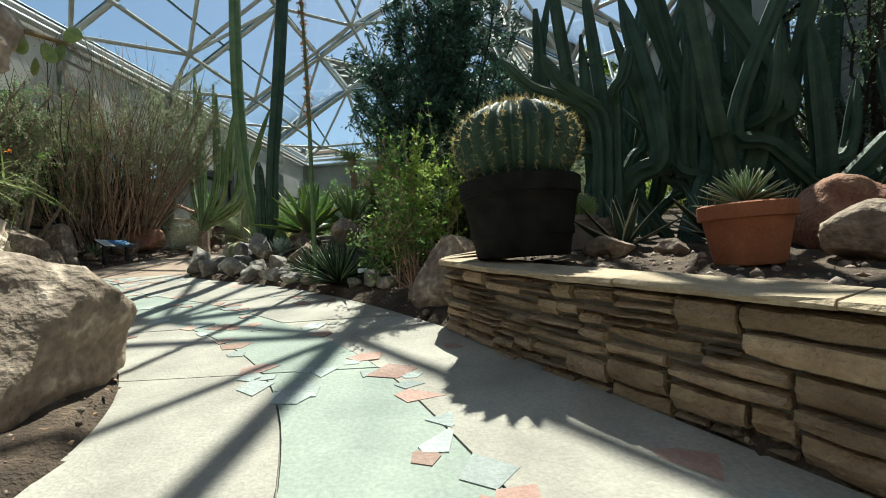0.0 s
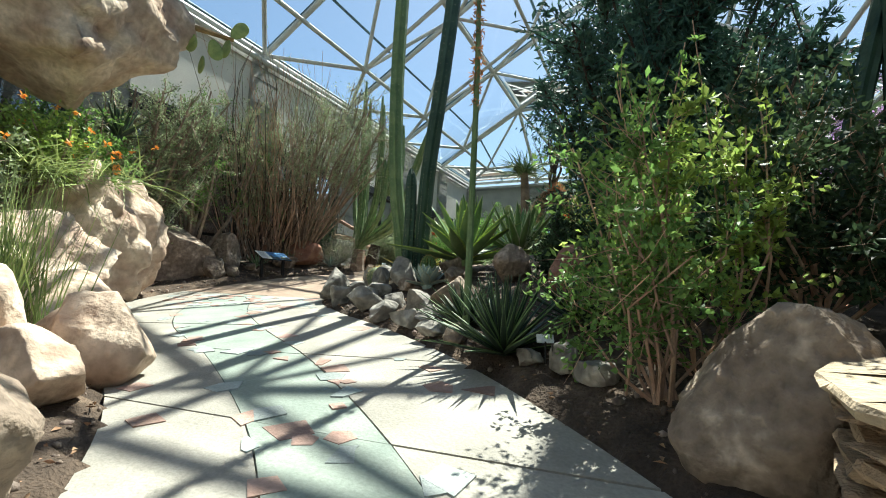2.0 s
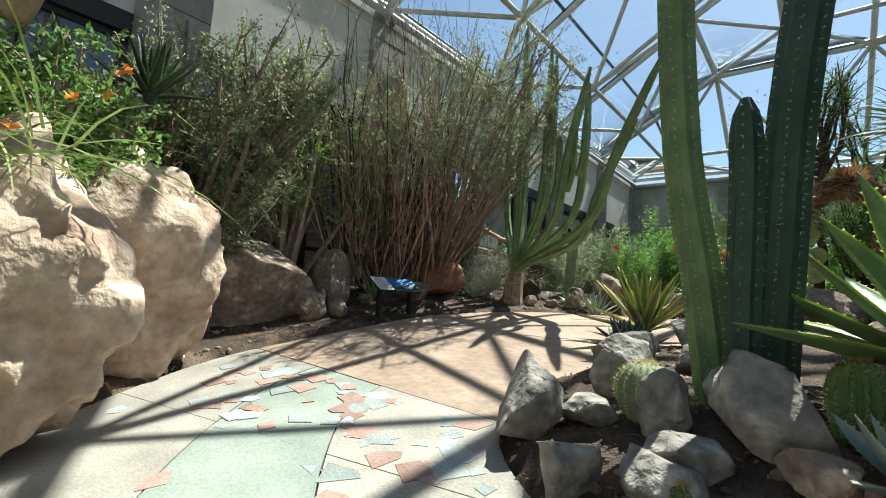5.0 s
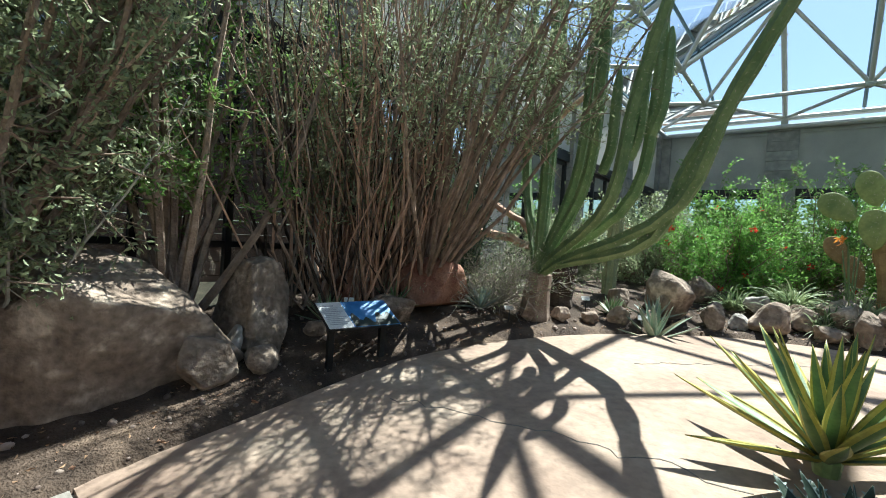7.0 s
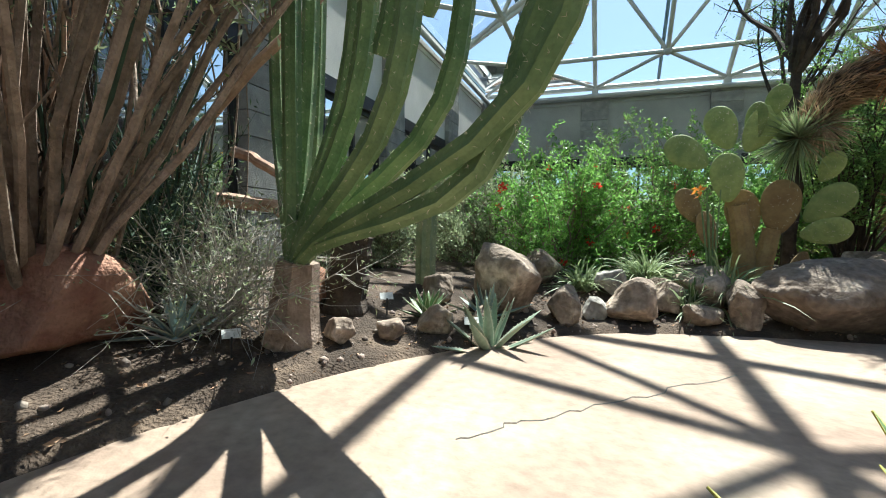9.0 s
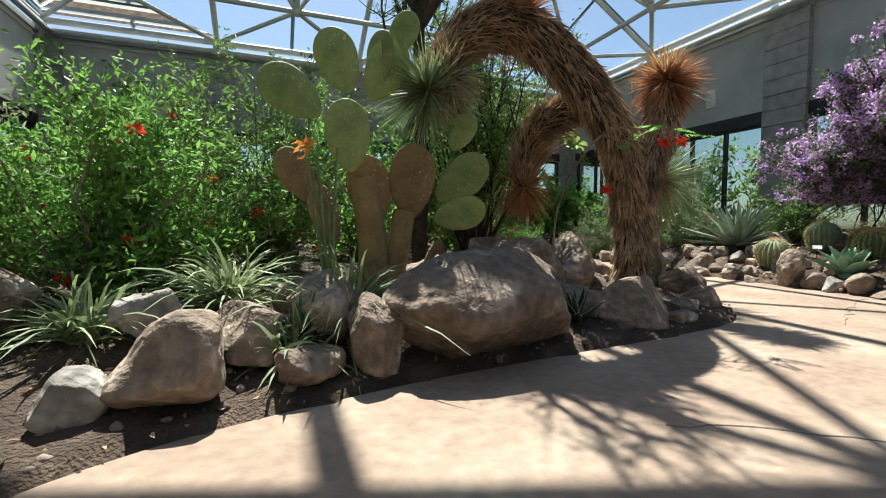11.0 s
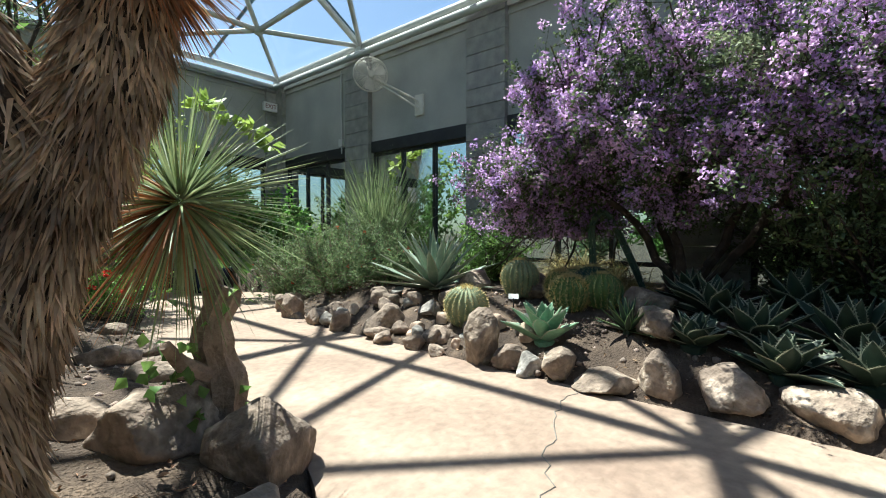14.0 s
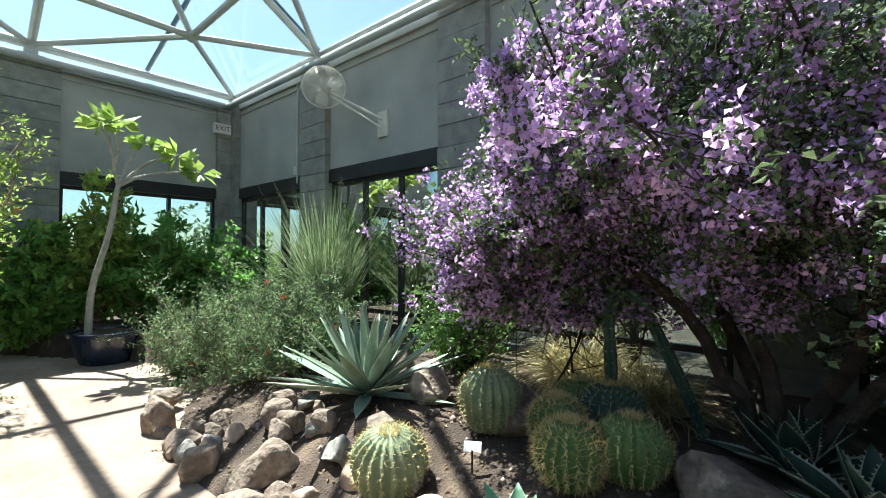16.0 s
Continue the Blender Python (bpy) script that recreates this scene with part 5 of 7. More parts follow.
# yucca on a trunk behind
ob = tuft("tree_yucca", -2.9, 10.0, 260, 0.75, 0.02, M_GREENAGAVE, "spiky-headed yucca on a short trunk", None, 0.3, 0.8, 0.45, 0.06, "yucca", at_z=1.75)
b = Build()
b.tube(spline([(0, 0, -0.1), (0.04, 0, 0.9), (0, 0, 1.78)], 10), np.linspace(0.11, 0.07, 10), 9)
part("trunk", b, M_STEM, ob)
# feathery blue-green tree
shrub("feathery_tree", -0.5, 8.1, 4.3, (1.55, 1.5, 1.95), 60, 30, 0.55, 46, 0.12, 0.034, M_BLUELEAF, M_DARKBARK, "dense feathery blue-green conifer-like tree", "tree", 0.035, low=-0.9, start=0.25)
# low planting in the island
for x, y, zc, rr in ((-0.6, 6.3, 1.7, (0.75, 0.6, 0.6)), (0.4, 7.0, 1.9, (0.8, 0.7, 0.7)), (-1.6, 7.5, 1.8, (0.55, 0.45, 0.45))):
    shrub("dark_bush", x, y, zc, rr, 24, 14, 0.34, 34, 0.05, 0.028, M_DARKLEAF, M_DARKBARK, "dense dark green undergrowth beneath the feathery tree", stem_r=0.012, start=0.2, low=-0.8, group="dark undergrowth")
for k, (x, y) in enumerate(((-1.4, 9.4), (0.4, 9.6), (1.8, 10.2), (3.6, 9.6), (-0.6, 10.4), (2.6, 8.6))):
    shrub("island_shrub", x, y, 2.2 + 0.2 * (k % 3), (0.9, 0.8, 0.75), 16, 10, 0.4, 30, 0.05, 0.02, (M_LIMELEAF, M_LEAF, M_GREYLEAF)[k % 3], M_STEM, "rounded leafy shrub in the middle bed", group="middle bed shrubs", flowers=14 if k == 0 else None, flower_mat=M_RED, flower_size=0.05)

# ---------------------------------------------------------------- left bank
ob = thing("rush_clump", at(-5.1, 3.65), "tall clump of thin grey-green rush stems", "rush")
n = 330
d = rng.normal(size=(n, 3)) * (0.22, 0.22, 0) + (0, 0, 1)
stuff("foliage", blade_mesh("blades", rng.normal(size=(n, 3)) * (0.2, 0.16, 0.0), d, rng.uniform(0.7, 1.75, n), 0.013, M_RUSH, 0.03, 3), ob)
ob = thing("rush_clump", at(-6.75, 4.75), "sprawling thin green rush-like stems hanging over the rock bank", "rush")
ob.location.z = float(lane(5.2)) + 1.6
n = 260
d = rng.normal(size=(n, 3)) * (0.9, 0.9, 0.3) + (0.3, -0.1, 0.55)
stuff("foliage", blade_mesh("blades", rng.normal(size=(n, 3)) * (0.35, 0.3, 0.05), d, rng.uniform(0.5, 1.25, n), 0.016, M_RUSH, 0.55, 5), ob)
c = np.repeat(rng.normal(size=(16, 3)) * (0.5, 0.4, 0.25) + (0.35, 0, 0.45), 7, 0)
for q in c[::7]:
    part("flower", leaf_mesh("flower", np.zeros((7, 3)), rng.normal(size=(7, 3)), 0.05, 0.03, M_ORANGE), M_ORANGE, ob, "pale orange flower").location = q
agave("aloe", -8.3, 6.1, 0.62, 0.10, 24, [M_DARKAGAVE, M_GREENAGAVE], "dark green aloe growing on top of the rock", float(lane(6.3)) + 2.5, 0.1, 25, 84, 0.25, 0.25, 12, 0.4, seed=51, margin=0.06, category="aloe")
for k, (x, y, zc, rx, m) in enumerate(((-7.1, 4.5, 2.75, 0.55, 1), (-7.7, 5.3, 3.05, 0.6, 0), (-8.9, 5.9, 3.3, 0.7, 2), (-5.9, 3.4, 2.0, 0.5, 1), (-8.4, 4.9, 3.1, 0.6, 0), (-6.6, 3.7, 2.4, 0.55, 2), (-9.4, 6.6, 3.4, 0.7, 0))):
    shrub("bank_shrub", x, y, zc, (rx, rx * 0.9, rx * 0.75), 16, 11, 0.32, 24, 0.07, 0.036, (M_LEAF, M_LIMELEAF, M_GREYLEAF)[m], M_STEM, "leafy shrub spilling over the rock bank", group="bank shrubs", z=float(lane(y)) + (1.4 if y > 4.4 else 0.9), flowers=6, flower_mat=M_ORANGE, flower_size=0.028)
# hanging prickly pear on the overhang
def pad_mesh(w, h, thick, mat):
    v, f = ICO[4]
    v = v.copy() * (w / 2, thick / 2, h / 2)
    t = (v[:, 2] + h / 2) / h
    v[:, 0] *= 0.62 + 0.55 * t - 0.18 * t * t
    v[:, 2] += h / 2
    v[:, 1] += 0.02 * np.sin(v[:, 0] * 9)
    return mesh_from("pad", v, f, mat, smooth=True)


def pads(ob, specs, w, h, mats, bristles=True):
    """Flat pads: each spec is x, y, z, tilt about y, turn about z, scale, material."""
    kinds = {m.name: pad_mesh(w, h, 0.045, m) for m in mats}
    for x, y, z, tilt, turn, s, m in specs:
        p = new("pad", kinds[mats[m].name])
        p.parent = ob
        p.matrix_basis = pose(x, y, z) @ pose(0, 0, 0, 0, 0, turn) @ pose(0, 0, 0, 0, tilt, 0) @ Matrix.Diagonal((s, s, s, 1))
        if bristles:
            r = np.random.default_rng(int(abs(x * 991 + z * 97)) + 1)
            a = r.uniform(0, 2 * np.pi, 90)
            q = np.sqrt(r.random(90)) * 0.46
            px, pz = q * np.cos(a) * w * 0.95, h * 0.5 + q * np.sin(a) * h
            py = np.where(r.random(90) < 0.5, 1, -1) * 0.021 * np.sqrt(np.maximum(0.05, 1 - (q / 0.5) ** 2))
            c = np.repeat(np.stack([px, py, pz], 1), 3, 0)
            dd = r.normal(size=c.shape) * 0.5 + np.sign(c[:, 1:2]) * np.array((0, 1, 0))
            sp = stuff("spine_cover", blade_mesh("spines", c, dd, 0.018, 0.003, M_PALESPINE, 0, 2), p)


ob = thing("prickly_pear", (-6.9, 5.7, 4.75), "drooping prickly pear hanging from the rock overhang", "cactus")
b = Build()
b.tube(spline([(-0.9, -0.6, 0.25), (-0.3, -0.1, 0.2), (0.2, 0.4, 0.12), (0.55, 0.75, 0.05)], 14), np.linspace(0.07, 0.03, 14), 8)
part("branch", b, M_OLDPAD, ob)
pads(ob, [(0.15, 0.35, 0.05, 170, 20, 0.9, 0), (0.35, 0.55, 0.0, 160, 60, 0.9, 0), (0.5, 0.7, 0.05, 190, 10, 0.85, 0), (-0.1, 0.1, 0.1, 150, 100, 1.0, 0), (0.5, 0.75, 0.1, 40, 40, 0.9, 0), (0.25, 0.5, -0.25, 185, 0, 0.8, 0), (-0.35, -0.1, 0.1, 200, 50, 0.9, 0), (-0.45, -0.2, 0.25, 10, 90, 1.0, 1), (0.0, 0.2, 0.2, -30, 20, 0.8, 0)], 0.26, 0.34, [M_PAD, M_OLDPAD], False)
# grey olive tree over the big boulder
shrub("olive_tree", -9.55, 6.75, 4.0, (1.15, 1.2, 0.95), 32, 16, 0.5, 48, 0.055, 0.022, M_GREYLEAF, M_STEM, "grey-green small-leaved tree with twisting branches over the boulder", "tree", 0.045, low=-0.4, start=0.35, lean=(0.7, 0.5))
shrub("olive_tree", -9.5, 8.3, 4.5, (0.9, 1.2, 0.9), 18, 12, 0.5, 32, 0.06, 0.024, M_LEAF, M_STEM, "green small-leaved tree against the dark glazing", "tree", 0.045, low=-0.15, start=0.35)
shrub("grey_shrub", -9.3, 7.1, 3.7, (0.9, 1.0, 1.0), 22, 12, 0.45, 28, 0.06, 0.024, M_GREYLEAF, M_PALETWIG, "pale grey-green twiggy shrub behind the rock bank", stem_r=0.016, group="grey shrubs", low=-0.7)
shrub("grey_shrub", -9.5, 10.0, 4.6, (0.7, 1.3, 1.1), 28, 14, 0.5, 34, 0.06, 0.024, M_GREYLEAF, M_TANSTEM, "pale grey-green twiggy shrub against the west wall", stem_r=0.016, group="grey shrubs", low=-0.7)
shrub("palo_verde", -7.6, 10.9, 5.0, (1.5, 1.5, 1.15), 30, 14, 0.7, 34, 0.065, 0.016, M_GREYLEAF, M_STEM, "airy green-stemmed tree with fine grey-green foliage", "tree", 0.03, low=-0.3, start=0.5, z=on(-8.95, 10.95), lean=(1.5, -0.2))
bpy.data.objects["palo_verde"].location.x = -8.9
# cane thicket
ob = thing("cane_thicket", at(-9.35, 10.6), "dense thicket of tall leaning tan canes", "shrub")
b = Build()
for k in range(290):
    a = rng.uniform(0, 2 * np.pi)
    r0 = rng.uniform(0, 0.6)
    o = np.array((math.cos(a) * r0 * 0.9, math.sin(a) * r0 * 2.5, -0.05))
    h = rng.uniform(2.2, 5.2)
    out = rng.uniform(0.0, 1.1) * (0.5 if math.sin(a) > 0 else 1.0)
    e = o + (math.cos(a) * out * 0.7 + 0.2 + rng.normal() * 0.3, math.sin(a) * out - 0.1 + rng.normal() * 0.35, h)
    b = Build()
    b.tube(curve_points(o, e, rng.normal(size=3) * (0.3, 0.42, 0), 7, 0.06), np.linspace(rng.uniform(0.007, 0.021), 0.004, 7), 5, cap=False)
    part("cane", b, (M_DARKBARK, M_STEM, M_DARKCACTUS, M_STEM)[k % 4] if o[1] > 0.25 else (M_TANSTEM, M_STEM, M_TANSTEM, M_DARKBARK)[k % 4], ob)
p = rng.normal(size=(1700, 3)) * (0.75, 0.9, 0.8) + (0.2, 0.1, 3.3)
stuff("foliage", leaf_mesh("leaves", p, rng.normal(size=p.shape), 0.05, 0.016, M_LEAF), ob)
shrub("green_cane_shrub", -8.95, 11.7, 2.9, (0.7, 0.8, 1.3), 40, 5, 0.5, 14, 0.05, 0.015, M_DARKLEAF, M_DARKCACTUS, "thicket of thin green stems behind the sign", stem_r=0.014, start=0.3)
shrub("twiggy_shrub", -8.35, 11.75, 2.15, (1.0, 0.8, 0.6), 60, 13, 0.5, 5, 0.04, 0.012, M_GREYLEAF, M_PALETWIG, "tangle of bleached bare twigs", stem_r=0.009, start=0.1)
for k, (p0, p1, r) in enumerate((((-9.4, 12.7, 2.75), (-8.0, 12.9, 2.25), 0.075), ((-9.6, 13.1, 3.3), (-8.1, 12.7, 2.4), 0.06), ((-9.9, 11.6, 1.9), (-7.6, 12.4, 4.6), 0.05))):
    ob = thing("dead_branch", (0, 0, 0), "weathered tan dead branch lying through the shrubs", "branch", "dead branches")
    b = Build()
    b.tube(curve_points(p0, p1, (0, 0.1, 0.15), 12, 0.02), np.linspace(r, r * 0.7, 12), 9)
    part("limb", b, M_TANSTEM, ob)
# candelabra cactus
CB = np.array((-7.85, 11.9, on(-7.85, 11.9)))
ob = thing("candelabra_cactus", CB, "large many-armed candelabra cactus with curving grey-green arms", "cactus")
right, fwd = np.array((0.90, -0.43, 0)), np.array((0.43, 0.90, 0))
for dx, top, dy, mid in ((-0.75, 4.4, 0.2, -0.35), (-0.4, 3.4, 0.4, -0.3), (-0.12, 4.8, 0.2, -0.1), (0.15, 5.1, -0.1, 0.1), (0.45, 4.7, 0.25, 0.3), (0.8, 4.3, 0.1, 0.5), (1.3, 3.7, 0.4, 0.8), (2.0, 3.5, -0.2, 0.9), (2.6, 2.6, 0.1, 1.1), (3.1, 3.3, 0.0, 1.2)):
    e = right * dx + fwd * dy
    q = right * mid + fwd * dy * 0.5
    column("", 0, 0, [(0, 0, -0.05), e * 0.05 + (0, 0, 0.6), e * (0.52 if dx > 1.5 else 0.7) + q * 0.2 + (0, 0, 0.38 * top), e * (0.76 if dx > 1.5 else 0.98) + (0, 0, 0.66 * top), e + (0, 0, top)], 0.064, 6, M_CACTUS, "", True, 0, ob)
for dx, z0, h in ((1.0, 2.2, 0.55), (1.35, 2.3, 0.7), (1.6, 2.5, 0.45)):
    e = right * dx
    column("", 0, 0, [e + (0, 0, z0 - 0.5), e + right * 0.1 + (0, 0, z0 - 0.25), e + right * 0.12 + (0, 0, z0), e + right * 0.14 + (0, 0, z0 + h)], 0.055, 6, M_CACTUS, "", True, 0, ob)
b = Build()
b.tube(spline([(0, 0, -0.1), (0, 0, 0.2), (0.04, 0, 0.55)], 8), np.linspace(0.21, 0.15, 8), 14, 0.08)
part("trunk", b, M_STEM, ob)
ob = thing("dead_stump", at(-7.85, 12.55), "dark brown rotted cactus stump", "stump")
b = Build()
b.tube(spline([(0, 0, -0.1), (0.03, 0, 0.3), (0.1, 0.02, 0.62)], 10), np.linspace(0.2, 0.15, 10) * (1 + 0.1 * np.sin(np.arange(10) * 2.1)), 14, 0.12)
part("trunk", b, M_DARKBARK, ob)
column("column_cactus", -7.55, 13.6, [(0, 0, -0.1), (0, 0, 0.5), (0.03, 0, 0.9), (0.05, 0, 1.25)], 0.11, 8, M_GREYBARREL, "short grey corky column cactus", group="corky columns")
for k, (x, y, L) in enumerate(((-6.75, 13.1, 0.42), (-8.35, 11.4, 0.36), (-8.9, 10.45, 0.45), (-5.0, 14.25, 0.4), (-7.2, 12.8, 0.3), (-9.0, 9.6, 0.4))):
    agave("bed_agave", x, y, L, 0.06, 18, [M_BLUEAGAVE if k in (0, 1) else M_GREENAGAVE, M_PALEEDGE], "small spiky agave behind the edging stones", None, 0.15, 10, 80, 0.4, seed=60 + k, margin=0.08, group="bed agaves")
agave("grey_agave", -6.62, 12.66, 0.62, 0.10, 16, [M_AGAVE, M_PALEEDGE], "grey-green agave sprawling at the path edge", None, 0.1, 6, 80, 0.4, 0.1, 12, 0.4, seed=70, margin=0.06)

# interpretive sign
sg = thing("information_sign", (-8.3, 9.42, on(-8.3, 9.42)), "low tilted information board with white text panel and blue photograph", "sign", turn=79)
M_TILT = pose(0, 0, 1.88 - on(-8.3, 9.42), 27) @ Matrix.Diagonal((0.64, 0.80, 1, 1))
for nm, lo, hi, m in (("board", (-0.56, -0.24, -0.02), (0.56, 0.24, 0.0), M_BLACK), ("text_panel", (-0.55, -0.23, 0.001), (-0.185, 0.23, 0.005), M_WHITE), ("photo_panel", (-0.18, -0.23, 0.001), (0.55, 0.23, 0.005), M_SKYPRINT)):
    b = Build()
    b.box(lo, hi, M_TILT)
    part(nm, b, m, sg)
for k in range(11):
    b = Build()
    b.box((-0.52, 0.15 - 0.032 * k, 0.006), (-0.52 + (0.2 if k == 0 else 0.30 - 0.04 * (k % 3)), 0.15 - 0.032 * k + (0.018 if k == 0 else 0.008), 0.0068), M_TILT)
    part("text_line", b, M_GREYTEXT, sg)
b = Build()
q = [(-0.18 + 0.73 * t, -0.22 + 0.12 + 0.11 * math.sin(7 * t + 1) * math.sin(17 * t) + 0.05 * t) for t in np.linspace(0.02, 0.98, 30)]
v = [(x, -0.225, 0.0065) for x, _ in q] + [(x, y2, 0.0065) for x, y2 in q]
b.add([M_TILT @ Vector(p) for p in v], [(i, i + 1, i + 31, i + 30) for i in range(29)])
part("photo_silhouette", b, M_TREEPRINT, sg)
for x in (-0.26, 0.26):
    b = Build()
    b.box((x - 0.025, -0.02, -0.1), (x + 0.025, 0.03, 1.85 - on(-8.3, 9.42)))
    part("post", b, M_BLACK, sg)
for x, y, tn in ((-9.05, 9.9, 60), (-8.95, 10.35, 60), (-7.95, 11.45, 50), (-7.5, 12.65, 40), (-6.75, 12.6, 20), (-4.75, 14.35, -20), (1.95, 15.35, -60), (2.3, 15.75, -60), (-1.4, 5.0, 20), (-4.35, 14.55, -20)):
    plant_label(x, y, tn)

# ---------------------------------------------------------------- the far bed
for k, (x, y, zc, rr, m, fl) in enumerate(((-6.3, 15.3, 2.75, (1.3, 0.9, 0.95), 0, 26), (-7.6, 16.0, 2.7, (1.1, 0.9, 0.9), 2, 10), (-5.2, 16.6, 3.0, (1.2, 1.0, 1.2), 1, 12), (-6.6, 17.8, 3.2, (1.5, 1.2, 1.2), 1, 12), (-8.6, 17.5, 3.0, (1.2, 1.2, 1.1), 2, None), (-4.0, 18.2, 3.3, (1.4, 1.2, 1.5), 0, None),
                                        (-2.2, 18.2, 3.2, (1.2, 1.1, 1.4), 1, 8), (-8.9, 14.8, 2.6, (0.8, 0.8, 0.8), 2, None), (-1.6, 20.4, 3.6, (1.4, 1.4, 1.7), 3, None), (-3.8, 21.0, 3.8, (1.8, 1.6, 1.9), 1, None), (-7.2, 21.0, 3.8, (1.8, 1.6, 1.9), 0, None), (-1.2, 23.2, 3.6, (1.3, 1.1, 1.6), 3, None))):
    shrub("red_flower_bush" if fl else "tall_shrub", x, y, zc, rr, 34 if y < 17 else 22, 14 if y < 17 else 11, 0.5, 36 if y < 17 else 26, 0.062 if y < 17 else 0.10, 0.024 if y < 17 else 0.045, (M_BRIGHTLEAF, M_LEAF, M_GREYLEAF, M_LIMELEAF)[m], M_STEM, "feathery green bush dotted with red flowers" if fl else "tall leafy green shrub filling the bed", stem_r=0.014, flowers=fl, flower_mat=M_RED, flower_size=0.055, group="feathery bushes", low=-0.75, start=0.2, flower_label="scarlet flower clusters" if fl else "")
for k, (x, y, L, n) in enumerate(((-4.72, 14.45, 0.95, 60), (-5.4, 14.75, 0.8, 80), (-6.05, 14.4, 0.6, 60), (-5.1, 14.1, 0.45, 50), (-4.45, 14.9, 0.6, 50))):
    tuft("strap_leaf_clump", x, y, n * 2, L * 1.15, 0.03, M_GREYLEAF if k == 3 else M_GRASS, "clump of long strap leaves arching over the rocks", None, 0.5, 0.7, 0.9, 0.05, "hesperaloe", "strap leaf clumps", 5)
b = thing("flower_spike", at(-4.8, 14.5), "upright green stems tipped with an orange flower", "flower stalk")
for k in range(5):
    q = Build()
    q.tube(curve_points((0, 0, 0), (rng.normal() * 0.12 - 0.12, rng.normal() * 0.05, rng.uniform(0.9, 1.15)), (0, 0, 0), 5), np.linspace(0.014, 0.007, 5), 5)
    part("stalk", q, M_CACTUS, b)
c = np.tile(np.array([[-0.15, 0, 1.12]]), (14, 1))
part("flower", leaf_mesh("flower", c + rng.normal(size=c.shape) * 0.02, rng.normal(size=c.shape), 0.07, 0.03, M_ORANGE), M_ORANGE, b)
# prickly pear
ob = thing("prickly_pear", at(-4.45, 14.95), "tall prickly pear with green upper pads and orange-brown old pads", "cactus")
ob.matrix_basis = pose(*at(-4.45, 14.95)) @ Matrix.Diagonal((1.2, 1.2, 1.22, 1))
b = Build()
b.tube(spline([(0, 0, -0.1), (0.02, 0, 0.3), (-0.05, 0, 0.75)], 8), np.linspace(0.11, 0.08, 8), 10)
b.tube(spline([(0.05, 0, -0.1), (0.15, 0, 0.2), (0.22, 0, 0.55)], 8), np.linspace(0.09, 0.07, 8), 10)
part("trunk", b, M_OLDPAD, ob)
pads(ob, [(-0.12, 0, 0.78, -4, -15, 1.15, 0), (-0.12, 0, 1.25, -22, -30, 1.1, 0), (0.0, 0, 1.22, 28, -5, 1.1, 0), (-0.3, 0, 1.1, -52, -20, 1.15, 0), (0.05, 0.02, 1.3, 8, -60, 0.9, 0), (0.15, 0, 1.5, 25, -30, 0.75, 0), (0.25, 0, 0.5, 5, -20, 1.25, 1), (0.05, 0.05, 0.45, -10, -10, 1.2, 1), (0.45, 0, 0.62, 48, -20, 1.1, 0), (0.42, 0, 0.50, 78, -10, 0.95, 0), (-0.35, 0, 0.6, -30, 10, 0.9, 1), (0.3, -0.1, 0.15, 60, 40, 0.9, 1), (-0.2, 0.05, 0.35, -25, 30, 1.0, 1), (0.55, 0.0, 0.95, 30, -40, 0.7, 0)], 0.27, 0.38, [M_PAD, M_OLDPAD])
# thin trunks behind
for k, (x, y, h, r) in enumerate(((-3.65, 16.2, 5.2, 0.09), (-2.9, 19.0, 5.5, 0.08), (-0.8, 21.5, 5.0, 0.07))):
    shrub("slender_tree", x, y, 6.2, (1.0, 1.0, 0.7), 10, 12, 0.6, 24, 0.05, 0.016, M_LEAF, M_DARKBARK, "slender dark-trunked tree with light foliage high up", "tree", r * 0.5, z=on(x, y) + 2.6, low=-0.2, start=0.55, group="slender trees")
    ob = bpy.data.objects["slender_tree" if k == 0 else "slender_tree.%03d" % k]
    b = Build()
    b.tube(curve_points((0, 0, -2.7), (0, 0, 0.05), (0.05, 0.05, 0), 10, 0.02), np.linspace(r, r * 0.6, 10), 9)
    part("trunk", b, M_DARKBARK, ob)
ob = shrub("cane_shrub", -3.0, 16.3, 3.7, (1.15, 0.8, 1.3), 38, 13, 0.42, 34, 0.05, 0.02, M_LEAF, M_DARKBARK, "many-stemmed dark shrub behind the boulders", stem_r=0.018, low=-0.1, start=0.45)

agave("small_agave", -2.98, 14.4, 0.3, 0.06, 14, [M_DARKAGAVE, M_PALEEDGE], "small dark agave in the shade of the boulders", None, 0.15, 10, 75, 0.4, seed=95, margin=0.06)

# shaggy yucca tree
JB = np.array((-1.85, 15.02, 1.66))
jt = thing("shaggy_yucca_tree", JB, "thick forked yucca tree shaggy with dead brown leaves", "yucca tree")


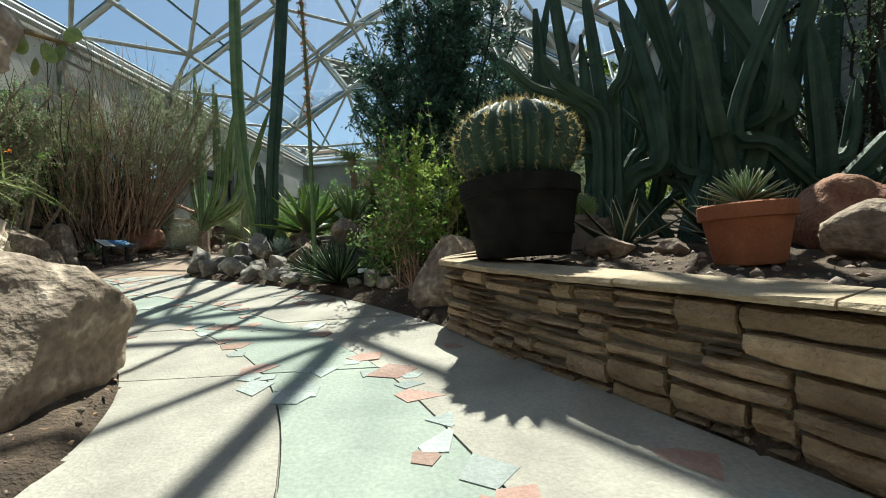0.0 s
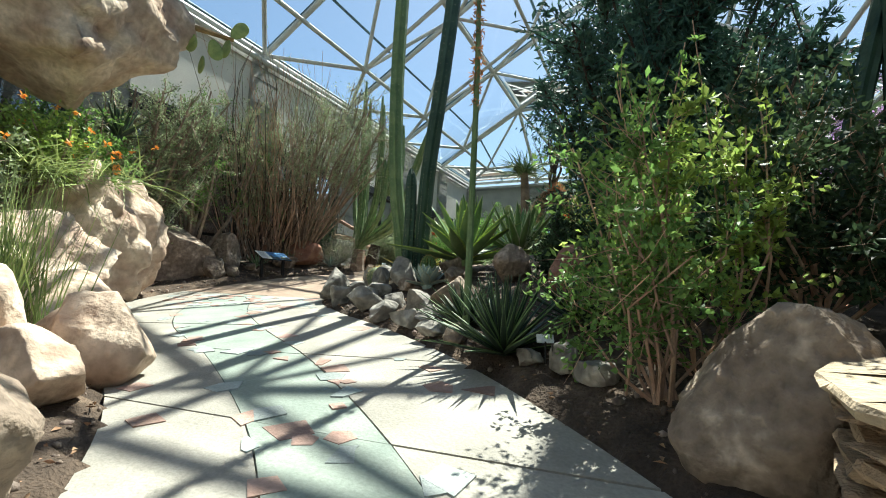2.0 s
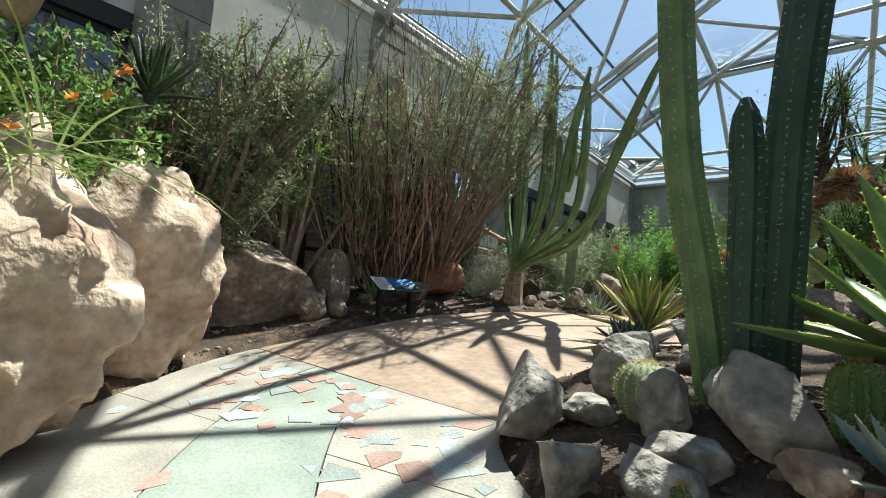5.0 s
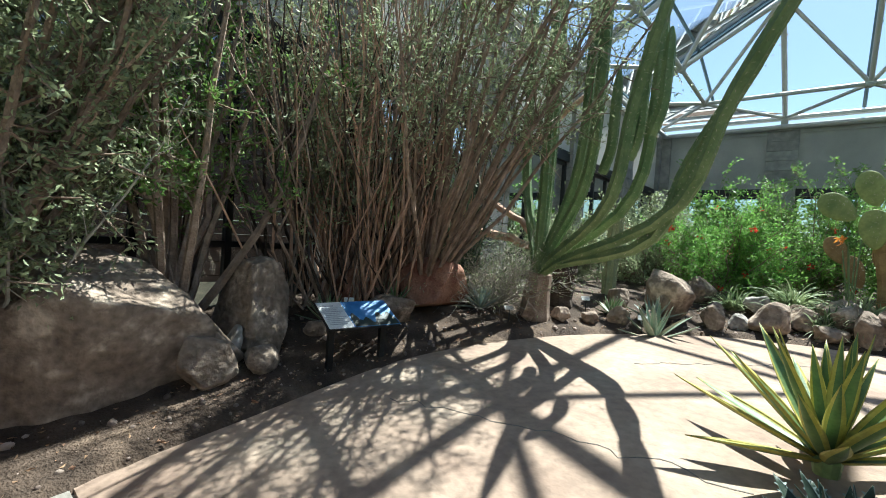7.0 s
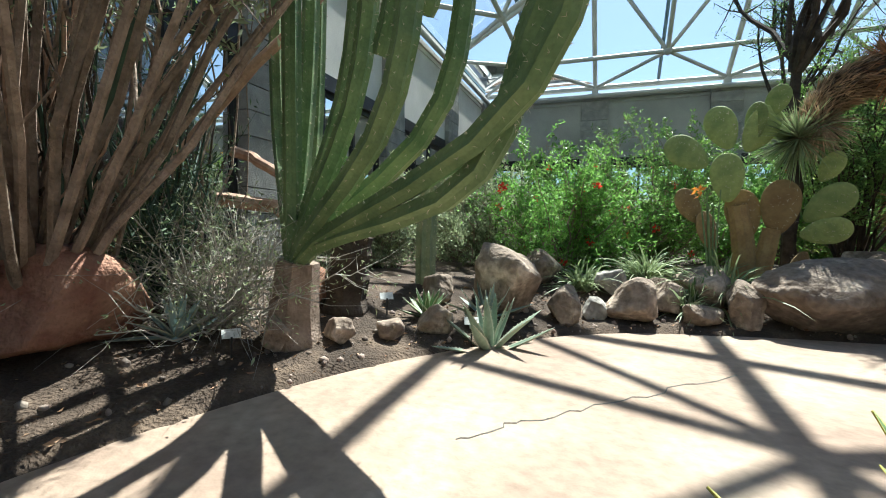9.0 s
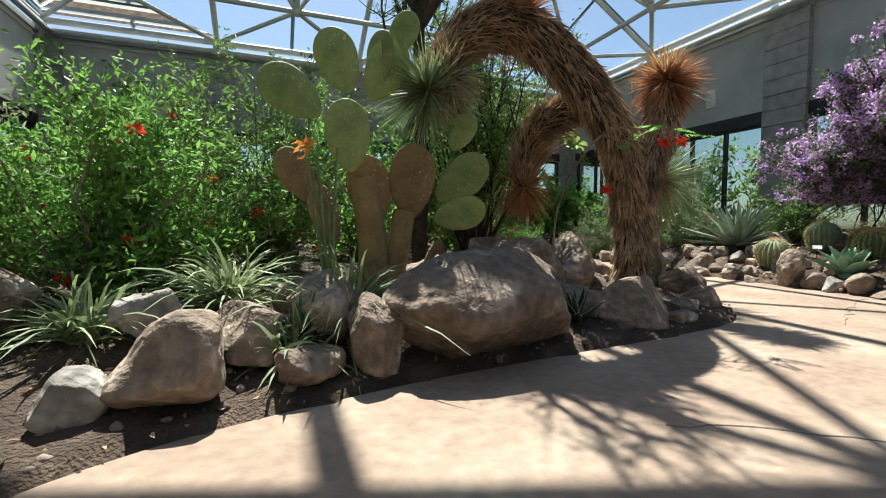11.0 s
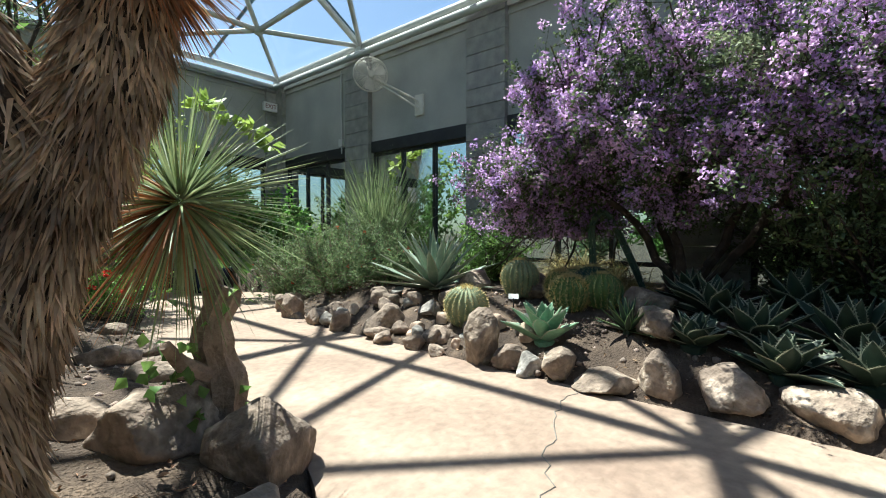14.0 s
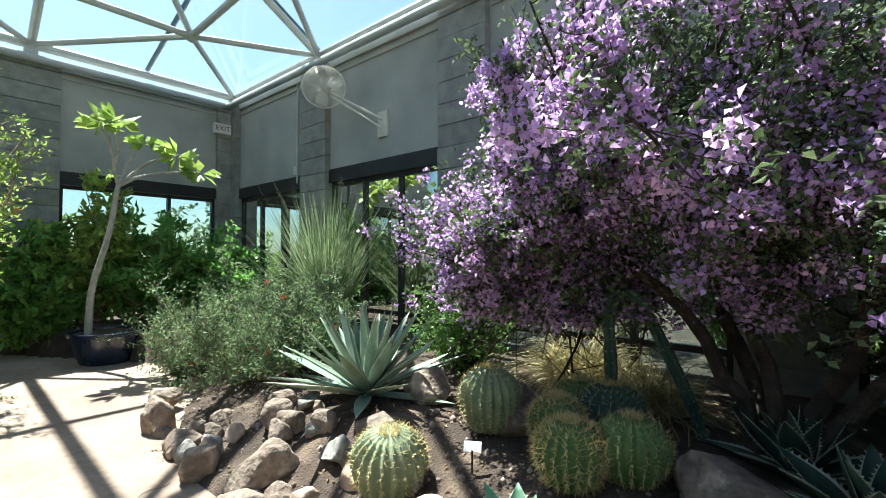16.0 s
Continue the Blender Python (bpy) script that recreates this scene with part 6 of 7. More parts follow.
def shaggy(name, pts, radii, count, length, mat, label=""):
    """A trunk with its coat of dead leaves lying down along it."""
    p = spline(pts, 26)
    r = np.interp(np.linspace(0, 1, 26), np.linspace(0, 1, len(radii)), radii)
    b = Build()
    b.tube(p, r * 0.85, 12)
    trunk = part(name, b, M_DARKBARK, jt, label)
    t = rng.uniform(0.0, 1.0, count) * 24.99
    i = t.astype(int)
    c = p[i] + (p[i + 1] - p[i]) * (t - i)[:, None]
    tang = unit(p[np.minimum(i + 1, 25)] - p[i])
    out = unit(np.cross(tang, rng.normal(size=(count, 3))))
    way = -tang * 1.0 + out * rng.uniform(0.05, 0.55, count)[:, None] + (0, 0, -0.25) + rng.normal(size=(count, 3)) * 0.22
    rr = np.interp(t, np.arange(26), r)
    stuff("leaf_thatch", blade_mesh("dead_leaves", c + out * (rr * 0.85)[:, None], way, length * rng.uniform(0.6, 1.2, count), 0.017, mat, 0.05, 2), trunk)
    return p


L_TOP = [(0, 0, -0.1), (-0.01, 0, 0.4), (-0.05, -0.02, 0.8), (-0.15, -0.06, 1.05), (-0.30, -0.14, 1.4), (-0.55, -0.24, 1.72), (-0.95, -0.22, 2.14), (-1.45, -0.12, 2.44), (-1.85, -0.02, 2.28), (-2.05, 0.0, 1.94)]
shaggy("trunk", L_TOP, [0.19, 0.165, 0.165, 0.165, 0.165, 0.175, 0.20, 0.21, 0.19, 0.12], 9500, 0.13, M_SHAG, "main trunk bending over to a drooping head")
shaggy("fork", [(-0.01, 0.0, 0.5), (0.07, 0.03, 0.85), (0.17, 0.07, 1.2), (0.28, 0.08, 1.5), (0.37, 0.08, 1.8), (0.43, 0.08, 2.2)], [0.10, 0.135, 0.145, 0.16, 0.18, 0.17], 5200, 0.13, M_SHAG, "right-hand fork of the trunk")
shaggy("side_arm", [(-0.7, -0.1, 1.9), (-0.85, 0.3, 1.75), (-0.9, 0.5, 1.45), (-0.9, 0.55, 1.2)], [0.13, 0.15, 0.15, 0.08], 1800, 0.24, M_SHAG, "short arm hanging down with dead leaves")
shaggy("upper_arm", [(0.22, 0.1, 1.35), (0.05, 0.2, 1.7), (-0.12, 0.3, 2.15)], [0.11, 0.13, 0.10], 1300, 0.18, M_SHAG, "short limb rising between the forks")


def head(c, r, n, mat, down, nm):
    d = rng.normal(size=(n, 3)) + np.asarray(down)
    part(nm, blade_mesh(nm, np.asarray(c) + unit(d) * 0.05, d, r * rng.uniform(0.7, 1.15, n), 0.016, mat, 0.1, 3), mat, jt)


head((0.43, 0.06, 2.25), 0.36, 1300, M_ORANGESHAG, (0, 0, -0.4), "rust_head")
head((0.43, 0.06, 2.30), 0.32, 120, M_STRAW, (0, 0, 0.8), "straw_head")
head((-2.12, 0.0, 1.86), 0.45, 520, M_GRASS, (-0.5, -0.2, 0.1), "drooping_head")
head((-1.4, -0.1, 2.5), 0.36, 700, M_ORANGESHAG, (-0.2, 0, 0.3), "rust_fringe")
head((-1.95, -0.02, 2.0), 0.34, 420, M_SHAG, (-0.3, -0.1, -0.6), "dead_skirt")
head((-0.9, 0.55, 1.2), 0.34, 360, M_ORANGESHAG, (0, 0, -0.7), "hanging_fringe")
# twig of the red flowered bush hanging by the fork
ob = thing("flowering_twig", (-2.5, 14.8, 1.62), "slender twig with feathery leaves and scarlet flowers by the trunk", "shrub")
b = Build()
b.tube(spline([(-0.2, 0.3, -0.05), (-0.25, 0.2, 1.0), (-0.1, -0.2, 1.6), (0.2, -0.5, 1.56), (0.45, -0.52, 1.5)], 18), np.linspace(0.012, 0.004, 18), 5)
part("stem", b, M_STEM, ob)
fronds = [(0.05, -0.4, 1.62, 0.3), (0.22, -0.5, 1.64, 0.26), (0.34, -0.5, 1.62, 0.2), (0.42, -0.5, 1.58, 0.22), (0.0, -0.25, 1.45, 0.28), (-0.2, 0.1, 1.1, 0.3), (-0.12, -0.1, 1.3, 0.26)]
for x, y, z, ln in fronds:
    d = unit(rng.normal(size=3) + (0.3, -0.4, 0.2))
    t = np.repeat(np.linspace(0.1, 1, 13), 2)
    p = np.array((x, y, z)) + d * (t * ln)[:, None]
    side = unit(np.cross(d, (0, 0, 1)))
    w = side * np.tile((1.0, -1.0), 13)[:, None] + d * 0.35 + rng.normal(size=p.shape) * 0.1
    stuff("frond", leaf_mesh("frond", p, w, 0.055 * (1.2 - 0.6 * t), 0.016, M_BRIGHTLEAF), ob, "feathery compound leaf")
dd = rng.normal(size=(26, 3)) + (0, 0, -0.4)
bloom = leaf_mesh("flower", rng.normal(size=(26, 3)) * 0.012, dd, 0.05, 0.026, M_RED)
for q in ((0.22, -0.52, 1.5), (0.4, -0.52, 1.52), (-0.05, -0.2, 1.15)):
    part("flower", bloom, M_RED, ob, "scarlet flower").location = q

# leaning yucca with a fan head, and the gnarled stump beneath
yt = thing("leaning_yucca", at(-0.8, 16.0), "leaning yucca with a bare trunk and round head of stiff blades", "yucca tree")
b = Build()
b.tube(spline([(0, 0, -0.1), (0.02, -0.05, 0.5), (-0.1, -0.25, 0.92), (-0.36, -0.62, 1.2)], 16), np.linspace(0.075, 0.05, 16), 10, 0.06)
part("trunk", b, M_STEM, yt)
d = rng.normal(size=(420, 3)) + (0.35, 0.1, -0.05)
c = np.array((-0.38, -0.64, 1.24))
stuff("foliage", blade_mesh("blades", c + unit(d) * 0.05, d, rng.uniform(0.45, 0.66, 420), 0.014, M_GRASS, 0.08, 3), yt, "stiff grey-green blades")
d = rng.normal(size=(170, 3)) * 0.55 + (-0.9, 0.0, -0.5)
stuff("dead_foliage", blade_mesh("dead_blades", c + unit(d) * 0.04, d, rng.uniform(0.35, 0.6, 170), 0.014, M_ORANGESHAG, 0.15, 3), yt, "rust-coloured dead blades")
ob = thing("gnarled_stump", at(-0.86, 15.72), "gnarled grey ribbed stump with round green leaves", "stump")
b = Build()
b.tube(spline([(0, 0, -0.1), (0.02, 0.02, 0.25), (-0.03, 0.03, 0.55), (0.05, 0, 0.8)], 14), np.linspace(0.16, 0.08, 14) * (1 + 0.12 * np.sin(np.arange(14) * 1.7)), 16, 0.18)
b.tube(spline([(-0.02, 0, 0.3), (-0.2, -0.05, 0.42), (-0.3, -0.08, 0.55)], 8), np.linspace(0.06, 0.03, 8), 8)
part("trunk", b, M_STEM, ob)
p = np.concatenate([rng.normal(size=(22, 3)) * (0.12, 0.1, 0.1) + q for q in ((-0.25, -0.05, 0.5), (0.02, 0, 0.82), (-0.2, -0.1, 0.2))])
stuff("foliage", leaf_mesh("leaves", p, rng.normal(size=p.shape), 0.075, 0.065, M_LEAF), ob, "rounded bright leaves")
shrub("red_flower_mat", -0.35, 20.3, 2.15, (0.9, 1.1, 0.3), 24, 10, 0.35, 22, 0.05, 0.02, M_BRIGHTLEAF, M_STEM, "low green plants with red and orange flowers beside the path", stem_r=0.009, flowers=26, flower_mat=M_RED, flower_size=0.05, low=-0.2)
shrub("yellow_flower_tree", 0.0, 22.3, 4.6, (1.05, 1.1, 1.3), 34, 14, 0.5, 30, 0.07, 0.03, M_LIMELEAF, M_STEM, "leafy yellow-green tree with orange-yellow flowers", "tree", 0.03, flowers=40, flower_mat=M_ORANGE, flower_size=0.05, low=-0.8)

# ---------------------------------------------------------------- sunny cactus bed
def ZB(x, y):
    return on(x, y) - 0.02


barrel(2.02, 16.2, 0.225, 0.42, M_GREYBARREL, "grey-ribbed barrel cactus leaning on the cobbles", ZB(1.98, 16.1), 20, 0.045, group="barrel cacti", tilt=(8, -6))
barrel(2.78, 15.95, 0.21, 0.44, M_GREYBARREL, "olive barrel cactus behind the agave", ZB(2.78, 15.95) + 0.04, 20, 0.045, group="barrel cacti")
barrel(2.5, 15.2, 0.19, 0.36, M_BARREL, "golden barrel cactus with bright yellow spines", ZB(2.5, 15.2), 20, 0.06, group="barrel cacti", per=9)
barrel(2.78, 15.42, 0.17, 0.36, M_BARREL, "golden barrel cactus with bright yellow spines", ZB(2.78, 15.42), 20, 0.06, group="barrel cacti", per=9)
barrel(2.72, 14.93, 0.2, 0.36, M_BARREL, "dark green barrel cactus with yellow spines", ZB(2.72, 14.93), 20, 0.045, group="barrel cacti", per=6)
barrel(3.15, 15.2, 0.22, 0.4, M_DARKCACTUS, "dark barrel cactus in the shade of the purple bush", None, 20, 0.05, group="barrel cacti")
barrel(3.3, 15.5, 0.2, 0.36, M_BARREL, "shaded barrel cactus under the purple bush", None, 20, 0.05, group="barrel cacti")
agave("jade_agave", 1.86, 15.15, 0.47, 0.17, 24, [M_JADEAGAVE, M_PALEEDGE], "fresh jade-green agave rosette with toothed broad leaves", ZB(1.86, 15.15), 0.1, 18, 84, 0.55, 0.1, 8, 0.5, seed=80, margin=0.04)
agave("silver_agave", 2.72, 17.25, 1.0, 0.145, 44, [M_AGAVE, M_PALEEDGE], "large silver-grey agave with sword-shaped leaves", on(2.72, 17.25) - 0.02, 0.03, -2, 86, 0.4, 0.1, 0, 0.4, seed=81, margin=0.07)
agave("dark_agave", 2.2, 14.5, 0.38, 0.07, 26, [M_DARKAGAVE, M_GREENAGAVE], "small dark agave behind the cobbles", None, 0.15, 10, 82, 0.4, seed=82, margin=0.08, group="dark agaves")
for k, (x, y, L) in enumerate(((2.75, 13.9, 0.52), (2.3, 13.55, 0.5), (2.45, 13.0, 0.55), (3.1, 13.3, 0.55), (2.3, 12.4, 0.5), (2.0, 12.9, 0.45), (3.3, 14.2, 0.5), (2.1, 13.95, 0.35), (1.95, 13.35, 0.42))):
    agave("dark_agave", x, y, L, 0.17, 18, [M_DARKAGAVE, M_PALEEDGE], "broad-leaved dark green agave with toothed pale edges", None, 0.12, 10, 78, 0.5, 0.1, 14, 0.45, seed=83 + k, margin=0.035, group="dark agaves")
ob = column("arching_cactus", 3.2, 15.25, [(0, 0, -0.05), (0.02, -0.02, 0.45), (0.03, 0.0, 0.85), (0.09, -0.1, 1.0), (0.15, -0.22, 0.85), (0.24, -0.42, 0.38), (0.3, -0.55, 0.0)], 0.042, 7, M_DARKCACTUS, "green column cactus bent over in an arch", category="cactus")
tuft("straw_grass", 4.3, 15.9, 900, 1.45, 0.012, M_STRAW, "sunlit clump of straw-coloured grass behind the cacti", None, 0.7, 0.7, 0.8, 0.12)
tuft("straw_grass", 3.95, 15.2, 600, 1.1, 0.012, M_STRAW, "sunlit clump of straw-coloured grass behind the cacti", None, 0.7, 0.7, 0.8, 0.12)
tuft("sotol", 4.35, 20.2, 620, 2.5, 0.018, M_GRASS, "tall fan of fine grey-green sotol blades by the glass", None, 0.15, 0.33, 1.0, 0.1, "sotol", at_z=0.3)
for k, (x, y, zc, rr) in enumerate(((2.6, 19.3, 2.5, (1.05, 1.0, 0.85)), (2.95, 18.5, 2.3, (0.75, 0.6, 0.6)), (3.5, 19.2, 2.6, (0.8, 0.9, 0.8)), (2.5, 20.6, 2.4, (0.7, 0.8, 0.7)), (3.6, 20.8, 2.6, (0.9, 0.9, 0.8)))):
    shrub("sage_bush", x, y, zc, rr, 32, 12, 0.38, 26, 0.045, 0.020, M_SAGELEAF, M_STEM, "soft green fine-leaved bush spilling over the edging", stem_r=0.009, low=-0.75, start=0.2, group="fine-leaved bushes", flowers=6, flower_mat=M_RED, flower_size=0.03)

# purple flowering bush
pb = thing("purple_sage_bush", at(3.35, 14.35), "large sprawling bush covered in lilac-purple flowers", "flowering bush")
PC = np.array((3.85, 14.55, 4.25)) - np.array(pb.location)
tg = crown_targets((1, 0, 0), 70, PC, (1.7, 2.1, 1.65), -0.55)
tg += [np.array((3.1, 12.9, 4.1)) - np.array(pb.location) + rng.normal(size=3) * (0.5, 0.5, 0.6) for _ in range(16)]
tg += [np.array((4.6, 14.4, 3.4)) - np.array(pb.location) + rng.normal(size=3) * (0.5, 0.8, 0.35) for _ in range(14)]
tg += [np.array((3.35, 16.4, 2.75)) - np.array(pb.location) + rng.normal(size=3) * (0.4, 0.4, 0.4) for _ in range(18)]
tg += [np.array((2.6, 14.75, 4.5)) - np.array(pb.location) + rng.normal(size=3) * (0.35, 0.4, 0.35) for _ in range(14)]
tg += [np.array((2.65, 13.7, 4.35)) - np.array(pb.location) + rng.normal(size=3) * (0.35, 0.45, 0.4) for _ in range(14)]
tg += [np.array((3.1, 16.2, 3.5)) - np.array(pb.location) + rng.normal(size=3) * (0.25, 0.22, 0.35) for _ in range(14)]
tg += [np.array((3.6, 15.8, 2.8)) - np.array(pb.location) + rng.normal(size=3) * (0.25, 0.3, 0.3) for _ in range(12)]
nodes = [np.array(q) for q in ((0.3, 0.1, 1.35), (0.8, -0.7, 1.5), (0.0, 1.0, 1.4), (0.9, 0.7, 1.7), (0.3, -1.1, 1.6))]
sets = [stems_and_leaves(nd, [q for q in tg if min(range(5), key=lambda i: np.linalg.norm(nodes[i] - q)) == k], 20, 0.5, 31, 0.018, start=0.2, bow=0.2) for k, nd in enumerate(nodes)]
wood, p, w = Build(), np.concatenate([q[1] for q in sets]), np.concatenate([q[2] for q in sets])
for q in sets:
    wood.add(np.concatenate(q[0].v), q[0].f)
for nd in nodes:
    b = Build()
    b.tube(curve_points((rng.normal() * 0.08, rng.normal() * 0.08, -0.05), nd, rng.normal(size=3) * 0.08, 9, 0.02), np.linspace(0.06, 0.03, 9), 8)
    part("trunk", b, M_DARKBARK, pb, "dark gnarled trunk")
stuff("branchwork", wood.mesh("branchwork", M_DARKBARK), pb)
low = p[:, 2] < 0.75
p, w = p[~low], w[~low]
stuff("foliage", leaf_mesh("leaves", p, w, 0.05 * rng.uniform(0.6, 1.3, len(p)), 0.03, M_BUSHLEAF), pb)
q = (p - PC) / (1.7, 2.1, 1.65)
shell = np.linalg.norm(q, axis=1)
face = shell > 0.62
cand = p[face]
pick = cand[rng.choice(len(cand), 5600)]
# flowers sit in loose spikes
c = np.repeat(pick, 20, 0) + rng.normal(size=(5600 * 20, 3)) * 0.034
stuff("blossom", leaf_mesh("blossom", c, rng.normal(size=c.shape), 0.037 * rng.uniform(0.7, 1.3, len(c)), 0.03, M_PURPLE, 0.35), pb, "lilac-purple flower clusters")
shrub("dark_shrub", 4.1, 17.2, 2.6, (0.7, 0.6, 0.7), 24, 12, 0.4, 26, 0.055, 0.03, M_LEAF, M_DARKBARK, "dense green shrub behind the silver agave", stem_r=0.018, low=-0.85, start=0.2)
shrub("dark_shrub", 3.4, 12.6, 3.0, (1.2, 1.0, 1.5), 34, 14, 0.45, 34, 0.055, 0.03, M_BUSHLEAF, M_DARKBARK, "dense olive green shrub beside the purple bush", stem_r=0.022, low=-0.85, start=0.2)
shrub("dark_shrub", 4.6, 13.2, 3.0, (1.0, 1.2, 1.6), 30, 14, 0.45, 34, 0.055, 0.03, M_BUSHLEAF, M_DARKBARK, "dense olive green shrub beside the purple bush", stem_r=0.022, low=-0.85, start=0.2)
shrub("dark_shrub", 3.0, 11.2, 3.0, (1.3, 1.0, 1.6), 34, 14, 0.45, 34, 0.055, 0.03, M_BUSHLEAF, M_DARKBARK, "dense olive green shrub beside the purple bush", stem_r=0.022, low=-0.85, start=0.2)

# pale leafy spray hanging in front of the purple bush
ob = thing("leafy_spray", (2.75, 13.65, 4.45), "pale green leafy spray hanging over the purple bush", "branch")
for k in range(5):
    e = np.array((-0.5 - 0.06 * k, -0.28 + 0.12 * k, -0.75 + 0.16 * k))
    pts = spline([(0, 0, 0), e * (0.5, 0.5, 0.2), e], 14)
    b = Build()
    b.tube(pts, np.linspace(0.008, 0.003, 14), 4)
    part("twig", b, M_STEM, ob)
    t = rng.uniform(0.2, 1, 150)
    stuff("foliage", leaf_mesh("leaves", pts[(t * 13.9).astype(int)] + rng.normal(size=(150, 3)) * 0.035, rng.normal(size=(150, 3)), 0.045, 0.024, M_GREYLEAF), ob)

# broad-leaved tree in a pot near the corner
pot("blue_pot", 2.05, 22.9, float(lane(22.9)), 0.36, 0.5, 0.5, M_BLUEPOT, "large glazed dark blue pot by the corner windows", 0.07)
ob = thing("plumeria", (2.05, 22.9, float(lane(22.9)) + 0.46), "small tree with a bare grey trunk and large rounded leaves", "tree")
b = Build()
ends = [(0.1, 0.0, 3.45), (0.55, 0.1, 3.2), (0.95, -0.15, 3.0), (-0.15, -0.1, 3.35), (1.35, -0.1, 2.75)]
b.tube(spline([(-0.25, 0, -0.1), (-0.2, 0.03, 0.7), (0.0, -0.03, 1.6), (0.12, 0, 2.4)], 14), np.linspace(0.055, 0.036, 14), 9)
part("trunk", b, M_PALETWIG, ob)
for e in ends:
    b = Build()
    b.tube(curve_points((0.12, 0, 2.38), e, (0, 0, 0.12), 7, 0.02), np.linspace(0.03, 0.018, 7), 7)
    part("branch", b, M_PALETWIG, ob)
c = np.concatenate([np.tile(np.array(e), (18, 1)) for e in ends])
d = rng.normal(size=c.shape) * (1, 1, 0.35)
stuff("foliage", leaf_mesh("leaves", c + unit(d) * 0.06, d, 0.3, 0.17, M_LIMELEAF, 0.12), ob, "large rounded sunlit leaves")
for k, (x, y, zc, rr, m) in enumerate(((3.2, 24.2, 3.2, (1.1, 0.9, 1.3), 1), (2.3, 24.6, 3.6, (0.9, 0.7, 1.2), 0), (4.3, 23.6, 2.9, (0.7, 0.9, 1.1), 1), (1.3, 24.6, 3.0, (0.7, 0.6, 1.1), 1))):
    shrub("corner_shrub", x, y, zc, rr, 24, 10, 0.45, 22, 0.17, 0.085, (M_LIMELEAF, M_BRIGHTLEAF)[m], M_STEM, "large-leaved green shrub against the corner windows", stem_r=0.018, low=-0.8, start=0.2, group="corner shrubs")
pot("clay_bowl", 0.2, 23.3, float(lane(23.3)), 0.26, 0.36, 0.4, M_GREYPOT, "grey clay bowl beside the pilaster", 0.06)
tuft("dracaena", 0.2, 23.3, 120, 0.7, 0.03, M_DARKAGAVE, "dark drooping-leaved plant in a clay bowl", float(lane(23.3)) + 0.34, 0.5, 0.8, 0.5, 0.04, "potted plant", at_z=1.1)
b = Build()
b.tube([(0, 0, 0), (0.02, 0, 0.6), (0, 0, 1.1)], 0.03, 7)
part("trunk", b, M_STEM, bpy.data.objects["dracaena"])

# wall fan
FAN = 0.80
fan = thing("wall_fan", (4.7, 20.85, 6.36), "cream industrial wall fan with a round wire cage", "fan", turn=-38)
fan.matrix_basis = pose(4.7, 20.85, 6.36, 0, 0, -38) @ Matrix.Diagonal((FAN, FAN, FAN, 1))
for side, off in (("front_cage", -0.12), ("back_cage", 0.12)):
    b = Build()
    a = np.linspace(0, 2 * np.pi, 41)
    for r in np.linspace(0.08, 0.46, 12):
        bulge = off * (1 - 0.55 * (r / 0.46) ** 2)
        b.tube(np.stack([r * np.cos(a), np.full(41, bulge), r * np.sin(a)], 1), 0.0045, 4, cap=False)
    for k in range(18):
        t = k * 2 * np.pi / 18
        rr = np.linspace(0.04, 0.46, 6)
        b.tube(np.stack([rr * math.cos(t), off * (1 - 0.55 * (rr / 0.46) ** 2), rr * math.sin(t)], 1), 0.004, 4)
    part(side, b, M_CREAM, fan)
b = Build()
a = np.linspace(0, 2 * np.pi, 41)
b.tube(np.stack([0.465 * np.cos(a), np.zeros(41), 0.465 * np.sin(a)], 1), 0.022, 8, cap=False)
part("rim", b, M_CREAM, fan)
b = Build()
b.tube([(0, -0.06, 0), (0, 0.22, 0)], [0.09, 0.10], 16)
part("motor", b, M_CREAM, fan)
for k in range(3):
    b = Build()
    t = k * 2 * np.pi / 3 + 0.4
    u, w2 = np.array((math.cos(t), 0, math.sin(t))), np.array((-math.sin(t), 0, math.cos(t)))
    v = []
    for r, c in ((0.07, 0.05), (0.2, 0.11), (0.33, 0.14), (0.42, 0.10)):
        v += [u * r - w2 * c + (0, -0.03, 0), u * r + w2 * c + (0, 0.03, 0)]
    v = np.array(v)
    b.add(np.concatenate([v, v + (0, 0.006, 0)]), [(2 * i, 2 * i + 1, 2 * i + 3, 2 * i + 2) for i in range(3)] + [(8 + 2 * i + 2, 8 + 2 * i + 3, 8 + 2 * i + 1, 8 + 2 * i) for i in range(3)] + [(0, 2, 10, 8), (2, 4, 12, 10), (4, 6, 14, 12), (1, 9, 11, 3), (3, 11, 13, 5), (5, 13, 15, 7), (6, 7, 15, 14), (0, 8, 9, 1)])
    part("blade", b, M_CREAM, fan)
inv = fan.matrix_basis.inverted()
b = Build()
for z0 in (0.0, -0.16):
    b.tube([inv @ Vector((4.78, 20.75, 6.25 + z0 * 0.4)), inv @ Vector((5.24, 19.9, 5.72 + z0))], 0.028, 8)
b.box((5.23, 19.78, 5.42), (5.276, 20.02, 5.86), inv)
part("bracket", b, M_CREAM, fan, "angled steel wall bracket")
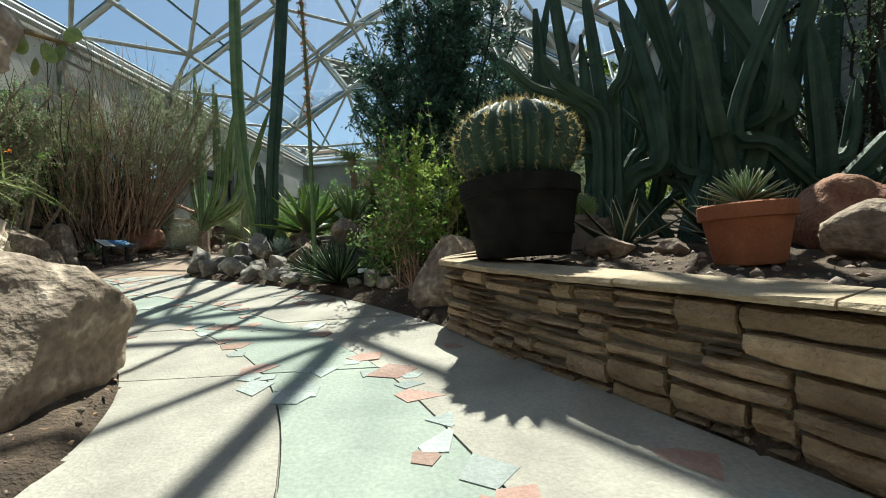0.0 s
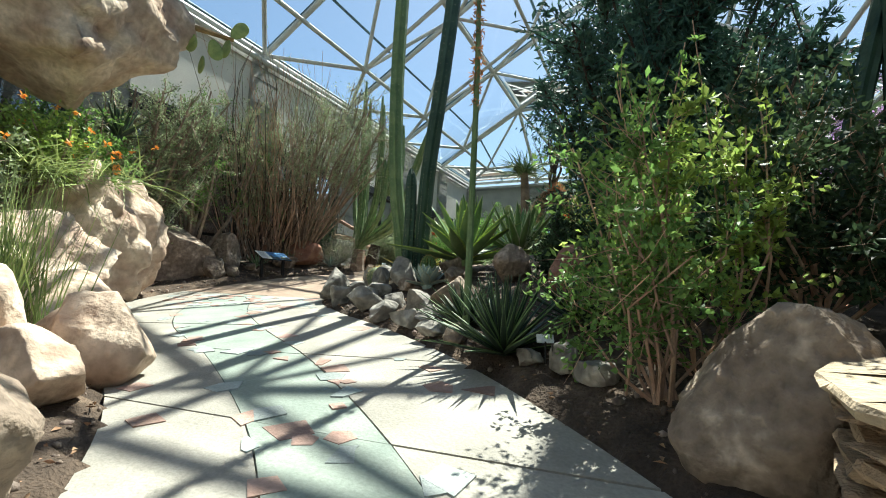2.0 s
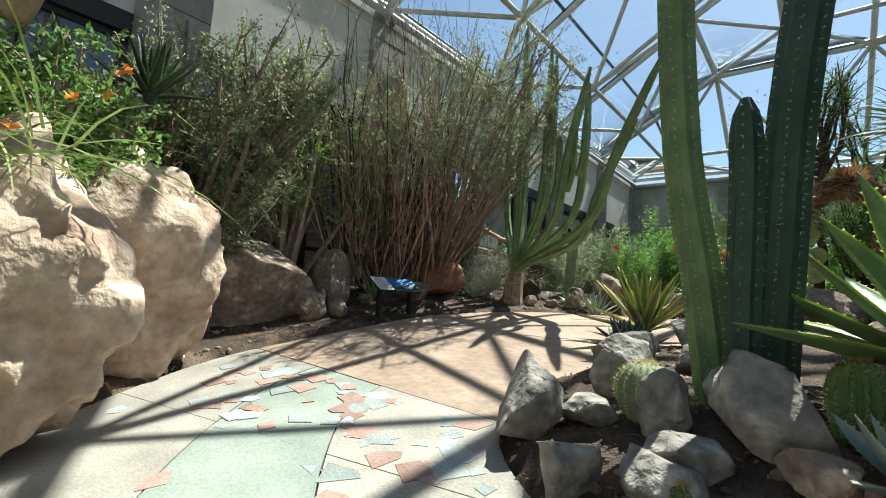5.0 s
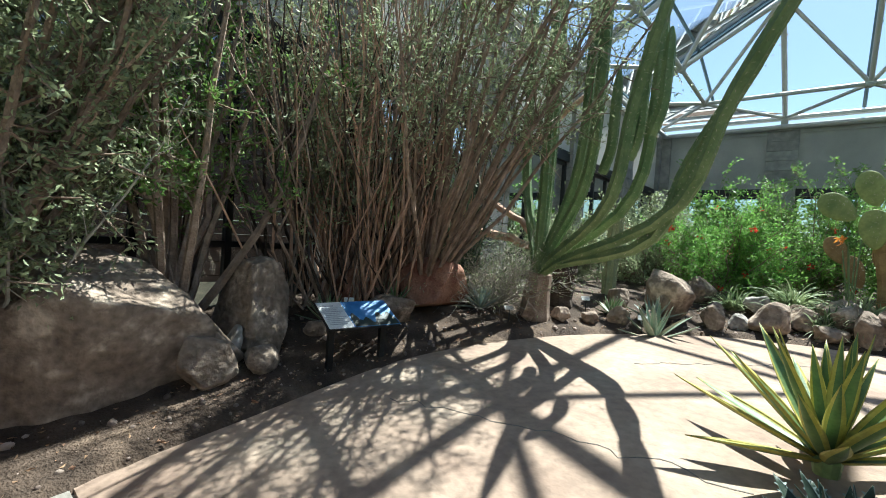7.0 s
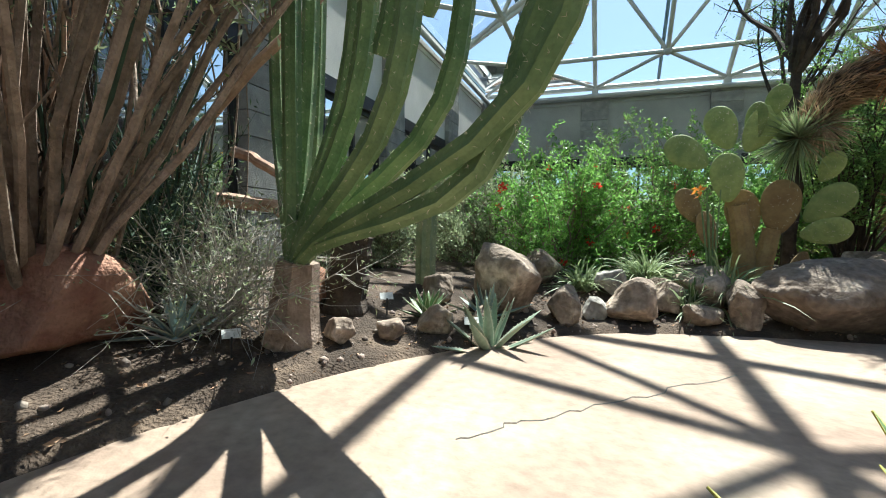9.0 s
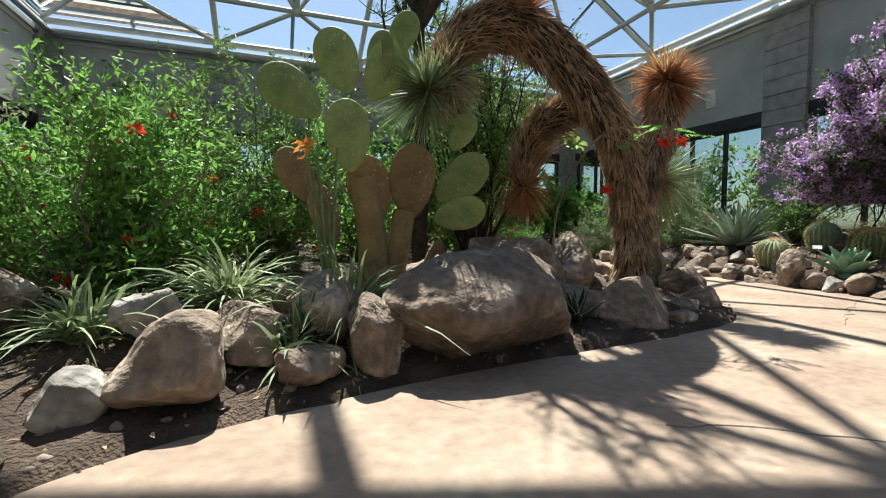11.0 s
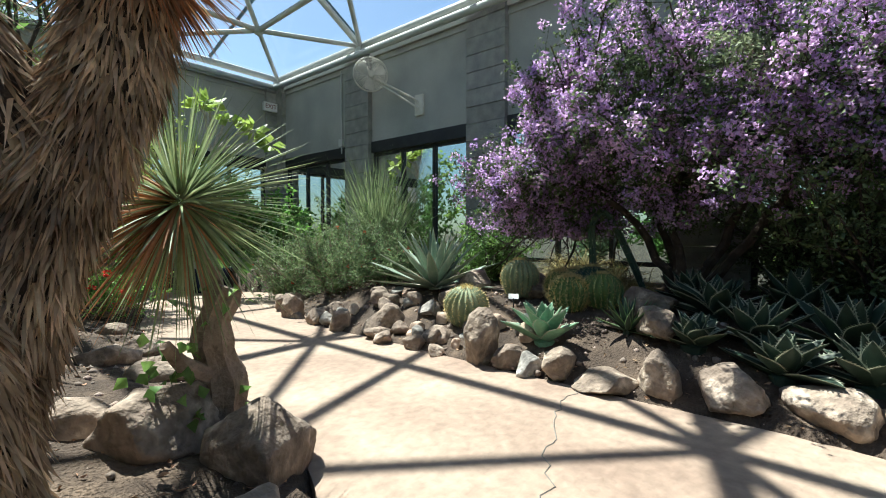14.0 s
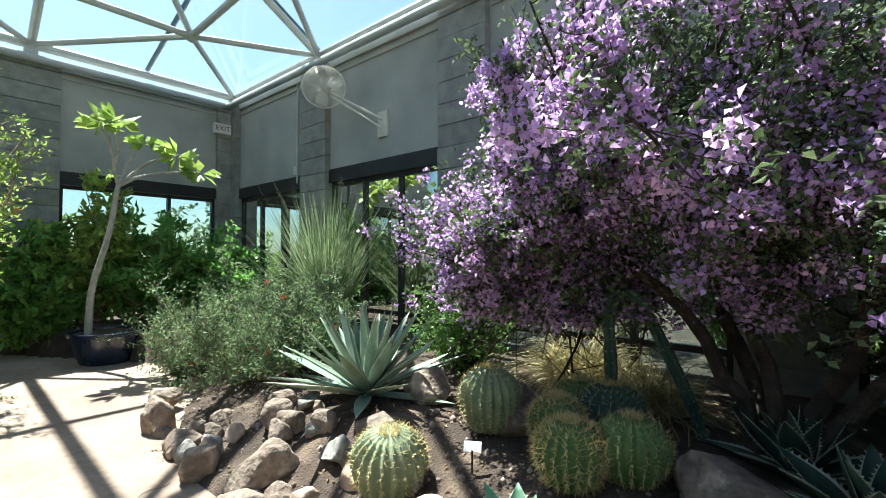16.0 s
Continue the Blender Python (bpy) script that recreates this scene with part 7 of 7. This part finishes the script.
# conduit and exit sign
b = Build()
b.tube([(5.25, 22.6, 4.9), (5.25, 22.6, 7.0)], 0.022, 8)
b.box((5.2, 22.53, 5.08), (5.276, 22.67, 5.26))
tagged(part("conduit", b, M_STEEL, None), "grey conduit with a junction box on the pilaster", "conduit")
ex = thing("exit_sign", (4.92, 25.49, 6.52), "white exit sign box with dark letters on the pilaster", "exit sign", turn=0)
b = Build()
b.box((-0.2, -0.05, -0.12), (0.2, 0.06, 0.12))
part("box", b, M_WHITE, ex)
cu = bpy.data.curves.new("letters", "FONT")
cu.body, cu.size, cu.align_x, cu.align_y, cu.extrude = "EXIT", 0.17, "CENTER", "CENTER", 0.003
tmp = new("letters_source", cu)
bpy.context.view_layer.update()
me = bpy.data.meshes.new_from_object(tmp.evaluated_get(bpy.context.evaluated_depsgraph_get()))
bpy.data.objects.remove(tmp)
me.materials.clear()
me.materials.append(M_REDTEXT)
lt = part("letters", me, M_REDTEXT, ex)
lt.matrix_basis = pose(0, -0.054, 0, 90)

# ---------------------------------------------------------------- planting outside the glass
r_out = np.random.default_rng(9)
for k in range(22):
    if k < 12:
        x, y = r_out.uniform(7.6, 10.5), -2 + 2.5 * k
    else:
        x, y = -11 + 2.1 * (k - 12), r_out.uniform(28.2, 30.5)
    shrub("outdoor_shrub", x, y, 2.9 + r_out.uniform(0, 1.2), (1.5, 1.5, 1.6 + r_out.uniform(0, 0.8)), 16, 8, 0.7, 16, 0.2, 0.11, (M_LIMELEAF, M_LEAF, M_GREYLEAF)[k % 3], M_STEM, "sunlit shrub growing outside the windows", stem_r=0.02, low=-0.9, start=0.2, group="outdoor shrubs", z=1.45)
nb = thing("neighbour_building", (0, 0, 0), "low reddish brick building wall outside the west windows", "building")
for k in range(18):
    b = Build()
    b.box((-14.6, -6, 1.3 + 0.28 * k), (-14.3 - 0.012 * (k % 2), 28, 1.3 + 0.28 * k + 0.265))
    part("siding_course", b, M_BRICKWALL, nb)
b = Build()
b.box((-15.2, -6.2, 6.35), (-14.0, 28.2, 6.6))
part("roof", b, M_DARKMETAL, nb)
